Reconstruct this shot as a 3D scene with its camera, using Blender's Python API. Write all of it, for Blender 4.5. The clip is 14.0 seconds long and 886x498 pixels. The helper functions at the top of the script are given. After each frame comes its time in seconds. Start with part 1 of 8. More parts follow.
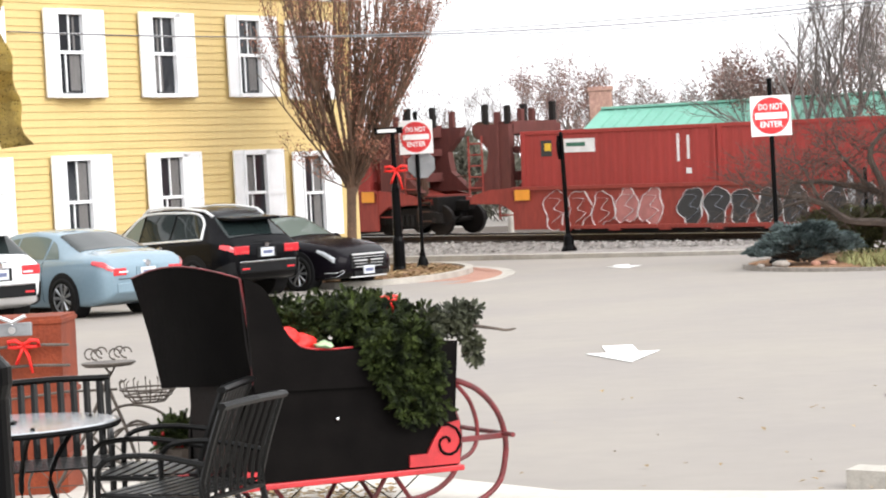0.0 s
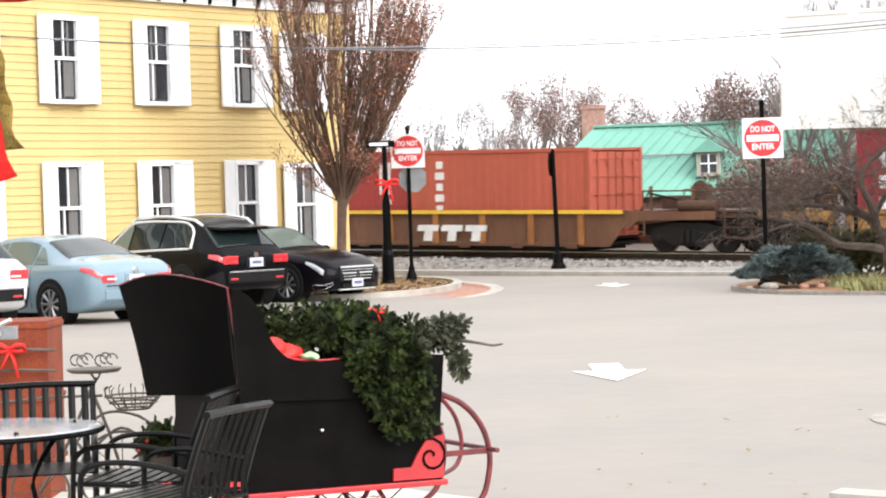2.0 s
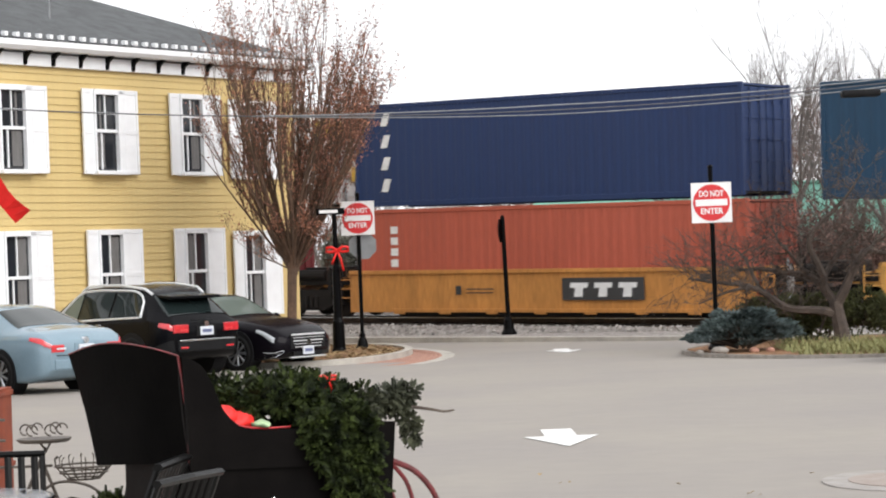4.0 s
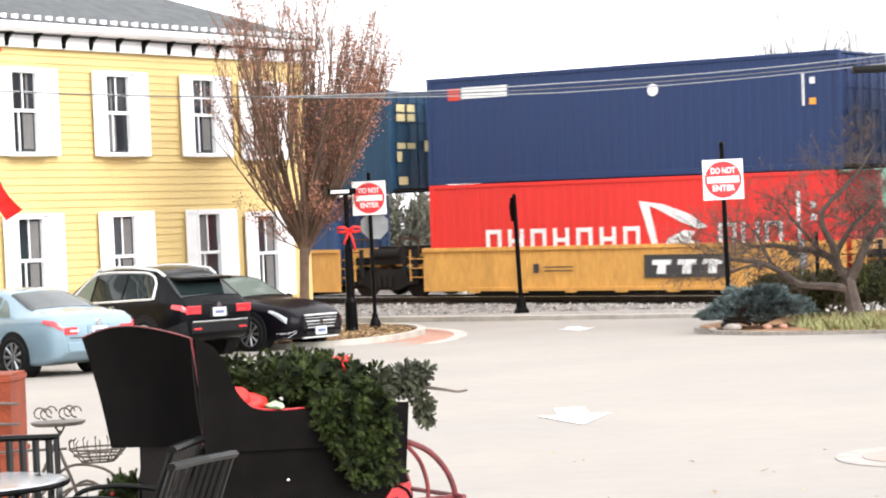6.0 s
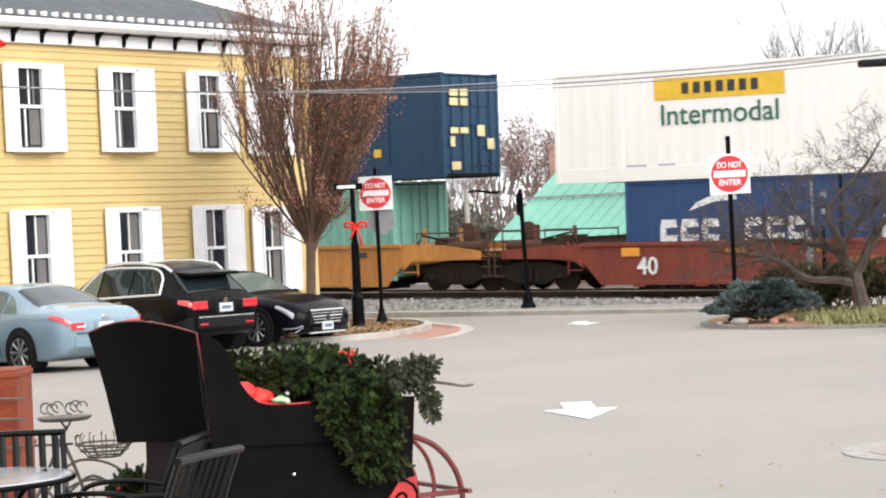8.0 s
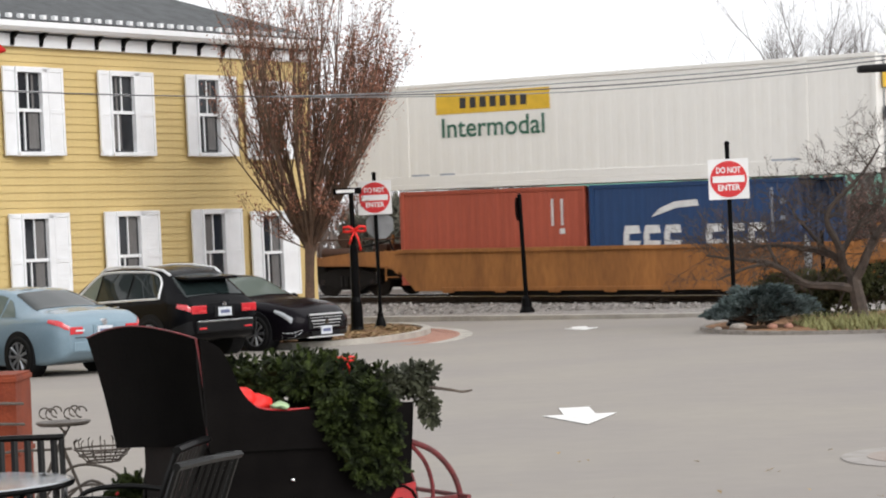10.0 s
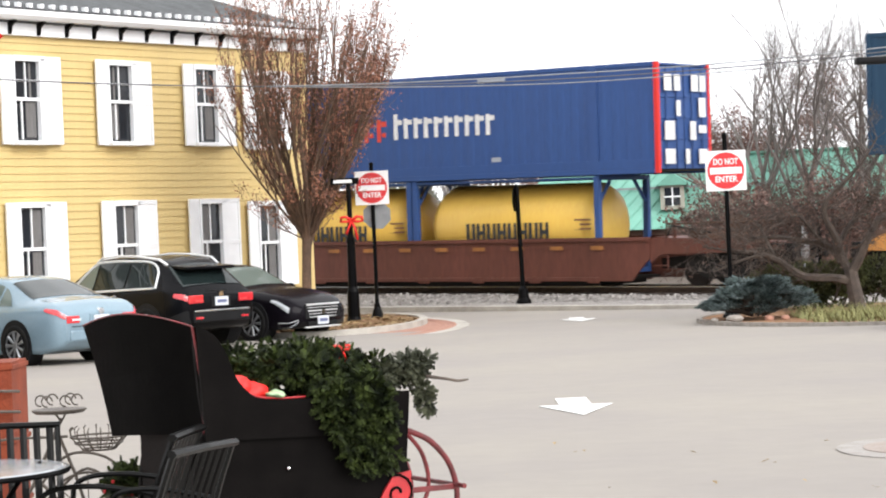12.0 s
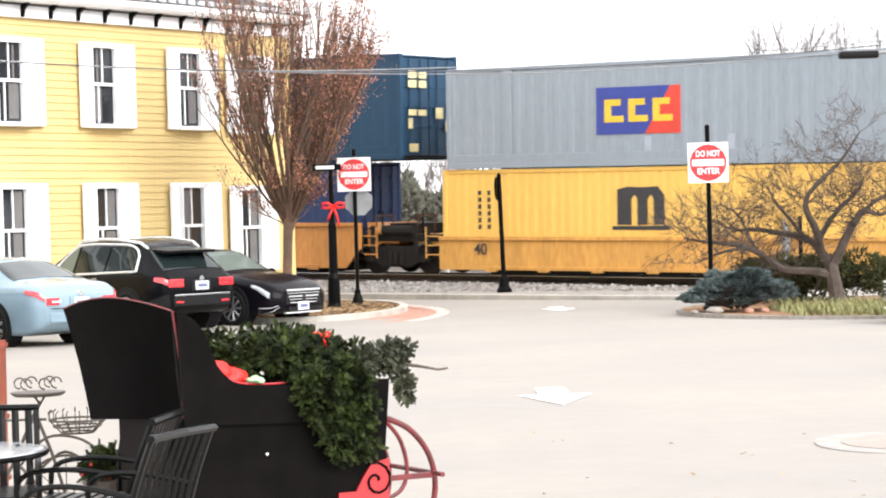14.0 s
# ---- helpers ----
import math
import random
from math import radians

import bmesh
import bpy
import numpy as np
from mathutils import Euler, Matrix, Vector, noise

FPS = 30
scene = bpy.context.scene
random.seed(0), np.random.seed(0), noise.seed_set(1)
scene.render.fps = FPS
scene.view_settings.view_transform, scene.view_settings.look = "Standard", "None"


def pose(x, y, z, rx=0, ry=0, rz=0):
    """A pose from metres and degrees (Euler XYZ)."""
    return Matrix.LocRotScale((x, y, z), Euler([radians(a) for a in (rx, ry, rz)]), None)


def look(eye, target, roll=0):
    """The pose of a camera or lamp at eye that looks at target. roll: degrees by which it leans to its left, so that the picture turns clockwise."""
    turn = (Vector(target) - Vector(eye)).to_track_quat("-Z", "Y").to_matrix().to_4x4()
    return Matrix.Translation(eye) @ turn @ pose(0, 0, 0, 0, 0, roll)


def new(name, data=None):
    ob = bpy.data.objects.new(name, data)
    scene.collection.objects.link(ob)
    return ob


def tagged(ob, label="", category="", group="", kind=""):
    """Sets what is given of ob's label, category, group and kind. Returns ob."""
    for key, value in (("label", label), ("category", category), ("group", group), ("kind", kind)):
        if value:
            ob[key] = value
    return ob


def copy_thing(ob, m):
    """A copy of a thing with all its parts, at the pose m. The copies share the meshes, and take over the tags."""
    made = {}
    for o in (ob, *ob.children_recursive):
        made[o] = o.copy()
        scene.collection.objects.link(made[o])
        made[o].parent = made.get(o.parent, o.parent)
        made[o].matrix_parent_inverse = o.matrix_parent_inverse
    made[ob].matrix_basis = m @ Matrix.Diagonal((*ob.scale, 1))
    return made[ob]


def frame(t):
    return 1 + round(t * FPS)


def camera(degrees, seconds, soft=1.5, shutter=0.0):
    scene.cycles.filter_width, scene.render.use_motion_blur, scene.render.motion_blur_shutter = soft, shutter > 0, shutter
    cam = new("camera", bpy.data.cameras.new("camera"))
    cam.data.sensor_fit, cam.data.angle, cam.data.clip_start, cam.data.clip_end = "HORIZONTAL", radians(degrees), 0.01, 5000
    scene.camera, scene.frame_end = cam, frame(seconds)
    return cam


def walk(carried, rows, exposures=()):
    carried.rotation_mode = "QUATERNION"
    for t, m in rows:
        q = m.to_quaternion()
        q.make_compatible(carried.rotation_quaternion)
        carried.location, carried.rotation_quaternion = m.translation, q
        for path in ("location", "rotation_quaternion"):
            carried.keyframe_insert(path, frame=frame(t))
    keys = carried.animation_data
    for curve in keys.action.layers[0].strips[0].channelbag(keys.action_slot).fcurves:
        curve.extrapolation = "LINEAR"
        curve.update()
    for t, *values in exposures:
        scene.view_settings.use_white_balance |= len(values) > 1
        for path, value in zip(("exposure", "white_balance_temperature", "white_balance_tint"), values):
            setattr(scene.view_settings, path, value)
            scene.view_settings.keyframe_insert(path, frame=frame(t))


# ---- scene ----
# The camera: held by hand on the pavement, seconds, turn, tilt and lean in degrees, sway and lift in metres
EYE = (0.0, 0.0, 1.65)
HELD = (
    (0.0, -1.155, -1.602, 3.150, -0.006, 0.004),
    (0.5, -2.015, -1.544, 2.692, -0.015, -0.003),
    (1.0, -1.396, -1.334, 3.503, -0.010, 0.003),
    (1.5, -1.676, -1.563, 2.297, -0.003, -0.008),
    (2.0, -0.884, -1.250, 1.812, -0.002, -0.001),
    (2.5, 0.181, -0.033, 1.991, -0.002, 0.001),
    (3.0, 0.428, 0.352, 2.102, -0.006, -0.007),
    (5.5, 0.125, 0.041, 2.652, 0.002, 0.002),
    (6.0, 0.070, -0.169, 2.729, -0.004, 0.003),
    (6.5, 0.052, -0.154, 2.665, 0.002, 0.000),
    (7.0, 0.006, -0.211, 2.673, 0.007, -0.010),
    (7.5, -0.054, -0.233, 2.723, 0.005, -0.004),
    (8.0, -0.100, -0.280, 2.846, 0.002, -0.001),
    (8.2, -0.048, -0.395, 2.742, -0.002, 0.001),
    (10.3, -0.073, -0.163, 2.729, 0.001, 0.006),
    (10.5, -0.104, -0.207, 2.692, 0.006, -0.002),
    (11.0, -0.030, -0.276, 2.669, 0.001, -0.001),
    (11.5, -0.044, -0.489, 2.634, -0.003, -0.000),
    (12.0, -0.007, -0.399, 2.520, 0.003, -0.004),
    (12.5, -0.015, -0.310, 2.439, 0.002, 0.001),
    (13.0, 0.323, -0.341, 2.337, -0.004, 0.003),
    (13.5, 0.413, -0.538, 2.091, 0.003, -0.003),
    (14.0, 0.442, -0.721, 1.646, -0.000, 0.002),
)


def held(turn, tilt, lean, sway, lift):
    y, p = radians(turn), radians(tilt)
    eye = Vector(EYE) + Vector((sway, 0, lift))
    return look(eye, eye + Vector((math.sin(y) * math.cos(p), math.cos(y) * math.cos(p), math.sin(p))), -lean)


cam = camera(21.32, 14.0, soft=2.0, shutter=0.12)
walk(cam, [(row[0], held(*row[1:])) for row in HELD],
     exposures=((0.0, 0.88), (0.4, 1.06), (2.0, 1.02), (2.5, 0.8), (2.75, 0.3), (3.0, -0.15), (3.3, -0.18), (4.4, 0.9), (5.3, 1.3), (6.5, 1.22), (7.5, 0.97),
                (8.2, 0.72), (10.3, 0.17), (11.0, 0.17), (11.7, 0.65), (12.5, 0.88), (13.0, 0.82), (13.5, 1.12), (14.0, 1.29)))

# ---- sky and light: a bright overcast day ----
world = bpy.data.worlds.new("overcast_sky")
scene.world = world
world.use_nodes = True
wn = world.node_tree
wn.nodes.clear()
sky = wn.nodes.new("ShaderNodeTexSky")
sky.sky_type = "NISHITA"
sky.sun_disc = False
sky.sun_elevation = radians(33)
sky.sun_rotation = radians(137)
sky.air_density, sky.dust_density = 1.0, 6.0
bw = wn.nodes.new("ShaderNodeRGBToBW")
tint = wn.nodes.new("ShaderNodeMixRGB")
tint.inputs[0].default_value = 0.85
tint.inputs[2].default_value = (11.6, 11.7, 12.0, 1)
bg = wn.nodes.new("ShaderNodeBackground")
bg.inputs[1].default_value = 0.1
wo = wn.nodes.new("ShaderNodeOutputWorld")
wn.links.new(sky.outputs[0], bw.inputs[0])
wn.links.new(bw.outputs[0], tint.inputs[1])
wn.links.new(tint.outputs[0], bg.inputs[0])
wn.links.new(bg.outputs[0], wo.inputs[0])
sun = new("sun", bpy.data.lights.new("sun", "SUN"))
sun.data.energy = 1.5
sun.data.angle = radians(40)
sun.data.color = (1.0, 0.97, 0.93)
sun.matrix_world = look((0, 0, 30), (-0.58, 0.62, 29.45))


# ---- materials ----
def mat(name, color, rough=0.7, var=0.25, scale=3.0, bump=0.0, metal=0.0, second=None, island=0.0, stretch=(1, 1, 1), spec=0.5, coat=0.0):
    """A surface with coarse stains and fine grain; second: the colour of its stains, or of shade painted in."""
    m = bpy.data.materials.new(name)
    m.use_nodes = True
    nt = m.node_tree
    b = nt.nodes["Principled BSDF"]
    b.inputs["Metallic"].default_value = metal
    b.inputs["Specular IOR Level"].default_value = spec
    b.inputs["Coat Weight"].default_value = coat
    tc = nt.nodes.new("ShaderNodeTexCoord")
    mp = nt.nodes.new("ShaderNodeMapping")
    mp.inputs["Scale"].default_value = stretch
    nt.links.new(tc.outputs["Object"], mp.inputs[0])
    big = nt.nodes.new("ShaderNodeTexNoise")
    big.inputs["Scale"].default_value = scale
    big.inputs["Detail"].default_value = 6
    fine = nt.nodes.new("ShaderNodeTexNoise")
    fine.inputs["Scale"].default_value = scale * 14
    fine.inputs["Detail"].default_value = 3
    nt.links.new(mp.outputs[0], big.inputs[0])
    nt.links.new(mp.outputs[0], fine.inputs[0])
    ramp = nt.nodes.new("ShaderNodeValToRGB")
    c2 = second or tuple(c * (1 - var) for c in color)
    ramp.color_ramp.elements[0].position, ramp.color_ramp.elements[1].position = 0.35, 0.65
    ramp.color_ramp.elements[0].color = (*c2, 1)
    ramp.color_ramp.elements[1].color = (*color, 1)
    nt.links.new(big.outputs[0], ramp.inputs[0])
    mul = nt.nodes.new("ShaderNodeMixRGB")
    mul.blend_type = "OVERLAY"
    mul.inputs[0].default_value = min(1.0, var)
    nt.links.new(ramp.outputs[0], mul.inputs[1])
    nt.links.new(fine.outputs[0], mul.inputs[2])
    out = mul.outputs[0]
    if island:
        geo = nt.nodes.new("ShaderNodeNewGeometry")
        hsv = nt.nodes.new("ShaderNodeHueSaturation")
        mr = nt.nodes.new("ShaderNodeMapRange")
        mr.inputs[3].default_value, mr.inputs[4].default_value = 1 - island, 1 + island
        nt.links.new(geo.outputs["Random Per Island"], mr.inputs[0])
        nt.links.new(mr.outputs[0], hsv.inputs["Value"])
        nt.links.new(out, hsv.inputs["Color"])
        out = hsv.outputs[0]
    nt.links.new(out, b.inputs["Base Color"])
    rr = nt.nodes.new("ShaderNodeMapRange")
    rr.inputs[3].default_value, rr.inputs[4].default_value = max(0.02, rough - 0.1), min(1, rough + 0.1)
    nt.links.new(fine.outputs[0], rr.inputs[0])
    nt.links.new(rr.outputs[0], b.inputs["Roughness"])
    if bump:
        bp = nt.nodes.new("ShaderNodeBump")
        bp.inputs["Strength"].default_value = bump
        bp.inputs["Distance"].default_value = 0.02
        nt.links.new(fine.outputs[0], bp.inputs["Height"])
        nt.links.new(bp.outputs[0], b.inputs["Normal"])
    return m


def glass_mat(name, tint_color, rough=0.03):
    m = bpy.data.materials.new(name)
    m.use_nodes = True
    b = m.node_tree.nodes["Principled BSDF"]
    b.inputs["Base Color"].default_value = (*tint_color, 1)
    b.inputs["Roughness"].default_value = rough
    b.inputs["Specular IOR Level"].default_value = 0.4
    return m


ASPHALT = mat("asphalt", (0.275, 0.249, 0.219), 0.85, 0.12, 0.25, 0.3, second=(0.246, 0.223, 0.205))
CONCRETE = mat("concrete", (0.44, 0.41, 0.365), 0.85, 0.25, 2.0, 0.3)
SIDEWALK = mat("sidewalk_concrete", (0.55, 0.52, 0.47), 0.85, 0.2, 1.2, 0.3)
ROCK = mat("weathered_stone", (0.31, 0.28, 0.25), 0.9, 0.3, 8.0, 0.4)
WHITE_LINE = mat("road_paint", (0.8, 0.8, 0.79), 0.7, 0.12, 5.0, 0.2, second=(0.66, 0.65, 0.63))
MULCH = mat("leaf_mulch", (0.30, 0.16, 0.075), 0.95, 0.5, 6.0, 0.8, second=(0.16, 0.08, 0.04))
BRICK_PAVE = mat("brick_paving", (0.41, 0.215, 0.155), 0.85, 0.4, 6.0, 0.5, second=(0.30, 0.155, 0.115))
DRY_GRASS = mat("dry_grass", (0.26, 0.25, 0.105), 0.9, 0.4, 4.0, 0.6, second=(0.16, 0.17, 0.065), island=0.3)
FIELD = mat("far_field", (0.14, 0.14, 0.08), 0.95, 0.4, 0.2, 0.2)
BALLAST = mat("ballast", (0.36, 0.34, 0.32), 0.95, 0.5, 5.0, 1.0, second=(0.22, 0.2, 0.19), island=0.35)
RAIL = mat("rail_steel", (0.10, 0.07, 0.055), 0.5, 0.3, 8.0, 0.2, 0.7)
RAILTOP = mat("rail_head", (0.5, 0.49, 0.48), 0.25, 0.1, 8.0, 0.0, 1.0)
SLEEPER = mat("sleeper_wood", (0.05, 0.04, 0.035), 0.9, 0.4, 6.0, 0.4)
YELLOW = mat("yellow_clapboard", (0.61, 0.46, 0.20), 0.65, 0.1, 0.8, 0.1, second=(0.575, 0.43, 0.185), island=0.04)
WHITE = mat("white_paint", (0.82, 0.83, 0.85), 0.5, 0.06, 3.0, 0.1)
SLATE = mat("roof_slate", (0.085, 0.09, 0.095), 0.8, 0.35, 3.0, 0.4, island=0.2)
PANE = glass_mat("window_glass", (0.02, 0.022, 0.026), 0.06)
CURTAIN = mat("curtain", (0.17, 0.163, 0.16), 0.9, 0.3, 9.0, 0.2, stretch=(6, 6, 0.4))
DARKROOM = mat("unlit_room_sheet", (0.05, 0.05, 0.055), 0.9, 0.2)
BLACK = mat("black_iron", (0.0022, 0.0022, 0.0025), 0.32, 0.2, 6.0, 0.03, spec=0.07)
CHAIR_IRON = mat("glossy_black_iron", (0.003, 0.003, 0.003), 0.34, 0.3, 9.0, 0.05, spec=0.18)
# the grey bark again, lightened: distance haze is mixed into its colour
BARK_HAZY = mat("hazed_grey_bark", (0.18, 0.155, 0.145), 0.9, 0.3, 3.0, 0.2)
BLACK_DULL = mat("black_painted_wood", (0.0026, 0.0021, 0.0021), 0.5, 0.5, 5.0, 0.06, second=(0.0048, 0.0040, 0.0038), spec=0.04)
RED_PAINT = mat("red_paint", (0.50, 0.02, 0.025), 0.45, 0.25, 5.0, 0.1, second=(0.36, 0.015, 0.02))
RED_DARK = mat("worn_red_iron", (0.19, 0.018, 0.022), 0.5, 0.4, 9.0, 0.2, second=(0.09, 0.014, 0.015))
RED_CLOTH = mat("red_ribbon", (0.82, 0.02, 0.015), 0.55, 0.2, 6.0, 0.1)
GOLD_CLOTH = mat("gold_ribbon", (0.62, 0.46, 0.14), 0.3, 0.4, 9.0, 0.2, 0.75, second=(0.22, 0.15, 0.05))
SIGN_RED = mat("sign_red", (0.62, 0.025, 0.03), 0.45, 0.12, 3.0)
SIGN_WHITE = mat("sign_white", (0.78, 0.78, 0.78), 0.45, 0.08, 3.0)
GALV = mat("galvanised_steel", (0.30, 0.31, 0.32), 0.5, 0.2, 4.0, 0.1, 0.6)
BARK = mat("bark", (0.155, 0.095, 0.062), 0.9, 0.4, 6.0, 0.6, second=(0.085, 0.054, 0.038))
BARK_APPLE = mat("crab_apple_bark", (0.10, 0.077, 0.062), 0.9, 0.4, 6.0, 0.6, second=(0.052, 0.04, 0.035))
LEAF_APPLE = mat("crab_apple_bud", (0.15, 0.085, 0.06), 0.9, 0.3, 2.0, 0.0, island=0.4)
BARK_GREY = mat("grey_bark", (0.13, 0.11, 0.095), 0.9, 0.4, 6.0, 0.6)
LEAF_RED = mat("russet_leaf", (0.34, 0.145, 0.082), 0.75, 0.4, 4.0, 0.0, second=(0.20, 0.085, 0.062), island=0.55)
EARTH = mat("brown_earth", (0.075, 0.054, 0.042), 0.95, 0.5, 0.8, 0.6, second=(0.07, 0.05, 0.035))
LEAF_FAR = mat("far_twigs", (0.15, 0.115, 0.10), 0.9, 0.3, 2.0, 0.0, island=0.4)
LEAF_RUST = mat("far_rusty_leaf", (0.215, 0.125, 0.105), 0.9, 0.3, 2.0, 0.0, island=0.4)
SPRUCE = mat("blue_spruce", (0.15, 0.185, 0.187), 0.85, 0.4, 5.0, 0.0, second=(0.07, 0.095, 0.09), island=0.6, spec=0.2)
# second: near-black shading inside the greenery, painted into the needle colour
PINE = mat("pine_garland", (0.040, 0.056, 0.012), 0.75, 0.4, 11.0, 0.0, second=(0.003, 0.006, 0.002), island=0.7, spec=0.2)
HEDGE = mat("hedge_leaf", (0.085, 0.092, 0.030), 0.8, 0.4, 5.0, 0.0, island=0.5)
EVERGREEN = mat("evergreen", (0.19, 0.185, 0.145), 0.85, 0.4, 2.0, 0.0, island=0.4)
TYRE = mat("tyre_rubber", (0.01, 0.01, 0.01), 0.8, 0.3, 8.0, 0.2, spec=0.15)
RIM = mat("alloy_rim", (0.42, 0.43, 0.45), 0.35, 0.15, 8.0, 0.0, 0.9)
SILVER = mat("satin_silver_trim", (0.72, 0.73, 0.74), 0.4, 0.05, 4.0, 0.0, 0.35)
CHROME = mat("chrome", (0.75, 0.76, 0.78), 0.12, 0.05, 4.0, 0.0, 1.0)
CARGLASS = glass_mat("car_glass", (0.012, 0.018, 0.018), 0.03)
TAIL = mat("tail_lamp_red", (0.62, 0.03, 0.04), 0.15, 0.2, 12.0, 0.0, coat=1.0)
HEADLAMP = mat("head_lamp", (0.42, 0.44, 0.46), 0.1, 0.2, 12.0, 0.0, 0.4, coat=1.0)
PLATE = mat("plate_white", (0.62, 0.65, 0.7), 0.5, 0.1, 20.0)
PLATE_BAR = mat("plate_bar", (0.12, 0.14, 0.25), 0.5, 0.1)
PLASTIC = mat("black_plastic", (0.01, 0.01, 0.011), 0.6, 0.2, 6.0, spec=0.15)
MINT = mat("mint_metal_roof", (0.16, 0.38, 0.30), 0.55, 0.15, 0.6, 0.1, second=(0.135, 0.33, 0.26))
BRICK_CHIM = mat("chimney_brick", (0.45, 0.26, 0.21), 0.9, 0.3, 6.0, 0.4)
HOUSE_WALL = mat("dull_brick_wall", (0.15, 0.085, 0.065), 0.85, 0.3)
DORMER_WALL = mat("grey_dormer_wall", (0.40, 0.38, 0.32), 0.8, 0.2)
TABLE_TOP = mat("table_glass", (0.45, 0.47, 0.5), 0.12, 0.1, 3.0, 0.0, 0.3)
RUST_BOX = mat("rusty_planter", (0.24, 0.05, 0.02), 0.75, 0.4, 4.0, 0.3, second=(0.16, 0.035, 0.018), spec=0.25)
BRONZE = mat("weathered_bronze", (0.12, 0.10, 0.085), 0.55, 0.3, 9.0, 0.2, 0.5)
LIME = mat("pale_green_cloth", (0.45, 0.62, 0.36), 0.7, 0.2, 9.0)
LEAF_LITTER = mat("fallen_leaf", (0.34, 0.24, 0.12), 0.9, 0.3, 6.0, 0.0, island=0.4)


# ---- building blocks ----
I4 = Matrix.Identity(4)


def mesh_ob(name, bm, material, smooth=False):
    me = bpy.data.meshes.new(name)
    bm.normal_update()
    bm.to_mesh(me)
    bm.free()
    if smooth:
        me.polygons.foreach_set("use_smooth", [True] * len(me.polygons))
    if material:
        me.materials.append(material)
    return new(name, me)


def part(name, bm, material, parent, label="", smooth=False):
    ob = mesh_ob(name, bm, material, smooth)
    ob.parent = parent
    if label:
        tagged(ob, label)
    return ob


def thing(name, m=I4, label="", category="", group="", kind=""):
    ob = new(name)
    ob.empty_display_size = 0.2
    ob.matrix_world = m
    return tagged(ob, label, category, group, kind)


def whole(name, bm, material, label, category="", group="", kind="", m=I4, smooth=False):
    ob = mesh_ob(name, bm, material, smooth)
    ob.matrix_world = m
    return tagged(ob, label, category, group, kind)


def box(bm, c, size, m=I4, bevel=0.0):
    r = bmesh.ops.create_cube(bm, size=1, matrix=m @ Matrix.Translation(c) @ Matrix.Diagonal((*size, 1)))
    if bevel:
        es = list({e for v in r["verts"] for e in v.link_edges})
        bmesh.ops.bevel(bm, geom=es, offset=bevel, segments=2, affect="EDGES", profile=0.6)
    return bm


def bx(c, size, m=I4, bevel=0.0):
    return box(bmesh.new(), c, size, m, bevel)


def rod(bm, a, b, r1, r2=None, n=10):
    a, b = Vector(a), Vector(b)
    d = b - a
    m = Matrix.Translation((a + b) / 2) @ d.to_track_quat("Z", "Y").to_matrix().to_4x4()
    bmesh.ops.create_cone(bm, cap_ends=True, segments=n, radius1=r1, radius2=r1 if r2 is None else r2, depth=d.length, matrix=m)
    return bm


def tube(bm, pts, r, n=8, closed=False, flat=1.0):
    """A swept tube through points; r is a number or one per point."""
    pts = [Vector(p) for p in pts]
    rings = []
    up = Vector((0, 0, 1))
    for i, p in enumerate(pts):
        if closed:
            d = pts[(i + 1) % len(pts)] - pts[i - 1]
        else:
            d = pts[min(i + 1, len(pts) - 1)] - pts[max(i - 1, 0)]
        d.normalize()
        side = d.cross(up)
        if side.length < 0.05:
            side = d.cross(Vector((0, 1, 0)))
        side.normalize()
        o = side.cross(d)
        rr = r[i] if isinstance(r, (list, tuple)) else r
        rings.append([bm.verts.new(p + side * (rr * math.cos(k * math.tau / n)) + o * (rr * flat * math.sin(k * math.tau / n))) for k in range(n)])
    for i in range(len(rings) - (0 if closed else 1)):
        a, b = rings[i], rings[(i + 1) % len(rings)]
        for k in range(n):
            bm.faces.new((a[k], a[(k + 1) % n], b[(k + 1) % n], b[k]))
    if not closed:
        bm.faces.new(rings[0][::-1])
        bm.faces.new(rings[-1])
    return bm


def prism(bm, poly, lo, hi, axis="y", m=I4):
    """A polygon in the plane across axis, drawn out from lo to hi."""
    def at(p, h):
        q = {"y": (p[0], h, p[1]), "x": (h, p[0], p[1]), "z": (p[0], p[1], h)}[axis]
        return bm.verts.new(m @ Vector(q))
    a, b = [at(p, lo) for p in poly], [at(p, hi) for p in poly]
    n = len(poly)
    bm.faces.new(a)
    bm.faces.new(b[::-1])
    for i in range(n):
        bm.faces.new((a[(i + 1) % n], a[i], b[i], b[(i + 1) % n]))
    bmesh.ops.recalc_face_normals(bm, faces=bm.faces[:])
    return bm


def lathe(bm, profile, n=16, m=I4):
    rings = [[bm.verts.new(m @ Vector((r * math.cos(k * math.tau / n), r * math.sin(k * math.tau / n), z))) for k in range(n)] for r, z in profile]
    for a, b in zip(rings, rings[1:]):
        for k in range(n):
            bm.faces.new((a[k], a[(k + 1) % n], b[(k + 1) % n], b[k]))
    bm.faces.new(rings[0][::-1])
    bm.faces.new(rings[-1])
    return bm


def curve2(pts, n=6):
    """Points along a smooth line through the given ones."""
    out = []
    P = [Vector(p) for p in pts]
    for i in range(len(P) - 1):
        a, b, c, d = P[max(i - 1, 0)], P[i], P[i + 1], P[min(i + 2, len(P) - 1)]
        for k in range(n):
            t = k / n
            out.append(0.5 * ((2 * b) + (c - a) * t + (2 * a - 5 * b + 4 * c - d) * t * t + (3 * b - a - 3 * c + d) * t ** 3))
    out.append(P[-1])
    return out


def soup(name, verts, faces, material):
    me = bpy.data.meshes.new(name)
    me.from_pydata(verts, [], faces)
    me.materials.append(material)
    return new(name, me)


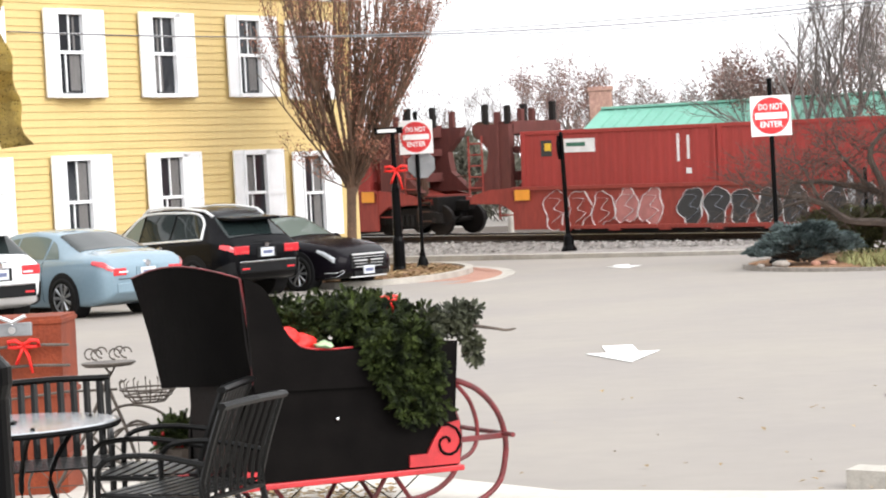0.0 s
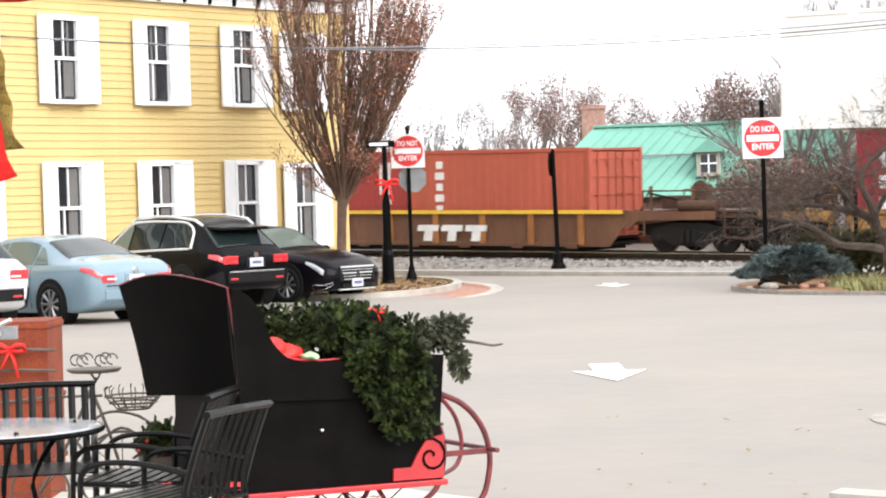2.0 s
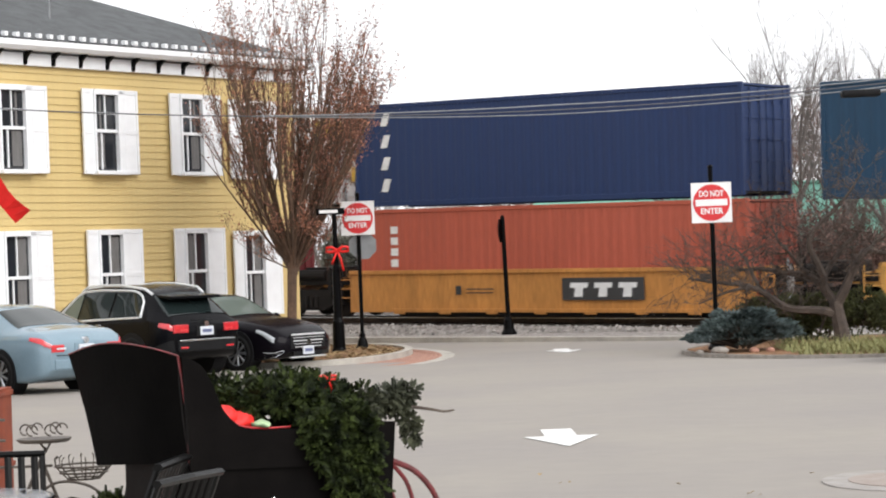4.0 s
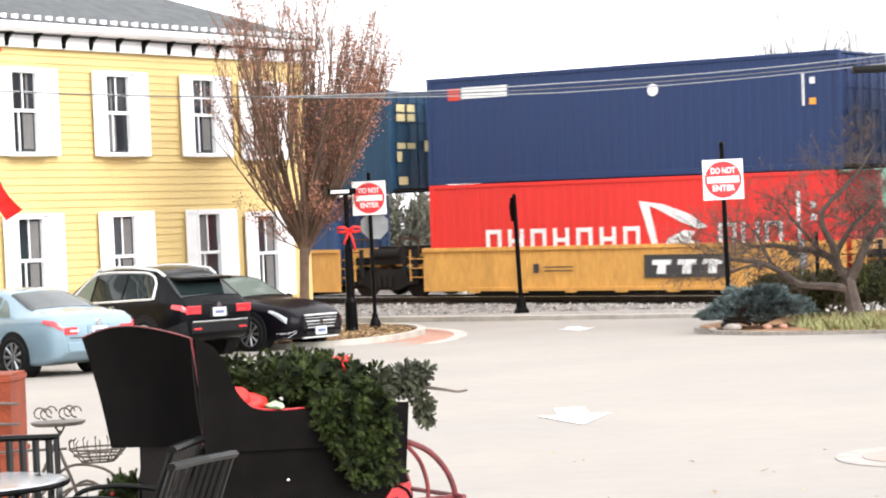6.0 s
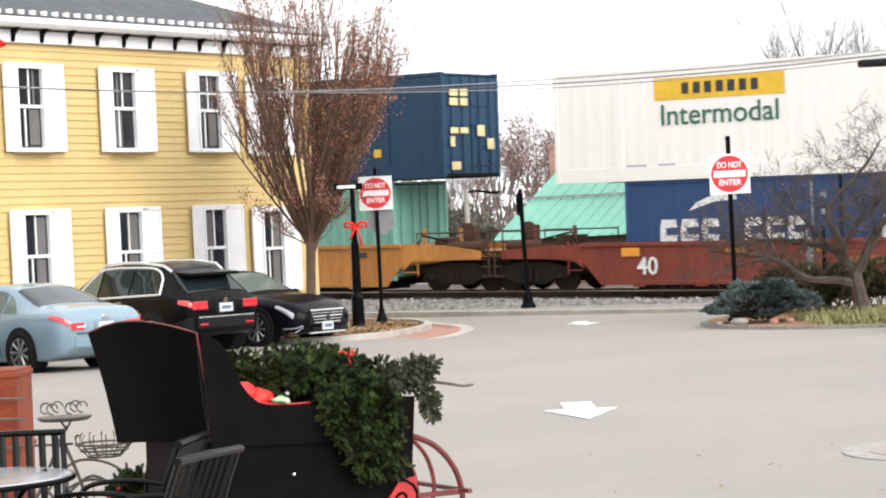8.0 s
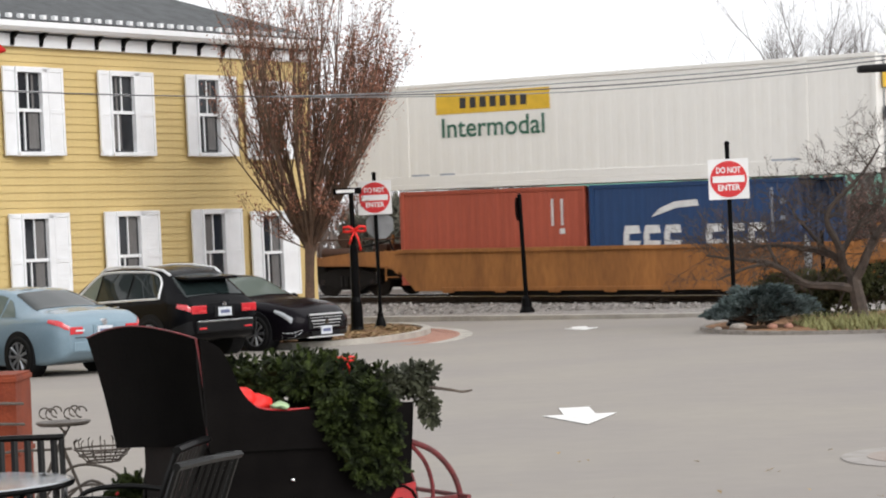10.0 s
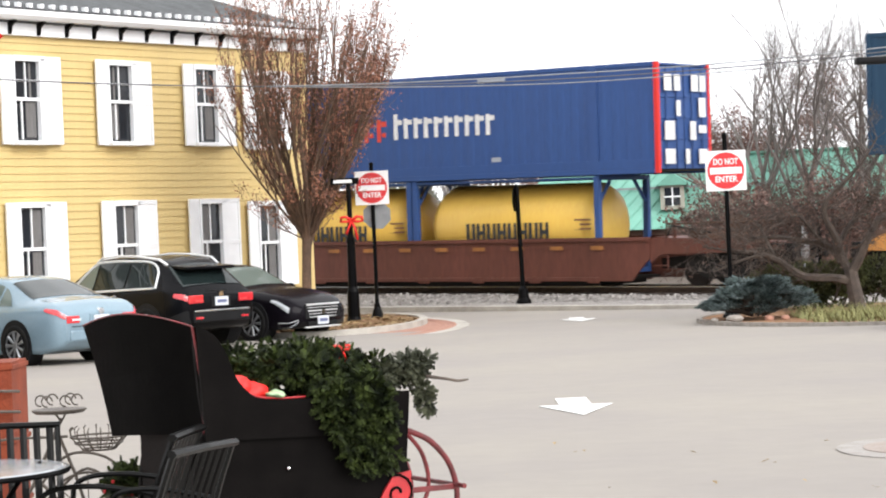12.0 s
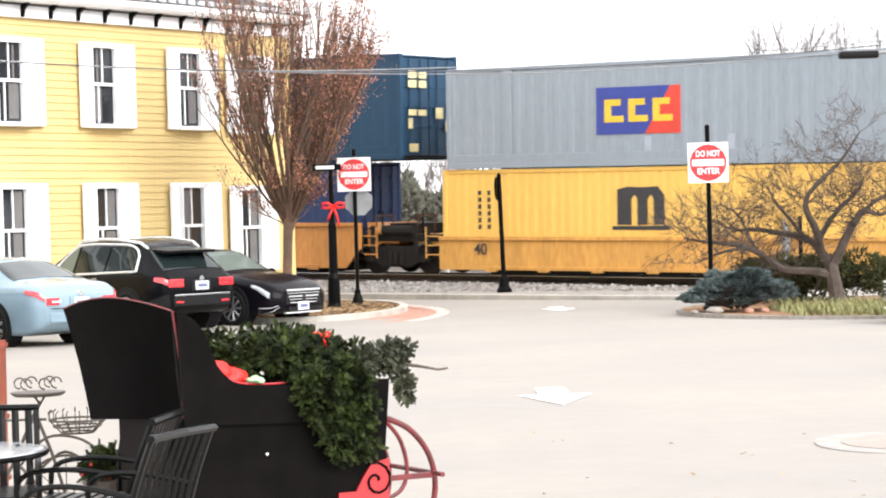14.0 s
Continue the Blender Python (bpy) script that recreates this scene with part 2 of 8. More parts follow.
def letters(name, text, size, m, material, parent, bold=0.0, width=None):
    """Raised lettering in Blender's own font, centred, in the plane x z facing -y."""
    cu = bpy.data.curves.new(name, "FONT")
    cu.body, cu.size, cu.align_x, cu.align_y, cu.extrude, cu.offset = text, size, "CENTER", "CENTER", 0.004, bold
    ob = new(name, cu)
    bpy.context.view_layer.update()
    me = bpy.data.meshes.new_from_object(ob.evaluated_get(bpy.context.evaluated_depsgraph_get()))
    bpy.data.objects.remove(ob)
    sx = 1.0
    if width:
        w = max(v.co.x for v in me.vertices) - min(v.co.x for v in me.vertices)
        sx = width / w
    me.transform(m @ pose(0, 0, 0, 90) @ Matrix.Diagonal((sx, 1, 1, 1)))
    me.materials.clear()
    me.materials.append(material)
    o = new(name, me)
    o.parent = parent
    return o


def ground_z(y):
    return -0.006 * min(max(y, -40), 75)


# ---- the ground, one sheet to the horizon ----
def build_ground():
    bm = bmesh.new()
    xs = [-900, -120, -40, -20, -10, 0, 10, 20, 40, 120, 900]
    ys = [-300, -40, 0, 12, 25, 40, 55, 65, 75, 120, 300, 1500]
    grid = [[bm.verts.new((x, y, ground_z(y))) for x in xs] for y in ys]
    for a, b in zip(grid, grid[1:]):
        for i in range(len(xs) - 1):
            bm.faces.new((a[i], a[i + 1], b[i + 1], b[i]))
    whole("ground", bm, ASPHALT, "pale grey weathered asphalt street", "road", kind="structure")


build_ground()

# ---- the railway: x runs along the track, y away from the viewer, z up from the rail head ----
TRACK_TURN, GRADE, SPEED = 0.644, -0.0204, 14.813
ex = Vector((math.cos(TRACK_TURN), -math.sin(TRACK_TURN), GRADE)).normalized()
ey = Vector((math.sin(TRACK_TURN), math.cos(TRACK_TURN), 0))
ez = ex.cross(ey)
TRACK = Matrix(((ex.x, ey.x, ez.x, 0), (ex.y, ey.y, ez.y, 63.53), (ex.z, ey.z, ez.z, 0.16), (0, 0, 0, 1)))


def build_track():
    rnd = random.Random(4)
    bm = bmesh.new()
    prism(bm, [(-2.1, -0.75), (-0.75, -0.2), (3.3, -0.2), (4.6, -0.75)], -130, 130, "x", TRACK)
    bed = whole("ballast_bed", bm, BALLAST, "grey crushed stone ballast under the railway track", "railway bed", kind="structure")
    # a thin, darker strip over the top of the bed
    bm = bmesh.new()
    prism(bm, [(-0.1, -0.22), (-0.05, -0.188), (3.2, -0.188), (3.25, -0.22)], -129, 129, "x", TRACK)
    whole("dark_ballast_strip", bm, EARTH, "darker ballast strip between and beside the rails", "railway bed", kind="structure")
    bm = bmesh.new()
    strip = []
    for y in (4.0, 14, 24, 34):
        row = []
        for x in (-120, -60, -30, 0, 30, 60, 110):
            p = TRACK @ Vector((x, y, 0))
            row.append(bm.verts.new((p.x, p.y, ground_z(p.y) + 0.03)))
        strip.append(row)
    for a, b in zip(strip, strip[1:]):
        for i in range(len(a) - 1):
            bm.faces.new((a[i], a[i + 1], b[i + 1], b[i]))
    whole("verge", bm, EARTH, "bare brown earth behind the railway", "verge", kind="structure")
    verts, faces = [], []
    for i in range(5200):
        x = rnd.uniform(-26, 22)
        y = rnd.uniform(-2.2, -0.2)
        z = -0.2 + (min(0, y + 0.75)) * 0.41 + rnd.uniform(-0.02, 0.03)
        r = rnd.uniform(0.03, 0.085)
        k = len(verts)
        for dx, dy, dz in ((1, 0, 0), (-1, 0, 0), (0, 1, 0), (0, -1, 0), (0, 0, 1), (0, 0, -1)):
            verts.append(TRACK @ Vector((x + dx * r * rnd.uniform(0.6, 1.3), y + dy * r * rnd.uniform(0.6, 1.3), z + dz * r * rnd.uniform(0.5, 1))))
        faces += [(k, k + 2, k + 4), (k + 2, k + 1, k + 4), (k + 1, k + 3, k + 4), (k + 3, k, k + 4), (k + 2, k, k + 5), (k + 1, k + 2, k + 5), (k + 3, k + 1, k + 5), (k, k + 3, k + 5)]
    tagged(soup("ballast_stones", verts, faces, BALLAST), "loose grey stones along the track", "stones", kind="stuff")
    for y in (0.58, 2.02):
        rail = thing("rail", TRACK, "rusty steel rail with a polished head", "rail", "rails")
        bm = bmesh.new()
        prism(bm, [(y - 0.07, -0.18), (y + 0.07, -0.18), (y + 0.012, -0.14), (y + 0.035, -0.02), (y - 0.035, -0.02), (y - 0.012, -0.14)], -130, 130, "x")
        part("web", bm, RAIL, rail)
        part("head", bx((0, y, -0.008), (260, 0.07, 0.018)), RAILTOP, rail, "polished rail head")
    first = None
    for i in range(85):
        m = TRACK @ pose(-26 + i * 0.55, 1.3, -0.23)
        if first is None:
            first = whole("sleeper", bx((0, 0, 0), (0.23, 2.6, 0.14), bevel=0.015), SLEEPER, "dark creosoted wooden railway sleeper", "sleeper", "sleepers", m=m)
        else:
            copy_thing(first, m)


build_track()

# ---- the train ----
MOVING = []


def train_thing(name, s, label, category, group=""):
    """A thing on the train, with its middle at s along the train."""
    ob = thing(name, TRACK @ Matrix.Translation((s, 0, 0)), label, category, group)
    MOVING.append((ob, s))
    return ob


def steel(name, color, rust=0.5, rough=0.55):
    dark = tuple(c * (1 - 0.55 * rust) + r * 0.25 * rust for c, r in zip(color, (0.10, 0.045, 0.025)))
    return mat(name, color, rough, 0.38 if rust > 0.3 else 0.16, 0.8, 0.15 if rust > 0.3 else 0.05, second=dark, stretch=(1.6, 1, 0.3), spec=0.3)


W_ORANGE = steel("orange_car_paint", (0.52, 0.23, 0.06), 0.5)
W_OCHRE = steel("ochre_car_paint", (0.62, 0.32, 0.08), 0.35)
W_DIRTY = steel("dirty_orange_car_paint", (0.36, 0.15, 0.045), 0.7)
W_BROWN = steel("brown_car_paint", (0.125, 0.042, 0.03), 0.6)
W_REDBROWN = steel("red_brown_car_paint", (0.21, 0.045, 0.03), 0.6)
W_RUST = steel("rusty_brown_car_paint", (0.15, 0.07, 0.04), 0.7)
W_FADED = steel("faded_orange_car_paint", (0.34, 0.175, 0.055), 0.7)
W_GRIMY = steel("grimy_maroon_paint", (0.115, 0.036, 0.032), 0.6, 0.8)
W_MAROON = steel("maroon_car_paint", (0.27, 0.045, 0.035), 0.4)
W_TAN = steel("tan_brown_car_paint", (0.24, 0.12, 0.06), 0.6)
UNDER = steel("dirty_black_steel", (0.008, 0.007, 0.0065), 0.12, 0.85)
WHEEL_STEEL = steel("wheel_steel", (0.014, 0.011, 0.010), 0.2, 0.7)
END_GEAR = steel("rusty_end_gear", (0.085, 0.045, 0.03), 0.7, 0.8)
C_MAROON = steel("maroon_container_paint", (0.30, 0.04, 0.035), 0.2)
C_MAROON2 = steel("dull_maroon_container_paint", (0.22, 0.025, 0.03), 0.15)
C_REDOR = steel("faded_red_container_paint", (0.40, 0.09, 0.055), 0.2)
C_WHITE = steel("off_white_container_paint", (0.80, 0.785, 0.75), 0.04)
C_NAVY = steel("navy_container_paint", (0.014, 0.032, 0.098), 0.1)
C_TEAL_NAVY = steel("teal_navy_container_paint", (0.012, 0.046, 0.092), 0.1)
C_BLUE = steel("blue_container_paint", (0.022, 0.058, 0.15), 0.1)
C_ROYAL = steel("royal_blue_container_paint", (0.030, 0.075, 0.225), 0.1)
C_RED = steel("bright_red_container_paint", (0.62, 0.03, 0.025), 0.1)
C_TEAL = steel("teal_container_paint", (0.17, 0.40, 0.34), 0.15)
C_GREY = steel("blue_grey_container_paint", (0.25, 0.285, 0.32), 0.1)
C_YELLOW = steel("yellow_container_paint", (0.74, 0.45, 0.11), 0.12)
TANK_YELLOW = steel("tank_yellow_paint", (0.75, 0.48, 0.10), 0.15, 0.4)
MARK_WHITE = mat("white_marking", (0.72, 0.72, 0.72), 0.6, 0.15, 3.0)
MARK_YELLOW = mat("yellow_marking", (0.75, 0.47, 0.035), 0.6, 0.15, 3.0)
MARK_ORANGE = mat("orange_marking", (0.75, 0.30, 0.03), 0.6, 0.15, 3.0)
MARK_BLACK = mat("black_marking", (0.03, 0.03, 0.032), 0.6, 0.15, 3.0)
MARK_RED = mat("red_marking", (0.6, 0.05, 0.03), 0.6, 0.15, 3.0)
MARK_GREEN = mat("green_marking", (0.03, 0.13, 0.085), 0.6, 0.15, 3.0)
MARK_BLUE = mat("blue_marking", (0.03, 0.05, 0.26), 0.6, 0.15, 3.0)
MARK_PINK = mat("pink_marking", (0.42, 0.16, 0.15), 0.6, 0.3, 3.0)
FINE_PRINT = mat("dull_yellow_marking", (0.30, 0.25, 0.12), 0.6, 0.3, 3.0)
MARK_GREY = mat("grey_marking", (0.34, 0.37, 0.43), 0.6, 0.15, 3.0)


def wave(x0, x1, y, depth, pitch, z0, z1, bm):
    """A wall of trapezoid corrugations along x, facing -y."""
    n = max(1, round((x1 - x0) / pitch))
    p = (x1 - x0) / n
    pts = []
    for i in range(n):
        a = x0 + i * p
        pts += [(a, y), (a + 0.3 * p, y), (a + 0.45 * p, y + depth), (a + 0.85 * p, y + depth)]
    pts.append((x1, y))
    lo = [bm.verts.new((a, b, z0)) for a, b in pts]
    hi = [bm.verts.new((a, b, z1)) for a, b in pts]
    for i in range(len(pts) - 1):
        bm.faces.new((lo[i], lo[i + 1], hi[i + 1], hi[i]))
    return bm


def container(left, length, z, height, paint, label, name="shipping_container", width=2.5, pitch=0.28, depth=0.011, doors=True, door_paint=None, corner_paint=None, rod_paint=None):
    """A box container; its doors close the end at +x."""
    ob = train_thing(name, left + length / 2, label, "container", "containers on the train")
    h, w = length / 2, width
    y0 = 1.3 - w / 2
    SKIN[ob.name] = y0 + 0.028
    bm = bmesh.new()
    wave(-h + 0.1, h - 0.1, y0 + 0.02, depth, pitch, z + 0.14, z + height - 0.1, bm)
    part("near_side", bm, paint, ob)
    bm = bmesh.new()
    box(bm, (0, y0 + w - 0.04, z + height / 2), (2 * h - 0.2, 0.06, height - 0.2))
    part("far_side", bm, paint, ob)
    part("roof_panel", bx((0, 1.3, z + height - 0.05), (2 * h - 0.1, w - 0.1, 0.05)), paint, ob)
    part("floor", bx((0, 1.3, z + 0.1), (2 * h - 0.1, w - 0.1, 0.1)), UNDER, ob)
    part("front_wall", bx((-h + 0.06, 1.3, z + height / 2), (0.05, w - 0.2, height - 0.2)), paint, ob)
    for yy in (y0 + 0.05, y0 + w - 0.05):
        part("bottom_rail", bx((0, yy, z + 0.07), (2 * h - 0.2, 0.1, 0.14), bevel=0.01), paint, ob)
        part("top_rail", bx((0, yy, z + height - 0.05), (2 * h - 0.2, 0.1, 0.1), bevel=0.01), paint, ob)
        for xx in (-h + 0.06, h - 0.06):
            part("corner_post", bx((xx, yy, z + height / 2), (0.12, 0.12, height), bevel=0.012), corner_paint or paint, ob)
    if length > 16:
        for xx in (-6.1, 6.1):
            for yy in (y0 + 0.012, y0 + w - 0.012):
                part("side_post", bx((xx, yy, z + height / 2), (0.26, 0.03, height - 0.04), bevel=0.006), paint, ob)
        part("lower_side_panel", bx((0, y0 + 0.014, z + 0.25), (2 * h - 0.3, 0.03, 0.22), bevel=0.006), paint, ob)
    if doors:
        dp = door_paint or paint
        for sgn in (-1, 1):
            yc = 1.3 + sgn * (w / 4 - 0.02)
            bm = bmesh.new()
            box(bm, (h - 0.05, yc, z + height / 2), (0.05, w / 2 - 0.1, height - 0.22))
            for k in range(5):
                box(bm, (h - 0.02, yc, z + height * (0.12 + 0.19 * k)), (0.04, w / 2 - 0.16, 0.05), bevel=0.008)
            door = part("door", bm, dp, ob)
            for dy in (-0.28, 0.22):
                bm = bmesh.new()
                rod(bm, (h + 0.015, yc + dy, z + 0.12), (h + 0.015, yc + dy, z + height - 0.1), 0.022)
                for zz in (0.16, 0.5, 0.84):
                    box(bm, (h + 0.012, yc + dy, z + height * zz), (0.05, 0.12, 0.07))
                part("lock_rod", bm, rod_paint or dp, door)
    return ob


SKIN = {}


def skin(ob, y):
    return SKIN.get(ob.name, 0.05) + (y - 0.05)


def marks(ob, rows, material, name="marking", y=0.05):
    """Plain painted bars on the near side: middle x, middle z, width, height."""
    y = skin(ob, y)
    for x, z, w, hh in rows:
        part(name, bx((x, y - 0.012, z), (w, 0.006, hh)), material, ob)


def slanted(ob, rows, material, name="marking", y=0.05):
    """Bars painted as polygons in x and z."""
    y = skin(ob, y)
    for poly in rows:
        part(name, prism(bmesh.new(), poly, y - 0.016, y - 0.010), material, ob)


def bogie(parent, x, paint=UNDER):
    """A freight bogie with two axles."""
    bm = bmesh.new()
    for y in (0.3, 2.3):
        prism(bm, [(x - 1.15, 0.36), (x - 1.1, 0.62), (x - 0.5, 0.78), (x + 0.5, 0.78), (x + 1.1, 0.62), (x + 1.15, 0.36), (x + 0.8, 0.36), (x + 0.42, 0.2), (x - 0.42, 0.2), (x - 0.8, 0.36)], y - 0.08, y + 0.08)
        for dx in (-0.18, 0, 0.18):
            rod(bm, (x + dx, y - 0.1, 0.28), (x + dx, y - 0.1, 0.6), 0.07)
    box(bm, (x, 1.3, 0.55), (0.45, 2.0, 0.3))
    b = part("bogie", bm, paint, parent, "dark bogie frame")
    for dx in (-0.9, 0.9):
        bm = bmesh.new()
        for y in (0.52, 1.95):
            rod(bm, (x + dx, y, 0.42), (x + dx, y + 0.13, 0.42), 0.42, n=20)
        rod(bm, (x + dx, 0.2, 0.42), (x + dx, 2.4, 0.42), 0.08)
        part("wheelset", bm, WHEEL_STEEL, b, "steel wheelset")


def well_car(s, half, paint, label, deck=1.3, left_end=2.0, right_end=2.0, left_bogie=True, right_bogie=True, ladder=True, stripe=None, ribs=7, bottom=0.16, slope=True):
    """A well wagon: the well is 2 * half long; the ends run out to the bogies."""
    ob = train_thing("well_car", s, label, "rail wagon", "wagons of the train")
    for y, nm in ((0.06, "near_sill"), (2.54, "far_sill")):
        bm = bmesh.new()
        if slope:
            poly = [(-half, deck), (-half, 0.72), (-half + 0.12, 0.62), (-half + 0.55, bottom), (half - 0.55, bottom), (half - 0.12, 0.62), (half, 0.72), (half, deck)]
        else:
            poly = [(-half, deck), (-half, bottom), (half, bottom), (half, deck)]
        prism(bm, poly, y - 0.03, y + 0.03)
        sgn = -1 if y < 1 else 1
        box(bm, (0, y + sgn * 0.03, deck - 0.05), (2 * half, 0.12, 0.1), bevel=0.012)
        box(bm, (0, y + sgn * 0.03, bottom + 0.05), (2 * half - 3.0, 0.1, 0.1), bevel=0.012)
        for k in range(ribs):
            x = -half + 1.7 + (2 * half - 3.4) * k / max(1, ribs - 1)
            box(bm, (x, y + sgn * 0.045, bottom + 0.02), (0.35, 0.06, 0.14), bevel=0.01)
        part(nm, bm, paint, ob)
    part("lower_beam", bx((0, 1.3, bottom - 0.06), (2 * half - 3.2, 2.3, 0.12), bevel=0.02), UNDER, ob, "dark underframe beam")
    part("well_floor", bx((0, 1.3, bottom + 0.05), (2 * half - 2.4, 2.4, 0.08)), UNDER, ob)
    for x, run, has, sg in ((-half, left_end, left_bogie, -1), (half, right_end, right_bogie, 1)):
        bm = bmesh.new()
        prism(bm, [(x, deck), (x, 0.72), (x + sg * run * 0.45, 0.85), (x + sg * run, 0.85), (x + sg * run, 1.02), (x + sg * run * 0.5, 1.06)][::sg], 0.35, 2.25)
        box(bm, (x + sg * run * 0.55, 1.3, 1.08), (run * 0.9, 1.5, 0.06))
        for dy in (0.42, 2.15):
            box(bm, (x + sg * 0.12, dy, (deck + 0.75) / 2), (0.16, 0.25, deck - 0.75))
        end = part("end_platform", bm, paint, ob)
        if run > 1.5:
            for dy in (0.08, 2.52):
                bm = bmesh.new()
                prism(bm, [(x + sg * 0.01, deck - 0.02), (x + sg * 0.01, 0.60), (x + sg * 0.35, 0.84), (x + sg * run * 0.82, 0.88), (x + sg * run * 0.82, 1.10), (x + sg * run * 0.45, deck - 0.06)][::sg], dy - 0.03, dy + 0.03)
                part("end_sill", bm, paint, ob)
        for dy in (0.3, 2.3):
            bm = bmesh.new()
            for dx in (0.35, run * 0.85):
                rod(bm, (x + sg * dx, dy, 1.0), (x + sg * dx, dy, 1.62), 0.02, n=6)
            rod(bm, (x + sg * 0.35, dy, 1.6), (x + sg * run * 0.85, dy, 1.6), 0.02, n=6)
            part("handrail", bm, END_GEAR, end)
        for dx in (0.5, run * 0.55) if run > 1.5 else ():
            bm = bmesh.new()
            rod(bm, (x + sg * dx, 0.45, 1.0), (x + sg * dx, 0.45, 1.72), 0.05, n=6)
            part("stanchion", bm, paint, end)
        if ladder:
            bm = bmesh.new()
            for zz in (0.55, 0.8, 1.05):
                rod(bm, (x + sg * 0.05, 0.1, zz), (x + sg * 0.5, 0.1, zz), 0.018, n=6)
            rod(bm, (x + sg * 0.5, 0.1, 0.45), (x + sg * 0.5, 0.1, 1.3), 0.022, n=6)
            part("ladder", bm, paint, end)
        if has:
            bogie(ob, x + sg * run * 0.55)
            part("underframe", bx((x + sg * run * 0.5, 1.3, 0.66), (run * 0.95, 1.7, 0.4), bevel=0.03), UNDER, ob, "dark underframe")
            bm = bmesh.new()
            box(bm, (x + sg * run * 0.62, 0.62, 1.4), (0.34, 0.3, 0.72), bevel=0.03)
            stand = part("brake_stand", bm, END_GEAR, ob, "rusty hand brake stand")
            part("brake_wheel", rod(bmesh.new(), (x + sg * run * 0.62, 0.44, 1.62), (x + sg * run * 0.62, 0.5, 1.62), 0.24, n=18), END_GEAR, stand)
            part("air_tank", bx((x + sg * run * 0.3, 1.0, 1.3), (0.5, 0.8, 0.34), bevel=0.03), END_GEAR, ob)
            bm = bmesh.new()
            tube(bm, [(x + sg * 0.3, 0.3, 1.1), (x + sg * 0.5, 0.3, 1.55), (x + sg * run * 0.8, 0.3, 1.15)], 0.03, 6)
            tube(bm, [(x + sg * 0.3, 0.25, 0.95), (x + sg * run, 0.25, 0.9)], 0.04, 6)
            part("brake_pipe", bm, UNDER, ob)
            bm = bmesh.new()
            rod(bm, (x + sg * run * 0.45, 0.34, 1.22), (x + sg * run * 0.8, 0.34, 1.22), 0.15, n=12)
            part("brake_cylinder", bm, END_GEAR, ob, "rusty brake cylinder")
            part("draft_sill", bx((x + sg * (run - 0.25), 1.0, 0.86), (0.9, 1.3, 0.42), bevel=0.03), UNDER, ob, "dark draft sill")
            for dy, hang in ((0.35, 0.30), (0.75, 0.36)):
                bm = bmesh.new()
                tube(bm, curve2([(x + sg * (run - 0.1), dy, 0.86), (x + sg * (run + 0.2), dy, hang + 0.12), (x + sg * (run + 0.45), dy, hang), (x + sg * (run + 0.7), dy, hang + 0.2)], 4), 0.035, 6)
                part("air_hose", bm, UNDER, ob, "black air hose")
            for k in range(3):
                part("step", bx((x + sg * (run - 0.12), 0.12, 0.42 + 0.26 * k), (0.42, 0.05, 0.035)), END_GEAR, ob)
            part("grab_post", rod(bmesh.new(), (x + sg * (run - 0.32), 0.12, 0.40), (x + sg * (run - 0.32), 0.12, 1.45), 0.022, n=6), END_GEAR, ob)
            part("coupler", bx((x + sg * (run + 0.25), 1.3, 0.82), (0.8, 0.28, 0.26), bevel=0.03), UNDER, ob)
    if stripe:
        part("stripe", bx((0, -0.066, deck - 0.05), (2 * half - 0.1, 0.008, 0.1)), stripe, ob)
    return ob


def shared_bogie(ob, x):
    bogie(ob, x)
    bm = bmesh.new()
    box(bm, (x, 1.3, 1.0), (3.0, 2.0, 0.2), bevel=0.02)
    box(bm, (x, 1.3, 1.25), (0.9, 1.6, 0.3), bevel=0.03)
    for dx in (-0.7, 0.7):
        rod(bm, (x + dx, 0.5, 1.1), (x + dx, 0.5, 1.75), 0.03, n=6)
    for dx in (-1.15, -0.75, 0.75, 1.15):
        box(bm, (x + dx, 0.12, 0.95), (0.12, 0.06, 0.75))
    for zz in (0.75, 1.0, 1.25):
        box(bm, (x - 0.95, 0.10, zz), (0.42, 0.03, 0.03))
        box(bm, (x + 0.95, 0.10, zz), (0.42, 0.03, 0.03))
    rod(bm, (x - 0.5, 0.3, 1.2), (x + 0.5, 0.3, 1.2), 0.14, n=10)
    part("articulation", bm, UNDER, ob, "dark articulated joint over the bogie")


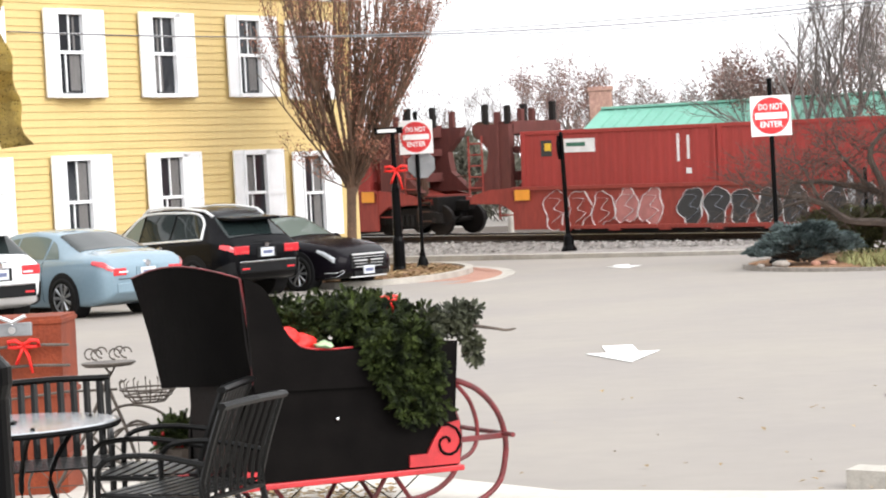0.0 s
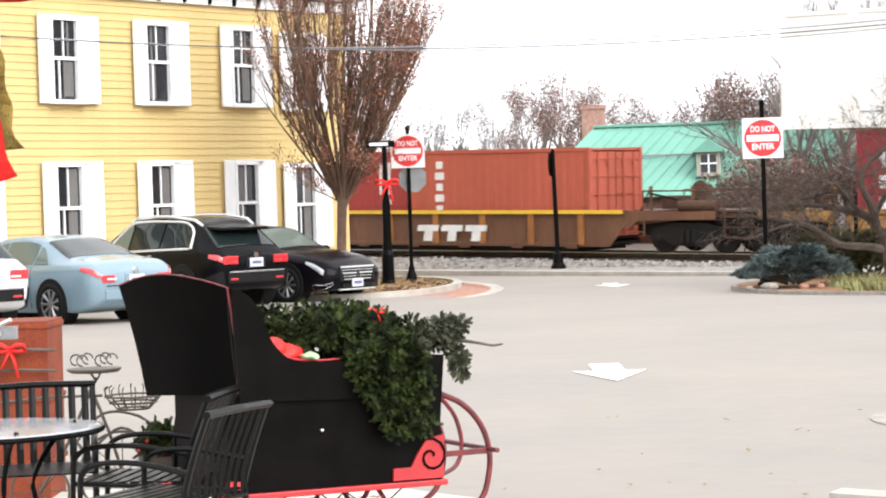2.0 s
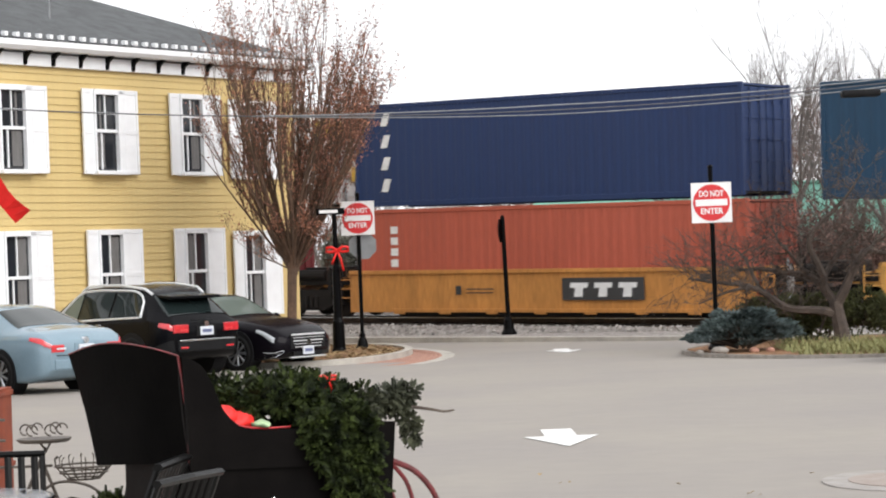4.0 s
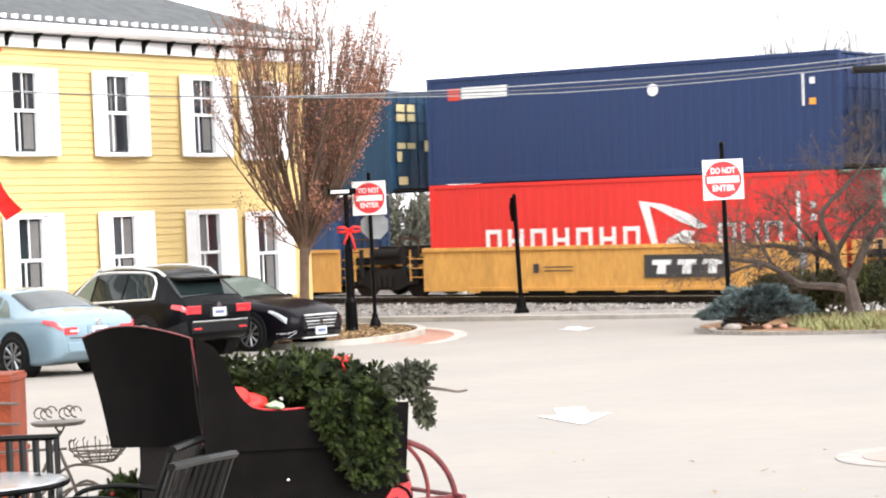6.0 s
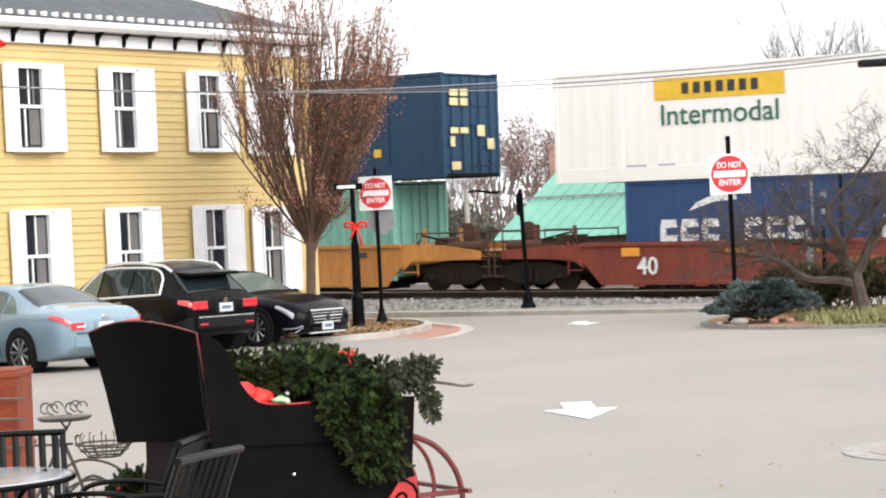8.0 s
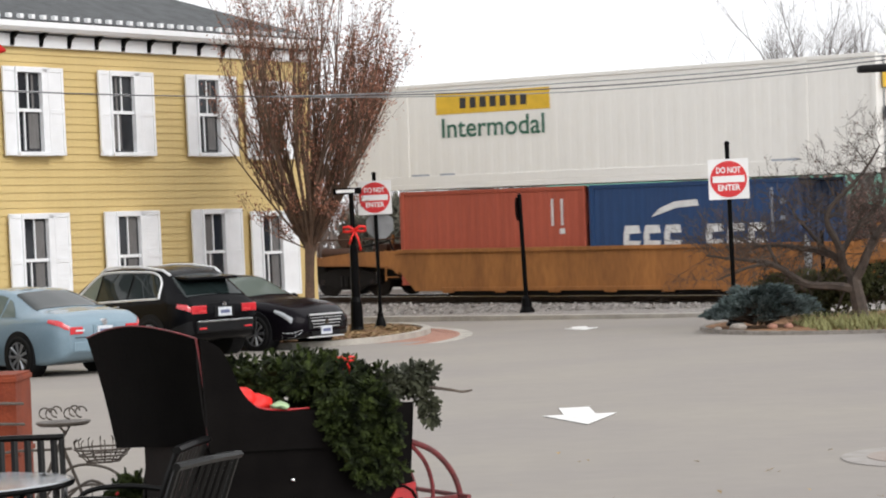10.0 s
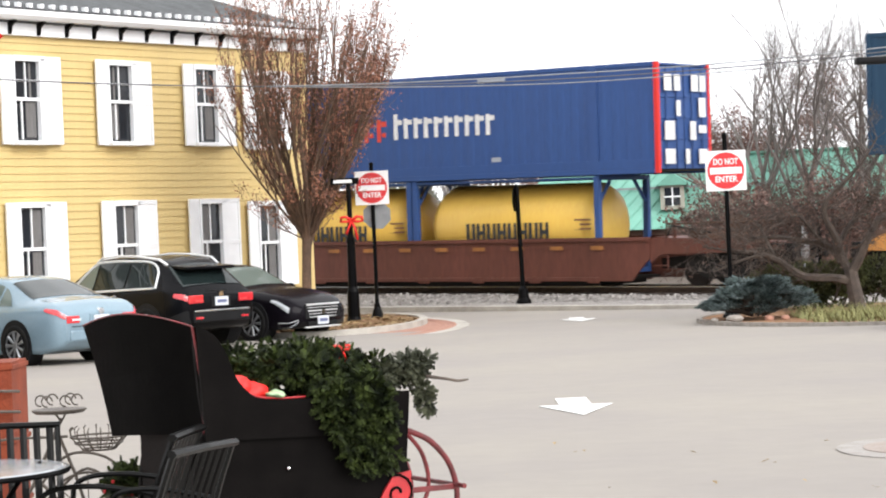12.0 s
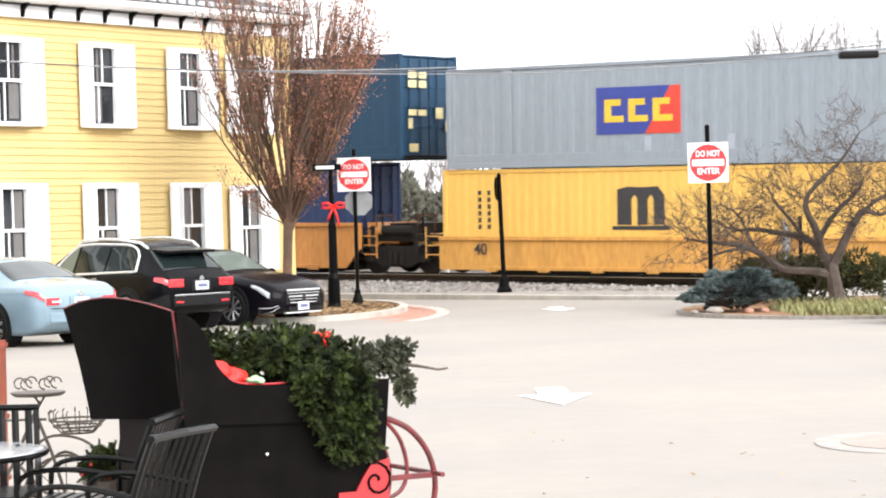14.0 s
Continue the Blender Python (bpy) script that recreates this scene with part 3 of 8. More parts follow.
def build_wagons():
    # two wagons with tall end bulkheads
    for s, lab in ((-173.2, "maroon bulkhead well wagon with worn paint"), (-155.8, "maroon bulkhead well wagon with white and black graffiti")):
        ob = well_car(s, 6.35, W_MAROON, lab, deck=1.3, left_end=1.7, right_end=1.9 if s > -160 else 1.7, left_bogie=s < -160, right_bogie=True, slope=False)
        for sg in (-1, 1):
            for y in (0.2, 2.4):
                bm = bmesh.new()
                prism(bm, [(sg * 6.45, 1.2), (sg * 7.9, 1.2), (sg * 7.25, 1.75), (sg * 7.15, 2.3), (sg * 7.6, 2.75), (sg * 7.7, 3.0), (sg * 6.45, 3.0)][::sg], y - 0.12, y + 0.12)
                part("bulkhead_side", bm, W_GRIMY, ob, "grimy maroon bulkhead side plate")
                part("stiffener", bx((sg * 6.85, y + (-0.15 if y < 1 else 0.15), 2.1), (0.14, 0.06, 1.7), bevel=0.012), W_GRIMY, ob)
            for zz, hh in ((2.9, 0.35), (2.3, 0.2), (1.6, 0.25)):
                part("crossbeam", bx((sg * 6.7, 1.3, zz), (0.5, 2.1, hh), bevel=0.02), W_GRIMY, ob)
            for x, y, hh in ((6.6, 0.25, 0.5), (6.95, 0.25, 0.34), (7.35, 0.25, 0.55), (6.7, 1.0, 0.4), (7.1, 1.7, 0.55), (6.6, 2.35, 0.6), (7.3, 2.35, 0.45)):
                part("guide_post", bx((sg * x, y, 3.0 + hh / 2), (0.16, 0.14, hh), bevel=0.02), W_GRIMY if hh < 0.5 else UNDER, ob)
            part("roller", rod(bmesh.new(), (sg * 7.5, 0.15, 2.85), (sg * 7.5, 0.6, 2.85), 0.24, n=14), END_GEAR, ob)
            bm = bmesh.new()
            for zz in (1.3, 1.6, 1.9, 2.2, 2.5):
                rod(bm, (sg * 7.35, 0.05, zz), (sg * 7.8, 0.05, zz), 0.02, n=6)
            rod(bm, (sg * 7.35, 0.05, 1.1), (sg * 7.35, 0.05, 2.7), 0.025, n=6)
            rod(bm, (sg * 7.8, 0.05, 1.1), (sg * 7.8, 0.05, 2.7), 0.025, n=6)
            part("end_ladder", bm, W_MAROON, ob, "maroon end ladder")
        marks(ob, [(-6.0, 1.08, 0.5, 0.28), (6.05, 1.12, 0.45, 0.3)], MARK_ORANGE, "reflector", -0.02)
    spray = MOVING[-1][0]
    rnd = random.Random(8)
    tags_x = [-4.95, -4.2, -3.45, -2.7, -1.95, -0.75, 0.0, 0.75, 1.5, 2.25, 3.35, 4.1, 4.85, 5.5]
    for i, x in enumerate(tags_x):
        lobes = []
        cz, h = 0.70 + rnd.uniform(-0.04, 0.04), rnd.uniform(0.46, 0.56)
        for k in range(22):
            a = k * math.tau / 22
            r = 1 + 0.16 * math.sin(3 * a + i) + 0.12 * math.sin(5 * a + 2 * i)
            lobes.append((x + 0.36 * r * math.cos(a) + 0.06 * math.sin(a), cz + h * min(1.0, r) * math.sin(a)))
        part("graffiti_fill", prism(bmesh.new(), lobes, 0.018, 0.024), MARK_BLACK if i > 4 else MARK_PINK if i > 2 else W_MAROON, spray)
        bm = bmesh.new()
        tube(bm, [(px, 0.012, pz) for px, pz in lobes], 0.032, 5, closed=True, flat=0.12)
        part("graffiti_line", bm, MARK_WHITE, spray, "white sprayed graffiti line")
        bm = bmesh.new()
        tube(bm, curve2([(x - 0.2, 0.010, cz + 0.3), (x + 0.16, 0.010, cz + 0.26), (x - 0.05, 0.010, cz + 0.02), (x + 0.2, 0.010, cz - 0.1), (x - 0.12, 0.010, cz - 0.34)], 5), 0.024, 5, flat=0.12)
        part("graffiti_line", bm, MARK_WHITE if i < 5 else MARK_GREY, spray)
    # single wagon with a yellow-edged well
    ob = well_car(-135.6, 7.0, W_RUST, "rusty brown well wagon with a yellow top edge and white lettering", deck=1.12, left_end=3.0, right_end=3.2, stripe=MARK_YELLOW)
    for k in range(8):
        part("side_stake", bx((-5.6 + 1.6 * k, 0.0, 0.64), (0.17, 0.07, 0.86), bevel=0.012), W_DIRTY, ob, "dull orange side stake")
    marks(ob, [(-5.35 + 0.22 * i, 0.45, 0.14, 0.16) for i in range(3)] + [(-3.75 + 0.2 * i, 0.45, 0.14, 0.16) for i in range(5)], MARK_GREY, "number_bar", -0.03)
    for k in range(3):
        a = 0.55 + 0.82 * k
        slanted(ob, [[(a - 0.36, 0.55), (a + 0.36, 0.55), (a + 0.40, 0.72), (a - 0.32, 0.72)], [(a - 0.16, 0.28), (a + 0.14, 0.28), (a + 0.18, 0.55), (a - 0.10, 0.55)]], MARK_WHITE, "logo_shape", -0.03)
    # five wells on shared bogies
    wells = ((-115.9, W_FADED, 1.12), (-100.1, W_ORANGE, 1.3), (-84.0, W_OCHRE, 1.35), (-68.35, W_OCHRE, 1.33), (-52.4, W_ORANGE, 1.33))
    for i, (s, paint, deck) in enumerate(wells):
        ob = well_car(s, 6.35, paint, "orange well wagon of an articulated five-well set" + (" with sprayed lettering" if i == 0 else " with dark number panel"), deck=deck, left_end=3.0 if i == 0 else 1.2, right_end=3.2 if i == 4 else 1.2,
                      left_bogie=i == 0, right_bogie=i == 4, ladder=True, slope=i in (0, 4))
        if i < 4:
            shared_bogie(ob, (wells[i + 1][0] - s) / 2)
        if i in (0, 4):
            x = -1.6 if i == 0 else 1.48
            marks(ob, [(x, 0.72, 3.1, 0.4)], MARK_BLACK, "number_panel", -0.02)
            marks(ob, [(x - 1.25 + 0.27 * k, 0.72, 0.2, 0.22) for k in range(4)] + [(x + 0.2 + 0.22 * k, 0.72, 0.16, 0.22) for k in range(6)], MARK_WHITE, "number_bar", -0.03)
        else:
            x = -1.83 if i == 2 else 1.97
            marks(ob, [(x, 0.77, 2.5, 0.58)], MARK_BLACK, "logo_panel", -0.02)
            for k in range(3):
                a = x - 0.74 + 0.74 * k
                slanted(ob, [[(a - 0.27, 0.8), (a + 0.27, 0.8), (a + 0.3, 0.93), (a - 0.24, 0.93)], [(a - 0.14, 0.57), (a + 0.12, 0.57), (a + 0.14, 0.8), (a - 0.1, 0.8)]], MARK_WHITE, "logo_shape", -0.025)
        marks(ob, [(-2.6, 0.75, 0.18, 0.24), (-1.9, 0.78, 0.9, 0.03), (-1.9, 0.68, 0.9, 0.03), (5.0, 1.05, 0.35, 0.14)], MARK_BLACK if i != 0 else W_DIRTY, "stencil_bar", -0.02)
        if i == 0:
            for k, x in enumerate((-4.6, -3.7, -2.9, -1.6, -0.7, 0.2, 1.1, 2.0)):
                bm = bmesh.new()
                tube(bm, [(x - 0.3, -0.02, 0.25), (x - 0.28, -0.02, 1.0), (x + (0.0 if k % 2 else 0.25), -0.02, 0.6 if k % 3 else 1.0), (x + 0.3, -0.02, 1.0 if k % 2 else 0.55), (x + 0.25, -0.02, 0.27)], 0.05, 5, flat=0.1)
                part("graffiti_line", bm, W_TAN, ob, "faded sprayed line")
    # single wagons
    ob = well_car(-32.9, 7.2, W_REDBROWN, "red-brown well wagon with yellow reflectors", deck=1.25, left_end=3.2, right_end=3.4)
    marks(ob, [(-5.7, 1.0, 0.55, 0.22), (-2.6, 1.0, 0.6, 0.1), (-0.1, 1.0, 0.6, 0.1), (4.4, 1.0, 0.5, 0.1)], MARK_ORANGE, "reflector", -0.02)
    letters("number", "40", 0.62, pose(-5.2, -0.035, 0.62), MARK_WHITE, ob, 0.01)
    marks(ob, [(-1.6 + 0.2 * k, 0.72, 0.14, 0.2) for k in range(4)] + [(0.3 + 0.2 * k, 0.72, 0.14, 0.2) for k in range(6)], W_TAN, "number_bar", -0.02)
    ob = well_car(-9.6, 6.9, W_DIRTY, "dirty orange well wagon", deck=1.3, left_end=3.6, right_end=3.6)
    ob = well_car(14.1, 7.2, W_BROWN, "dark brown well wagon with yellow reflectors", deck=1.28, left_end=3.7, right_end=3.7)
    marks(ob, [(-5.6 + 1.25 * k, 1.02, 0.4, 0.1) for k in range(10)], W_DIRTY, "reflector", -0.02)
    ob = well_car(35.6, 6.6, W_ORANGE, "orange well wagon with a stencilled number", deck=1.42, left_end=2.0, right_end=1.1, right_bogie=False)
    marks(ob, [(-3.3 + 0.2 * k, 0.95, 0.14, 0.22) for k in range(6)] + [(0.6, 0.95, 1.0, 0.05), (0.6, 0.85, 1.0, 0.05)], W_DIRTY, "number_bar", -0.02)
    shared_bogie(ob, 7.7)
    ob = well_car(51.6, 6.7, W_OCHRE, "yellow-ochre well wagon of an articulated set", deck=1.05, left_end=1.1, right_end=1.1, left_bogie=False, slope=False)
    letters("number", "40", 0.42, pose(-5.3, -0.035, 0.7), MARK_BLACK, ob, 0.006)


def placards(ob, h, z, height):
    marks(ob, [(-h + 1.9, z + 0.75, 0.34, 0.22), (h - 2.2, z + 0.75, 0.34, 0.22)], MARK_YELLOW, "placard")


def rail_brand(ob, z):
    """The bracketed yellow emblem and its slogan on the dark blue boxes."""
    x = 2.05
    for sg in (-1, 1):
        marks(ob, [(x + sg * 1.87, z + 1.60, 0.14, 1.42)], MARK_YELLOW, "emblem_bracket")
        marks(ob, [(x + sg * 1.72, z + 2.26, 0.3, 0.12), (x + sg * 1.72, z + 0.94, 0.3, 0.12)], MARK_YELLOW, "emblem_bracket")
    for dx in (-1.42, -1.05, 1.05, 1.42):
        bm = bmesh.new()
        rod(bm, (x + dx, 0.006, z + 0.72), (x + dx, 0.018, z + 0.72), 0.17, n=20)
        part("emblem_dot", bm, MARK_YELLOW, ob)
    # three broad plain forms
    for k, dx in enumerate((-0.87, 0.0, 0.87)):
        w, c = 0.40, x + dx
        slanted(ob, [[(c - w, z + 1.38), (c + w, z + 1.38), (c + w, z + 1.64), (c - w, z + 1.64)], [(c - w, z + 2.0), (c + w, z + 2.0), (c + w, z + 2.26), (c - w, z + 2.26)],
                     [(c - w * (1 if k == 0 else 0.35), z + 1.64), (c - w * (0.3 if k == 0 else -0.35), z + 1.64), (c - w * (0.3 if k == 0 else -0.35), z + 2.0), (c - w * (1 if k == 0 else 0.35), z + 2.0)]], MARK_YELLOW, "emblem_shape")
    letters("lettering", "INTERMODAL", 0.34, pose(x, 0.008, z + 1.14), MARK_YELLOW, ob, 0.004, width=2.5)
    letters("lettering", "How tomorrow moves", 0.40, pose(-2.07, 0.008, z + 1.66), MARK_YELLOW, ob, 0.008, width=3.7)
    marks(ob, [(-0.3, z + 2.62, 1.5, 0.08), (4.9, z + 2.6, 1.6, 0.08)], FINE_PRINT, "fine_print")
    placards(ob, 8.07, z, 2.9)


def white_box(left, z):
    ob = container(left, 16.15, z, 2.85, C_WHITE, "off-white ribbed intermodal container with yellow panel", width=2.6, pitch=0.42, depth=0.007, rod_paint=GALV)
    marks(ob, [(-3.15, z + 2.28, 3.72, 0.56)], MARK_YELLOW, "yellow_panel")
    marks(ob, [(-4.1 + 0.33 * k, z + 2.28, 0.2, 0.28) for k in range(7)], MARK_BLACK, "brand_bar", 0.04)
    letters("lettering", "Intermodal", 0.74, pose(-3.15, 0.008, z + 1.6), MARK_GREEN, ob, 0.006, width=3.35)
    marks(ob, [(-5.6, z + 0.35, 0.6, 0.12), (-4.7, z + 0.35, 0.5, 0.12), (5.6, z + 0.35, 0.8, 0.12)], MARK_GREY, "fine_print")
    h = 8.08
    part("door_panel_sign", bx((h + 0.05, 1.3, z + 2.24), (0.006, 2.1, 0.44)), MARK_YELLOW, ob, "yellow panel on the doors")
    part("door_panel_sign", bx((h + 0.05, 2.05, z + 0.95), (0.006, 0.36, 0.42)), MARK_YELLOW, ob)
    part("door_label", bx((h + 0.05, 0.42, z + 1.42), (0.006, 0.32, 0.30)), MARK_BLACK, ob)
    return ob


def build_loads():
    c = container
    c(-179.3, 12.19, 0.32, 2.45, C_MAROON, "maroon corrugated container sitting in a bulkhead wagon")
    for left in (-161.85, -155.75):
        ob = c(left, 6.06, 0.32, 2.45, C_MAROON, "maroon twenty-foot container with small white panel")
        if left < -160:
            marks(ob, [(-2.2, 2.3, 0.36, 0.42)], MARK_BLACK, "emblem"), marks(ob, [(-2.15, 2.33, 0.2, 0.2)], MARK_YELLOW, "emblem", 0.04)
            marks(ob, [(-1.15, 2.35, 1.0, 0.36)], MARK_WHITE, "white_panel"), marks(ob, [(-1.25, 2.38, 0.6, 0.1)], MARK_GREEN, "brand_bar", 0.04)
        marks(ob, [(1.9, 2.2, 0.07, 0.7), (2.2, 2.2, 0.07, 0.6), (2.2, 1.6, 0.16, 0.14)], MARK_WHITE, "fine_print")
    ob = c(-141.9, 6.06, 0.3, 2.45, C_MAROON, "maroon twenty-foot container with small white panel")
    marks(ob, [(-2.2, 2.2, 0.36, 0.42)], MARK_BLACK, "emblem"), marks(ob, [(-2.15, 2.22, 0.2, 0.2)], MARK_YELLOW, "emblem", 0.04)
    marks(ob, [(-1.3, 2.25, 0.95, 0.36)], MARK_WHITE, "white_panel"), marks(ob, [(-1.4, 2.27, 0.6, 0.1)], MARK_GREEN, "brand_bar", 0.04)
    marks(ob, [(2.1, 2.0, 0.08, 0.9), (2.4, 2.0, 0.08, 0.9), (2.4, 1.35, 0.16, 0.14)], MARK_WHITE, "fine_print")
    ob = c(-135.78, 6.06, 0.3, 2.45, C_REDOR, "faded red twenty-foot container with white stacked lettering")
    marks(ob, [(-1.95, 2.35 - 0.3 * k, 0.3 if k % 2 else 0.22, 0.2) for k in range(5)], MARK_WHITE, "brand_bar")
    white_box(-124.0, 3.08)
    ob = c(-122.0, 12.19, 0.3, 2.74, C_MAROON2, "dark maroon forty-foot container with white stacked lettering")
    marks(ob, [(-5.35, 2.3, 0.12, 0.36), (-5.35, 2.36, 0.26, 0.08), (-5.35, 1.78, 0.26, 0.3), (-5.35, 1.28, 0.28, 0.3)], MARK_WHITE, "brand_bar")
    ob = c(-106.2, 12.19, 3.05, 2.8, C_NAVY, "navy blue forty-foot container with white stacked lettering")
    for k in range(4):
        slanted(ob, [[(-5.2, 5.25 - 0.6 * k), (-4.98, 5.25 - 0.6 * k), (-4.86, 5.6 - 0.6 * k), (-5.08, 5.6 - 0.6 * k)]], MARK_WHITE, "brand_bar")
    ob = c(-106.1, 12.19, 0.32, 2.65, C_REDOR, "faded red forty-foot container in a well wagon")
    marks(ob, [(-4.9, 2.4 - 0.3 * k, 0.24, 0.2) for k in range(4)], MARK_WHITE, "brand_bar")
    ob = c(-91.86, 16.15, 2.88, 2.82, C_TEAL_NAVY, "dark teal-blue container with yellow bracketed emblem", width=2.6, pitch=0.42, depth=0.012)
    rail_brand(ob, 2.86)
    door_labels(ob, 8.08, 2.88, YELLOW_DOOR, PAPER)
    ob = c(-90.0, 12.19, 0.32, 2.52, C_BLUE, "blue corrugated container with broad white lettering")
    blue_brand(ob, 0.11)
    ob = c(-74.43, 12.4, 3.05, 2.85, C_NAVY, "navy blue forty-foot container with small white emblems")
    marks(ob, [(-5.3, 5.44, 0.4, 0.32)], MARK_RED, "emblem"), marks(ob, [(-4.3, 5.46, 1.5, 0.3)], MARK_WHITE, "brand_bar")
    marks(ob, [(5.2, 5.0, 0.06, 0.8), (5.45, 5.2, 0.14, 0.16)], MARK_WHITE, "fine_print"), marks(ob, [(5.45, 4.7, 0.18, 0.16)], MARK_ORANGE, "fine_print")
    bm = bmesh.new()
    rod(bm, (0.95, 0.055, 5.22), (0.95, 0.065, 5.22), 0.16, n=16)
    part("emblem", bm, MARK_WHITE, ob)
    ob = c(-74.44, 12.19, 0.32, 2.70, C_RED, "bright red forty-foot container with white lettering and emblem")
    red_brand(ob)
    ob = c(-60.71, 16.25, 3.10, 2.86, C_TEAL_NAVY, "dark teal-blue container with yellow bracketed emblem", width=2.6, pitch=0.42, depth=0.012)
    rail_brand(ob, 3.09)
    door_labels(ob, 8.12, 3.10, YELLOW_DOOR, PAPER)
    ob = c(-58.5, 12.19, 0.32, 2.74, C_TEAL, "teal corrugated container with white lettering", pitch=0.36, depth=0.03)
    marks(ob, [(-4.9, 2.55 - 0.42 * k, 0.36, 0.3) for k in range(4)], MARK_WHITE, "vertical_bar")
    for x0, n in ((-3.2, 5), (-0.2, 8)):
        for k in range(n):
            marks(ob, [(x0 + 0.44 * k - 0.12, 1.6, 0.12, 0.72), (x0 + 0.44 * k + 0.1, 1.6, 0.1, 0.72)], MARK_WHITE, "brand_bar")
            marks(ob, [(x0 + 0.44 * k, 1.6 + (0.28 if k % 3 else 0.0), 0.2, 0.13)], MARK_WHITE, "brand_bar", 0.046)
    white_box(-40.84, 2.80)
    for left in (-38.76, -32.6):
        ob = c(left, 6.06, 0.3, 2.5, C_BLUE, "blue twenty-foot container with broad white lettering")
        blue_brand(ob, 0.06, 0.88)
    white_box(-18.1, 2.92)
    ob = c(-16.4, 6.06, 0.32, 2.55, C_REDOR, "faded red twenty-foot container")
    marks(ob, [(2.0, 2.2, 0.06, 0.7), (2.3, 2.2, 0.06, 0.7), (2.3, 1.7, 0.16, 0.14)], MARK_WHITE, "fine_print")
    ob = c(-10.2, 6.06, 0.32, 2.55, C_BLUE, "blue twenty-foot container with broad white lettering")
    blue_brand(ob, 0.06, 0.88)
    ob = c(5.56, 16.12, 2.89, 2.82, C_ROYAL, "royal blue container with red corner posts and mixed lettering", width=2.6, pitch=0.42, depth=0.012, corner_paint=C_RED)
    pacer_brand(ob, 2.89)
    door_labels(ob, 8.06, 2.89, WHITE_DOOR, MARK_WHITE)
    for left in (7.65, 13.75):
        tank(left)
    ob = c(27.48, 16.19, 3.14, 2.88, C_TEAL_NAVY, "dark teal-blue container with yellow bracketed emblem", width=2.6, pitch=0.42, depth=0.012)
    rail_brand(ob, 3.13)
    door_labels(ob, 8.1, 3.14, YELLOW_DOOR, PAPER)
    ob = c(29.5, 12.19, 0.4, 2.70, C_NAVY, "navy blue forty-foot container with a white globe emblem")
    globe_brand(ob)
    ob = c(45.2, 16.15, 2.85, 2.65, C_GREY, "blue-grey container with a two-coloured square emblem", width=2.6, pitch=0.42, depth=0.012)
    x = -2.08
    slanted(ob, [[(x - 1.25, 3.65), (x + 0.2, 3.65), (x + 0.95, 4.85), (x - 1.25, 4.85)]], MARK_BLUE, "emblem_blue"), slanted(ob, [[(x + 0.2, 3.65), (x + 1.25, 3.65), (x + 1.25, 4.85), (x + 0.95, 4.85)]], MARK_RED, "emblem_red")
    for dx in (-0.72, 0.0, 0.72):
        marks(ob, [(x + dx - 0.18, 4.25, 0.2, 0.58), (x + dx + 0.1, 4.04, 0.38, 0.16), (x + dx + 0.06, 4.46, 0.3, 0.16)], MARK_YELLOW, "emblem_shape", 0.044)
    marks(ob, [(-1.8, 3.3, 0.2, 0.6), (0.6, 3.3, 0.2, 0.6)], MARK_GREY, "placard"), marks(ob, [(5.5, 5.1, 1.0, 0.16), (5.5, 4.9, 0.4, 0.14)], MARK_WHITE, "fine_print")
    ob = c(45.02, 13.0, 0.32, 2.5, C_YELLOW, "yellow forty-foot container with a black emblem", depth=0.01)
    slanted(ob, [[(-1.00, 1.35), (-0.58, 1.35), (-0.58, 2.0), (-0.48, 2.12), (-0.40, 2.0), (-0.40, 1.35), (-0.10, 1.35), (-0.10, 2.0), (0.00, 2.12), (0.08, 2.0), (0.08, 1.35), (0.40, 1.35), (0.40, 2.1), (0.20, 2.32), (-0.30, 2.3), (-0.70, 2.32), (-1.00, 2.25)]], MARK_BLACK, "emblem"), marks(ob, [(-0.3, 1.27, 1.7, 0.1)], MARK_BLACK, "brand_bar")
    marks(ob, [(-5.3, 2.2 - 0.18 * k, 0.1, 0.12) for k in range(6)] + [(-5.0, 2.2 - 0.18 * k, 0.1, 0.12) for k in range(6)], MARK_BLACK, "fine_print")


PAPER = mat("cream_door_paper", (0.66, 0.57, 0.30), 0.7, 0.2, 4.0)
YELLOW_DOOR = ((0.46, 2.32, 0.38, 0.20), (0.92, 2.32, 0.34, 0.20), (0.46, 2.06, 0.38, 0.20), (0.92, 2.06, 0.34, 0.20), (0.46, 1.28, 0.36, 0.16), (0.90, 1.28, 0.36, 0.16),
               (1.68, 1.28, 0.34, 0.30), (0.36, 0.98, 0.20, 0.28), (2.12, 0.92, 0.32, 0.30), (0.50, 0.32, 0.40, 0.22))
WHITE_DOOR = ((0.42, 2.30, 0.36, 0.42), (0.88, 2.30, 0.30, 0.42), (1.74, 2.30, 0.34, 0.42), (2.14, 2.30, 0.30, 0.42), (0.92, 1.65, 0.20, 0.40), (2.10, 1.68, 0.34, 0.50),
              (0.48, 1.08, 0.48, 0.48), (1.62, 1.08, 0.28, 0.48), (2.10, 1.12, 0.38, 0.20), (0.48, 0.42, 0.48, 0.38), (1.34, 0.42, 0.20, 0.38), (2.10, 0.42, 0.42, 0.38))


def door_labels(ob, h, z, rows, material):
    """Pale papers and plates on the end doors."""
    for y, zz, a, b in rows:
        part("door_label", bx((h + 0.05, y, z + zz), (0.006, a, b)), material, ob)


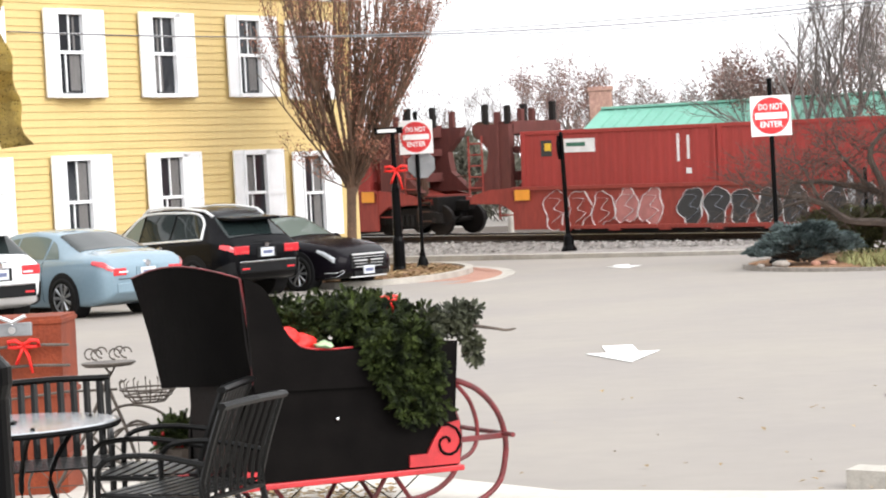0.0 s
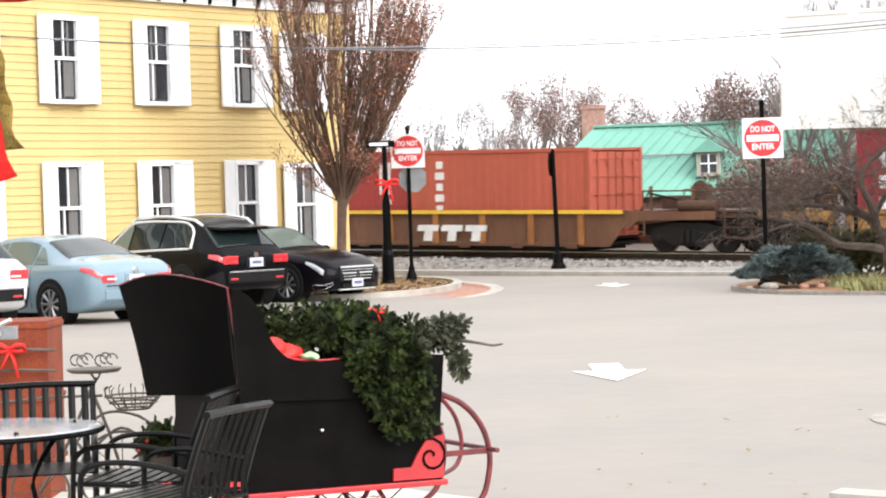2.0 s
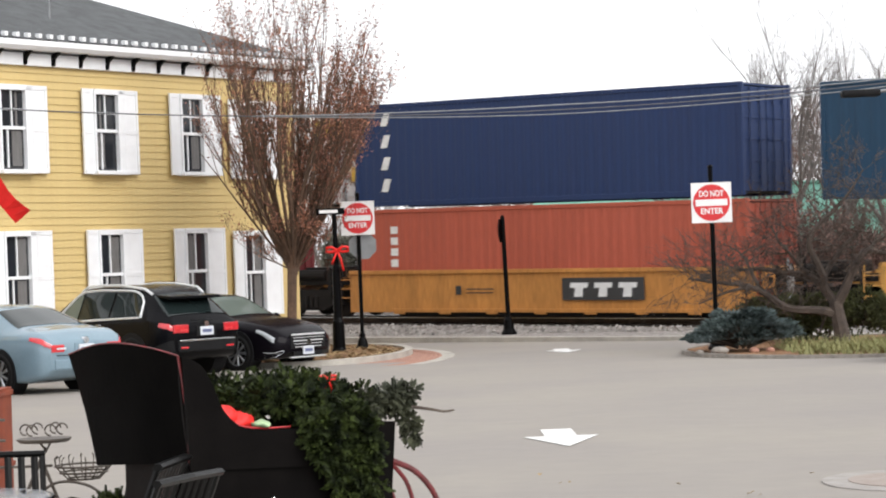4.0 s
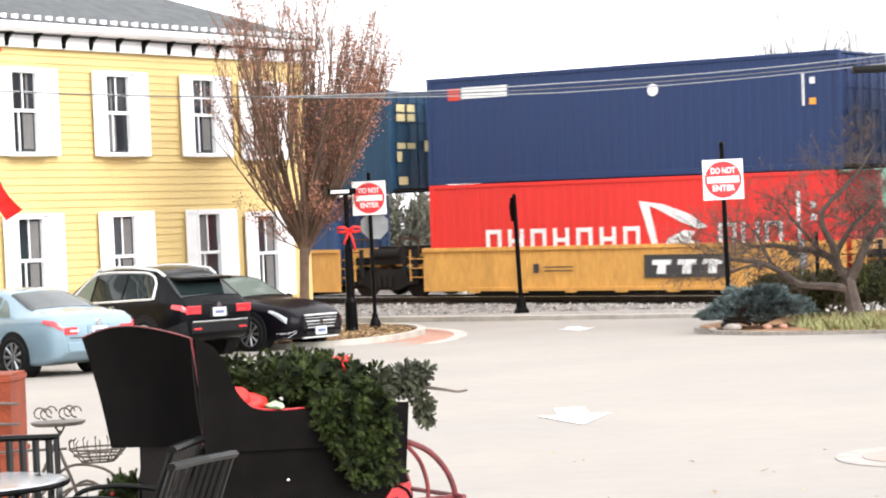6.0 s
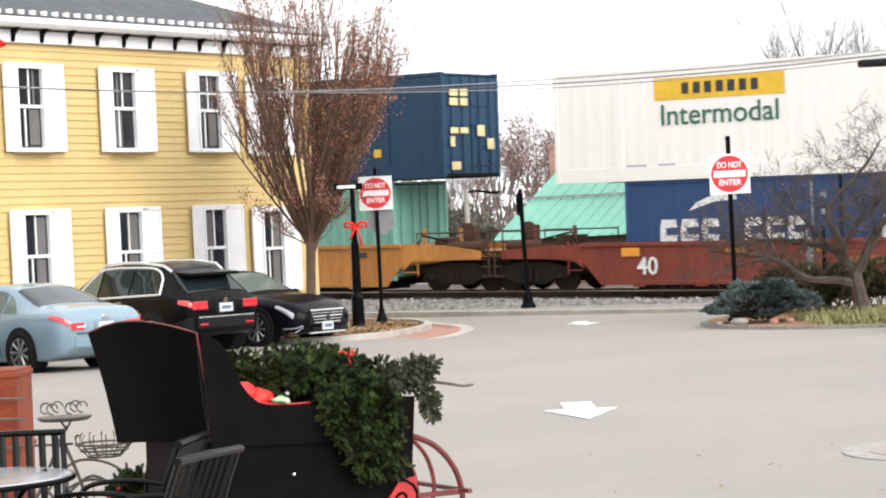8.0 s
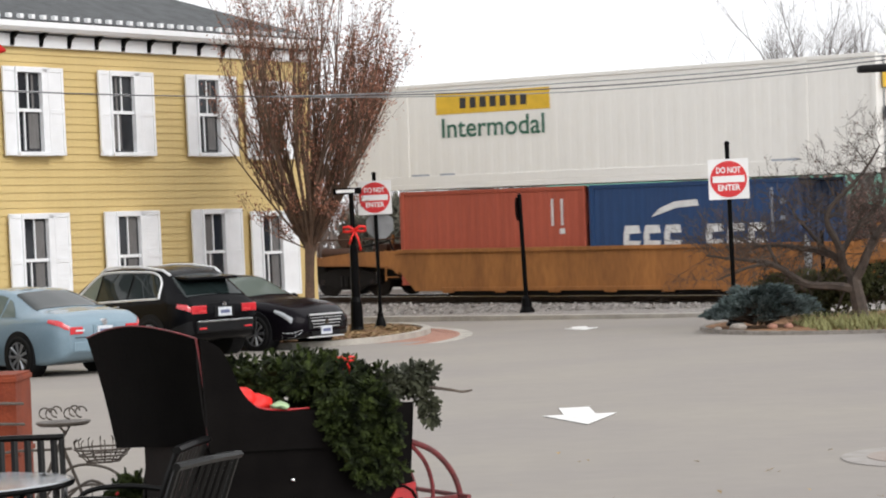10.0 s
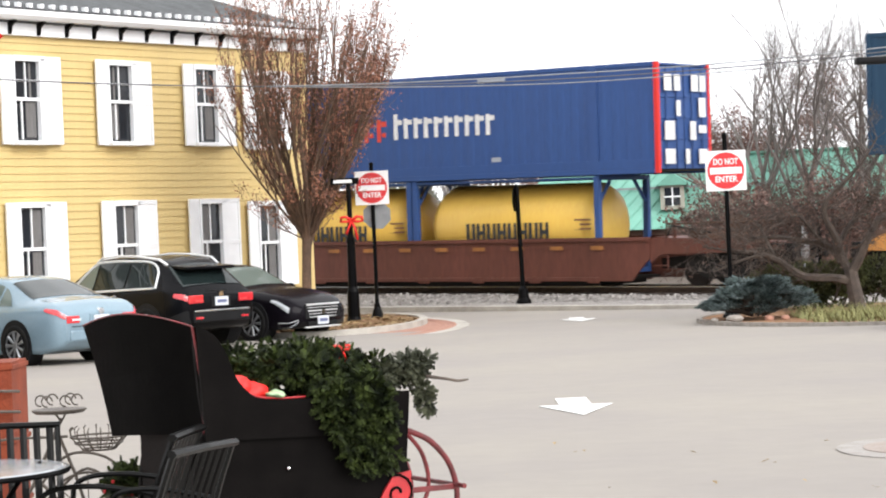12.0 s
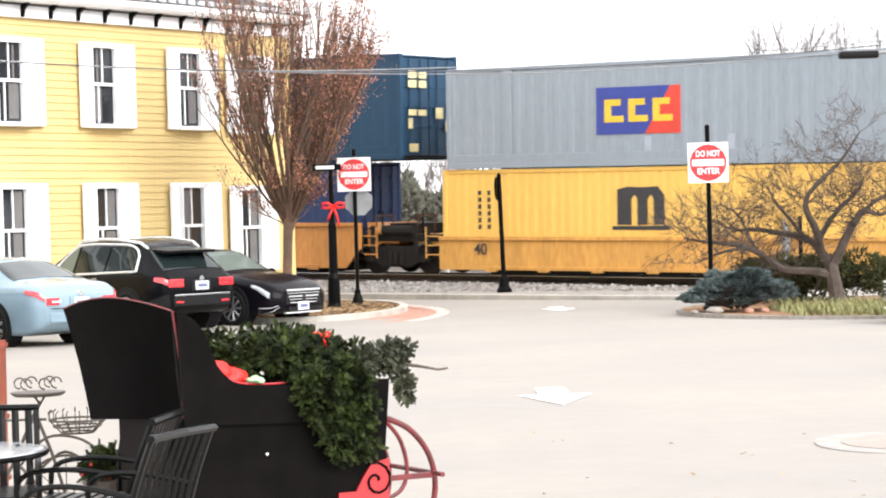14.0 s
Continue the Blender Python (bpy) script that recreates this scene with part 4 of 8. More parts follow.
def blue_brand(ob, x, k=1.0):
    """Six broad white forms and a swoosh."""
    z = 1.5
    pitch = 0.69 * k
    for i in range(7):
        if i == 3:
            continue
        a = x + (i - 3) * pitch
        w = 0.29 * k
        slanted(ob, [[(a - w, z - 0.3), (a + w * 0.8, z - 0.3), (a + w, z - 0.1), (a - w, z - 0.08)], [(a - w, z + 0.08), (a + w, z + 0.1), (a + w * 0.8, z + 0.3), (a - w * 0.8, z + 0.3)], [(a - w, z - 0.08), (a - 0.35 * w, z - 0.08), (a - 0.35 * w, z + 0.08), (a - w, z + 0.08)]], MARK_WHITE, "brand_shape")
    c = x - 1.4 * k
    slanted(ob, [[(c, z + 0.5), (c + 0.25, z + 0.72), (c + 0.7, z + 0.88), (c + 1.35, z + 0.92), (c + 1.4, z + 0.76), (c + 0.75, z + 0.72), (c + 0.35, z + 0.6)]], MARK_WHITE, "swoosh")
    h = 5.6 if k == 1.0 else 2.9
    marks(ob, [(h - 0.6, z + 0.6, 0.06, 1.1), (h - 0.3, z + 0.8, 0.14, 0.14), (h - 0.3, z + 0.4, 0.14, 0.14)], MARK_GREY, "fine_print")


def red_brand(ob):
    z = 1.48
    for i in range(7):
        x = -4.0 + 0.72 * i
        marks(ob, [(x - 0.2, z, 0.12, 0.62), (x + 0.18, z, 0.12, 0.62)], MARK_WHITE, "brand_bar")
        marks(ob, [(x, z + (0.0 if i % 2 else 0.25), 0.32, 0.11)], MARK_WHITE, "brand_bar", 0.046)
    slanted(ob, [[(0.55, z + 0.95), (0.85, z + 0.85), (1.12, z - 0.3), (0.95, z - 0.3)], [(0.55, z + 0.95), (1.25, z + 0.85), (2.0, z + 0.6), (2.55, z + 0.25), (2.3, z + 0.2), (1.75, z + 0.4), (1.15, z + 0.7)],
                 [(1.2, z - 0.3), (1.4, z - 0.02), (1.85, z + 0.18), (2.2, z + 0.15), (2.05, z - 0.05), (2.66, z - 0.3)]], MARK_WHITE, "emblem_shape")
    for i in range(3):
        x = 3.1 + 0.65 * i
        marks(ob, [(x - 0.2, z + 0.05, 0.1, 0.6), (x + 0.2, z + 0.05, 0.1, 0.6)], MARK_WHITE, "brand_bar")
        marks(ob, [(x, z + (0.3 if i != 1 else -0.22), 0.36, 0.1)], MARK_WHITE, "brand_bar", 0.046)
    marks(ob, [(5.1, 1.95, 0.1, 1.2), (5.5, 2.2, 0.16, 0.16), (5.5, 1.9, 0.16, 0.16)], MARK_WHITE, "fine_print")


def pacer_brand(ob, z):
    letters("number", "53", 0.62, pose(-7.0, 0.008, z + 2.05), MARK_WHITE, ob, 0.012)
    marks(ob, [(-7.0, z + 1.5, 0.5, 0.36)], MARK_WHITE, "white_panel"), marks(ob, [(-6.95, z + 0.55, 0.2, 0.2)], MARK_ORANGE, "placard")
    slanted(ob, [[(-5.5, z + 2.05), (-5.1, z + 2.4), (-4.2, z + 2.35), (-3.9, z + 2.02), (-4.2, z + 1.68), (-5.1, z + 1.6)]], MARK_GREY, "emblem")
    slanted(ob, [[(-5.55, z + 2.03), (-5.15, z + 2.35), (-4.98, z + 2.22), (-5.03, z + 1.92), (-4.8, z + 2.06), (-4.68, z + 2.0), (-5.1, z + 1.62), (-5.22, z + 1.66)]], MARK_WHITE, "emblem_shape", 0.044)
    for i in range(5):
        marks(ob, [(-2.7 + 0.44 * i, z + 1.42 + (0.05 if i == 0 else 0), 0.13, 0.62 if i else 0.75), (-2.53 + 0.44 * i, z + 1.6, 0.18, 0.14), (-2.53 + 0.44 * i, z + 1.3, 0.14, 0.12)], MARK_RED, "brand_bar")
    for i in range(10):
        marks(ob, [(-0.35 + 0.345 * i, z + 1.45 + (0.05 if i == 0 else 0), 0.13, 0.55 if i else 0.7), (-0.22 + 0.345 * i, z + 1.62, 0.17, 0.13)], MARK_WHITE, "brand_bar")
    marks(ob, [(2.9, z + 2.6, 0.9, 0.12), (3.0, z + 0.5, 0.3, 0.12)], MARK_GREY, "fine_print")


def globe_brand(ob):
    z, c = 1.75, -0.02
    n = 24
    slanted(ob, [[(c + 1.35 * math.cos(math.pi * k / n), z + 0.3 + 0.62 * math.sin(math.pi * k / n)) for k in range(n + 1)]], MARK_WHITE, "emblem")
    slanted(ob, [[(c - 0.7, z + 0.5), (c - 0.3, z + 0.8), (c + 0.2, z + 0.85), (c + 0.1, z + 0.55), (c - 0.2, z + 0.45)], [(c + 0.5, z + 0.42), (c + 0.85, z + 0.62), (c + 1.05, z + 0.42)]], MARK_BLUE, "emblem_shape", 0.044)
    marks(ob, [(c, z + 0.06, 3.05, 0.56)], MARK_WHITE, "white_panel", 0.048)
    for i in range(6):
        x = c - 1.25 + 0.48 * i + (0.14 if i > 2 else 0)
        marks(ob, [(x - 0.13, z + 0.06, 0.11, 0.40), (x + 0.13, z + 0.06, 0.11, 0.40), (x, z + 0.2, 0.2, 0.1)], MARK_RED if i < 3 else MARK_BLUE, "brand_bar", 0.038)


def tank(left):
    """A twenty-foot tank in an open blue frame."""
    ob = train_thing("tank_container", left + 3.03, "yellow tank container in a blue steel frame", "tank container", "tank containers")
    h = 3.03
    bm = bmesh.new()
    prof = [(0.02, -2.8), (0.6, -2.74), (0.95, -2.55), (1.12, -2.3), (1.12, 2.3), (0.95, 2.55), (0.6, 2.74), (0.02, 2.8)]
    lathe(bm, prof, 32, pose(0, 1.3, 1.6, 0, 90))
    part("tank_shell", bm, TANK_YELLOW, ob, "yellow tank shell", smooth=True)
    for x in (-h + 0.08, h - 0.08):
        bm = bmesh.new()
        for y in (0.12, 2.48):
            box(bm, (x, y, 1.6), (0.16, 0.16, 2.56), bevel=0.015)
        for zz in (0.38, 2.82):
            box(bm, (x, 1.3, zz), (0.14, 2.3, 0.12), bevel=0.012)
        for y in (0.2, 2.4):
            sg = 1 if y < 1 else -1
            rod(bm, (x, y, 2.2), (x, y + sg * 0.55, 2.8), 0.05)
        part("end_frame", bm, C_ROYAL, ob, "blue end frame")
    for y in (0.1, 2.5):
        part("bottom_rail", bx((0, y, 0.38), (2 * h - 0.3, 0.1, 0.1)), C_ROYAL, ob)
        part("top_rail", bx((0, y, 2.82), (2 * h - 0.3, 0.06, 0.06)), C_ROYAL, ob)
    for k in range(8):
        x = -1.18 + 0.34 * k
        part("brand_bar", bx((x - 0.09, 0.17, 1.45), (0.09, 0.02, 0.50)), MARK_BLACK, ob)
        part("brand_bar", bx((x + 0.10, 0.17, 1.45), (0.08, 0.02, 0.50)), MARK_BLACK, ob)
        part("brand_bar", bx((x, 0.17, 1.45 + (0.0 if k % 2 else -0.2)), (0.12, 0.02, 0.1)), MARK_BLACK, ob)
    bm = bmesh.new()
    for k in range(3):
        box(bm, (2.4, 0.2, 1.75 - 0.12 * k), (0.5, 0.02, 0.05))
    part("fine_print", bm, W_TAN, ob)


build_wagons()
build_loads()


# ---- the street ----
def slab(bm, poly, z0, z1):
    return prism(bm, poly, z0, z1, "z")


def oval(cx, cy, rx, ry, n=40, turn=0.0, a0=0.0, a1=math.tau):
    c, s = math.cos(turn), math.sin(turn)
    out = []
    for k in range(n):
        a = a0 + (a1 - a0) * k / n
        x, y = rx * math.cos(a), ry * math.sin(a)
        out.append((cx + x * c - y * s, cy + x * s + y * c))
    return out


def ring(bm, outer, inner, z0, z1):
    n = len(outer)
    vs = [[bm.verts.new((x, y, z)) for x, y in poly] for poly, z in ((outer, z0), (outer, z1), (inner, z1), (inner, z0))]
    for a, b in zip(vs, vs[1:]):
        for k in range(n):
            bm.faces.new((a[k], a[(k + 1) % n], b[(k + 1) % n], b[k]))
    return bm


def road_arrow(x, y):
    z = ground_z(y)
    m = Matrix.Translation((x, y, z + 0.006)) @ pose(0, 0, 0, math.degrees(math.atan(-0.006)))
    bm = bmesh.new()
    prism(bm, [(-0.37, 0.15), (0.0, -1.25), (0.37, 0.15), (0.16, 0.15), (0.16, 1.2), (-0.16, 1.2), (-0.16, 0.15)], 0, 0.004, "z")
    whole("road_arrow", bm, WHITE_LINE, "worn white painted arrow on the asphalt", "road marking", "painted arrows", m=m)


road_arrow(1.26, 23.4)
road_arrow(2.76, 49.2)


def scatter(poly_fn, n, seed, size, material, name, label, z=0.0, lift=0.02):
    """Small flat leaves lying about; poly_fn gives a point."""
    rnd = random.Random(seed)
    verts, faces = [], []
    for i in range(n):
        x, y, zz = poly_fn(rnd)
        a, r = rnd.uniform(0, math.tau), rnd.uniform(0.6, 1.2) * size
        tilt = rnd.uniform(-0.5, 0.5)
        k = len(verts)
        for dx, dy in ((1, 0), (0, 0.6), (-1, 0), (0, -0.6)):
            px, py = dx * r, dy * r
            verts.append((x + px * math.cos(a) - py * math.sin(a), y + px * math.sin(a) + py * math.cos(a), zz + lift + px * tilt * 0.6 + abs(py) * 0.4))
        faces += [(k, k + 1, k + 2), (k, k + 2, k + 3)]
    return tagged(soup(name, verts, faces, material), label, "leaves", kind="stuff")


def build_islands():
    # island with the young tree: mulch, rounded kerb, brick apron and its flush concrete edge
    z = ground_z(50)
    iso = lambda g: oval(-2.75, 50.6, 2.3 + g, 5.0 + g * 1.3, 48)
    bm = bmesh.new()
    slab(bm, iso(-0.12), z - 0.2, z + 0.10)
    whole("mulch_bed_1", bm, MULCH, "russet leaf mulch in the kerbed island", "planting bed", kind="structure")
    bm = bmesh.new()
    ring(bm, iso(0.05), iso(-0.12), z - 0.15, z + 0.14)
    whole("kerb_1", bm, CONCRETE, "pale concrete kerb round the island", "kerb", kind="structure")
    ap = lambda g: oval(-2.4, 49.0, 2.62 + g, 5.9 + g * 2, 48)
    bm = bmesh.new()
    slab(bm, ap(0), z - 0.1, z + 0.022)
    apron = whole("brick_apron", bm, BRICK_PAVE, "red brick paving strip beside the kerb", "paving", kind="structure")
    bm = bmesh.new()
    ring(bm, ap(0.26), ap(0), z - 0.1, z + 0.03)
    whole("apron_edge", bm, CONCRETE, "flush concrete edge of the brick strip", "kerb", kind="structure")
    first = None
    for i in range(300):
        row, k = i % 3, i // 3
        a = -1.35 + 2.3 * k / 100
        g = 0.05 + 0.10 * row
        x, y = -2.4 + (2.62 - g) * math.cos(a), 49.0 + (5.9 - 2 * g) * math.sin(a)
        if ((x + 2.75) / 2.42) ** 2 + ((y - 50.6) / 5.15) ** 2 < 1:
            continue
        m = Matrix.Translation((x, y, z + 0.026)) @ pose(0, 0, 0, 0, 0, math.degrees(math.atan2((5.9 - 2 * g) * math.cos(a), -(2.62 - g) * math.sin(a))))
        if first is None:
            first = mesh_ob("brick", bx((0, 0, 0), (0.125, 0.085, 0.012), bevel=0.004), BRICK_PAVE)
            o = first
        else:
            o = new("brick", first.data)
        o.parent = apron
        o.matrix_world = m
    # island with the spruce, the crab apple and a sign
    z = ground_z(43)
    isr = lambda g: oval(9.3, 44.0, 4.6 + g, 4.8 + g, 64)
    bm = bmesh.new()
    slab(bm, isr(-0.10), z - 0.2, z + 0.06)
    whole("mulch_bed_2", bm, MULCH, "dark leaf mulch in the planted island", "planting bed", kind="structure")
    bm = bmesh.new()
    ring(bm, isr(0), isr(-0.10), z - 0.15, z + 0.08)
    whole("kerb_2", bm, ROCK, "pale concrete kerb round the planted island", "kerb", kind="structure")
    # kerb and path between street and railway
    bm = bmesh.new()
    prism(bm, [(-9.0, 68.2), (-1.4, 61.0), (1.5, 57.6), (5.0, 53.6), (14.0, 46.5), (14.2, 46.9), (5.2, 54.1), (1.7, 58.1), (-1.2, 61.5), (-8.8, 68.7)], ground_z(60) - 0.1, ground_z(60) + 0.13, "z")
    whole("kerb_3", bm, CONCRETE, "long pale kerb between the street and the railway", "kerb", kind="structure")
    bm = bmesh.new()
    prism(bm, [(-8.8, 68.7), (-1.2, 61.5), (1.7, 58.1), (5.2, 54.1), (14.2, 46.9), (16, 49), (2.4, 60.4), (-7.5, 70.5)], ground_z(60) - 0.1, ground_z(60) + 0.11, "z")
    whole("gravel_verge", bm, BALLAST, "stony verge beside the railway", "verge", kind="structure")
    scatter(lambda r: (lambda a, q: (-2.75 + 2.1 * q * math.cos(a), 50.6 + 4.8 * q * math.sin(a), ground_z(50) + 0.1))(r.uniform(0, math.tau), math.sqrt(r.random())), 1500, 5, 0.07, LEAF_LITTER, "island_leaves", "fallen russet leaves in the island")
    scatter(lambda r: (lambda x, y: (x, y, ground_z(y)))(r.uniform(-0.6, 3.0), 12.3 + 7 * r.random() ** 2.2), 42, 6, 0.026, LEAF_LITTER, "street_leaves", "few dry leaves on the asphalt")
    # grass tufts on the island
    rnd = random.Random(9)
    verts, faces = [], []
    for i in range(4200):
        x = rnd.uniform(6.4, 10.5)
        y = rnd.uniform(39.3, 44.5)
        if (x - 9.3) ** 2 / 21.2 + (y - 44.0) ** 2 / 23.0 > 0.9:
            continue
        h, a = rnd.uniform(0.08, 0.26), rnd.uniform(0, math.tau)
        k = len(verts)
        dx, dy = math.cos(a), math.sin(a)
        verts += [(x - dy * 0.012, y + dx * 0.012, z + 0.05), (x + dy * 0.012, y - dx * 0.012, z + 0.05), (x + dx * h * 1.0, y + dy * h * 1.0, z + 0.05 + h)]
        faces.append((k, k + 1, k + 2))
    tagged(soup("dry_grass", verts, faces, DRY_GRASS), "pale dry ornamental grass", "grass", kind="stuff")
    # manhole in the street
    COVER = mat("worn_cover", (0.315, 0.268, 0.24), 0.85, 0.3, 6.0, 0.3, second=(0.28, 0.23, 0.2))
    COLLAR = mat("worn_collar", (0.33, 0.305, 0.285), 0.85, 0.2, 5.0, 0.3)
    mh = thing("manhole", Matrix.Translation((3.42, 17.4, ground_z(17.4))), "round brick-ringed drain cover in the street", "manhole")
    bm = bmesh.new()
    slab(bm, oval(0, 0, 0.56, 0.8, 32), -0.02, 0.012)
    part("collar", bm, COLLAR, mh)
    bm = bmesh.new()
    slab(bm, oval(0.05, 0, 0.42, 0.55, 32), -0.02, 0.018)
    part("cover", bm, COVER, mh, "reddish cover")
    # pavement where the viewer stands
    bm = bmesh.new()
    slab(bm, [(-6, -6), (6, -6), (6, 9.5), (3.4, 11.7), (1.5, 12.25), (0.3, 12.75), (-0.7, 14.0), (-6, 14.4)], -0.2, -0.045)
    whole("pavement", bm, SIDEWALK, "pale concrete pavement", "pavement", kind="structure")
    for k in range(5):
        whole("pavement_slab", bx((-5 + 2 * k, 10.6, -0.04), (1.985, 1.985, 0.014), bevel=0.004), SIDEWALK, "pale concrete pavement slab", "paving slab", "pavement slabs")
    bm = bmesh.new()
    slab(bm, [(1.9, 12.6), (2.6, 12.0), (3.6, 11.4), (3.6, 11.2), (2.5, 11.8), (1.8, 12.4)], -0.2, 0.03)
    whole("kerb_4", bm, CONCRETE, "worn concrete kerb at the corner", "kerb", kind="structure")


build_islands()


# ---- the yellow clapboard building ----
FACE = Matrix.Translation((-7.07, 53.0, 0)) @ pose(0, 0, 0, 0, 0, 55)   # x along the facade, -y towards the street


def sash_window(q, z, parent, tall=1.9, seed=0):
    """A white-shuttered sash window standing proud of the boards: middle q, top z."""
    m = Matrix.Translation((q - 0.22, -0.11, z - tall / 2))
    c = -0.09
    # a flat dark sheet behind the panes stands in for the unlit room
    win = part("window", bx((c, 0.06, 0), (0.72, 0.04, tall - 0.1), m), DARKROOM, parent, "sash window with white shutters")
    part("jamb", bx((c - 0.385, 0.0, 0), (0.05, 0.16, tall - 0.04), m, 0.01), WHITE, win)
    part("jamb", bx((c + 0.45, 0.0, 0), (0.18, 0.16, tall - 0.04), m, 0.01), WHITE, win)
    part("head", bx((c + 0.08, 0.0, tall / 2 - 0.06), (0.94, 0.16, 0.12), m, 0.01), WHITE, win)
    part("sill", bx((c + 0.08, -0.03, -tall / 2 + 0.03), (1.04, 0.26, 0.09), m, 0.015), WHITE, win)
    bm = bmesh.new()
    box(bm, (c, 0.0, 0.02), (0.72, 0.05, 0.07), m)
    box(bm, (c, 0.012, tall * 0.23), (0.035, 0.04, tall * 0.44), m)
    if z > 4:
        for dz in (0.22,):
            box(bm, (c, 0.012, tall * dz), (0.70, 0.04, 0.036), m)
    box(bm, (c - 0.13, 0.02, -tall * 0.22), (0.04, 0.04, tall * 0.44), m)
    part("glazing_bar", bm, WHITE, win)
    part("pane", bx((c, 0.03, tall * 0.22), (0.72, 0.012, tall * 0.42), m), PANE, win)
    part("pane", bx((c, 0.04, -tall * 0.22), (0.72, 0.012, tall * 0.42), m), PANE, win)
    for dz, w in ((tall * 0.22, 0.30 if z < 4 else 0.06), (-tall * 0.22, 0.24 + 0.03 * (seed % 3))):
        part("curtain", bx((c + (0.155 if seed % 3 else -0.14), 0.022 if dz > 0 else 0.032, dz), (w, 0.008, tall * 0.40), m), CURTAIN, win, "grey curtain")
    for x, w in ((-0.625, 0.42), (0.735, 0.48)):
        bm = bmesh.new()
        for dx in (-w / 2 + 0.035, w / 2 - 0.035):
            box(bm, (x + dx, -0.01, 0), (0.07, 0.05, tall), m, 0.006)
        for zz in (-tall / 2 + 0.05, 0, tall / 2 - 0.05):
            box(bm, (x, -0.01, zz), (w - 0.06, 0.05, 0.1), m, 0.006)
        box(bm, (x, -0.004, 0), (w - 0.08, 0.036, tall - 0.06), m)
        part("shutter", bm, WHITE, win, "white panelled shutter")
    return win


def build_house():
    h = thing("house", FACE, "two-storey yellow clapboard building with white shutters", "building")
    x0, x1, z0, z1 = -16.0, 6.55, -0.5, 6.3
    tops = [(q, t) for t in (5.82, 2.68) for q in (-8.7, -5.75, -2.82, 0.1, 3.02)] + [(5.15, 2.6), (5.15, 5.75)]
    bm = bmesh.new()
    box(bm, ((x0 + x1) / 2, 4.2, (z0 + z1) / 2), (x1 - x0 - 0.1, 8.0, z1 - z0))
    part("wall", bm, YELLOW, h)
    # boards lapping over one another
    n = int((z1 - z0) / 0.165)
    bm = bmesh.new()
    prism(bm, [(0.19, 0), (-0.028, 0), (-0.006, 0.175), (0.19, 0.175)], x0, x1, "x")
    first = part("clapboard", bm, YELLOW, h)
    bm = bmesh.new()
    prism(bm, [(x1 - 0.1, 0), (x1 + 0.03, 0), (x1 + 0.01, 0.175), (x1 - 0.1, 0.175)], 0.0, 8.2, "y")
    gable = part("gable_board", bm, YELLOW, h)
    for k in range(n):
        for src in (first, gable):
            if k:
                o = new(src.name.split(".")[0], src.data)
                o.parent = h
                o.location = (0, 0, z0 + k * 0.165)
    first.location = gable.location = (0, 0, z0)
    part("corner_board", bx((x1 + 0.02, 0.02, (z0 + z1) / 2), (0.16, 0.16, z1 - z0), bevel=0.01), YELLOW, h)
    for i, (q, t) in enumerate(tops):
        sash_window(q, t, h, 1.9 if t > 3 else 2.05, seed=i)
    # cornice with brackets
    bm = bmesh.new()
    box(bm, ((x0 + x1) / 2, -0.05, 6.42), (x1 - x0 + 0.2, 0.16, 0.34), bevel=0.01)
    part("frieze", bm, WHITE, h)
    bm = bmesh.new()
    prism(bm, [(0.1, 6.56), (-0.42, 6.56), (-0.5, 6.64), (-0.5, 6.76), (0.1, 6.76)], x0, x1 + 0.5, "x")
    prism(bm, [(x1 - 0.3, 6.56), (x1 + 0.45, 6.56), (x1 + 0.5, 6.64), (x1 + 0.5, 6.76), (x1 - 0.3, 6.76)], -0.4, 8.0, "y")
    part("cornice", bm, WHITE, h)
    k = x0 + 0.4
    while k < x1:
        bm = bmesh.new()
        prism(bm, [(-0.12, 6.26), (-0.17, 6.27), (-0.20, 6.42), (-0.34, 6.53), (-0.34, 6.555), (-0.12, 6.555)], k - 0.04, k + 0.04, "x")
        part("bracket", bm, BLACK, h, "dark eaves bracket")
        k += 0.86
    # the cornice's shadow line, added as a thin dark strip
    part("cornice_shadow_strip", bx(((x0 + x1) / 2, -0.15, 6.535), (x1 - x0, 0.05, 0.04)), SLATE, h, "dark strip drawn in for the shade under the cornice")
    # roof: low hip, with a row of snow guards
    bm = bmesh.new()
    vs = [bm.verts.new(p) for p in ((x0, -0.5, 6.78), (x1 + 0.5, -0.5, 6.78), (x1 + 0.5, 8.6, 6.78), (x0, 8.6, 6.78), (x0, 4.0, 8.75), (x1 - 4.6, 4.0, 8.75))]
    for f in ((0, 1, 5, 4), (1, 2, 5), (2, 3, 4, 5), (3, 0, 4), (0, 3, 2, 1)):
        bm.faces.new([vs[i] for i in f])
    roof = part("roof", bm, SLATE, h, "dark slate roof")
    first = None
    k = x0 + 0.2
    while k < x1 + 0.4:
        if first is None:
            first = part("snow_guard", bx((0, -0.42, 6.86), (0.1, 0.12, 0.1), bevel=0.01), WHITE, roof)
            base = first.data
        else:
            o = new("snow_guard", base)
            o.parent = roof
        (first if k < x0 + 0.3 else o).location = (k, 0, 0)
        k += 0.34
    bm = bmesh.new()
    rod(bm, (-0.5, 1.2, 7.3), (-0.5, 1.2, 8.1), 0.02)
    part("vent_pipe", bm, GALV, roof)


build_house()


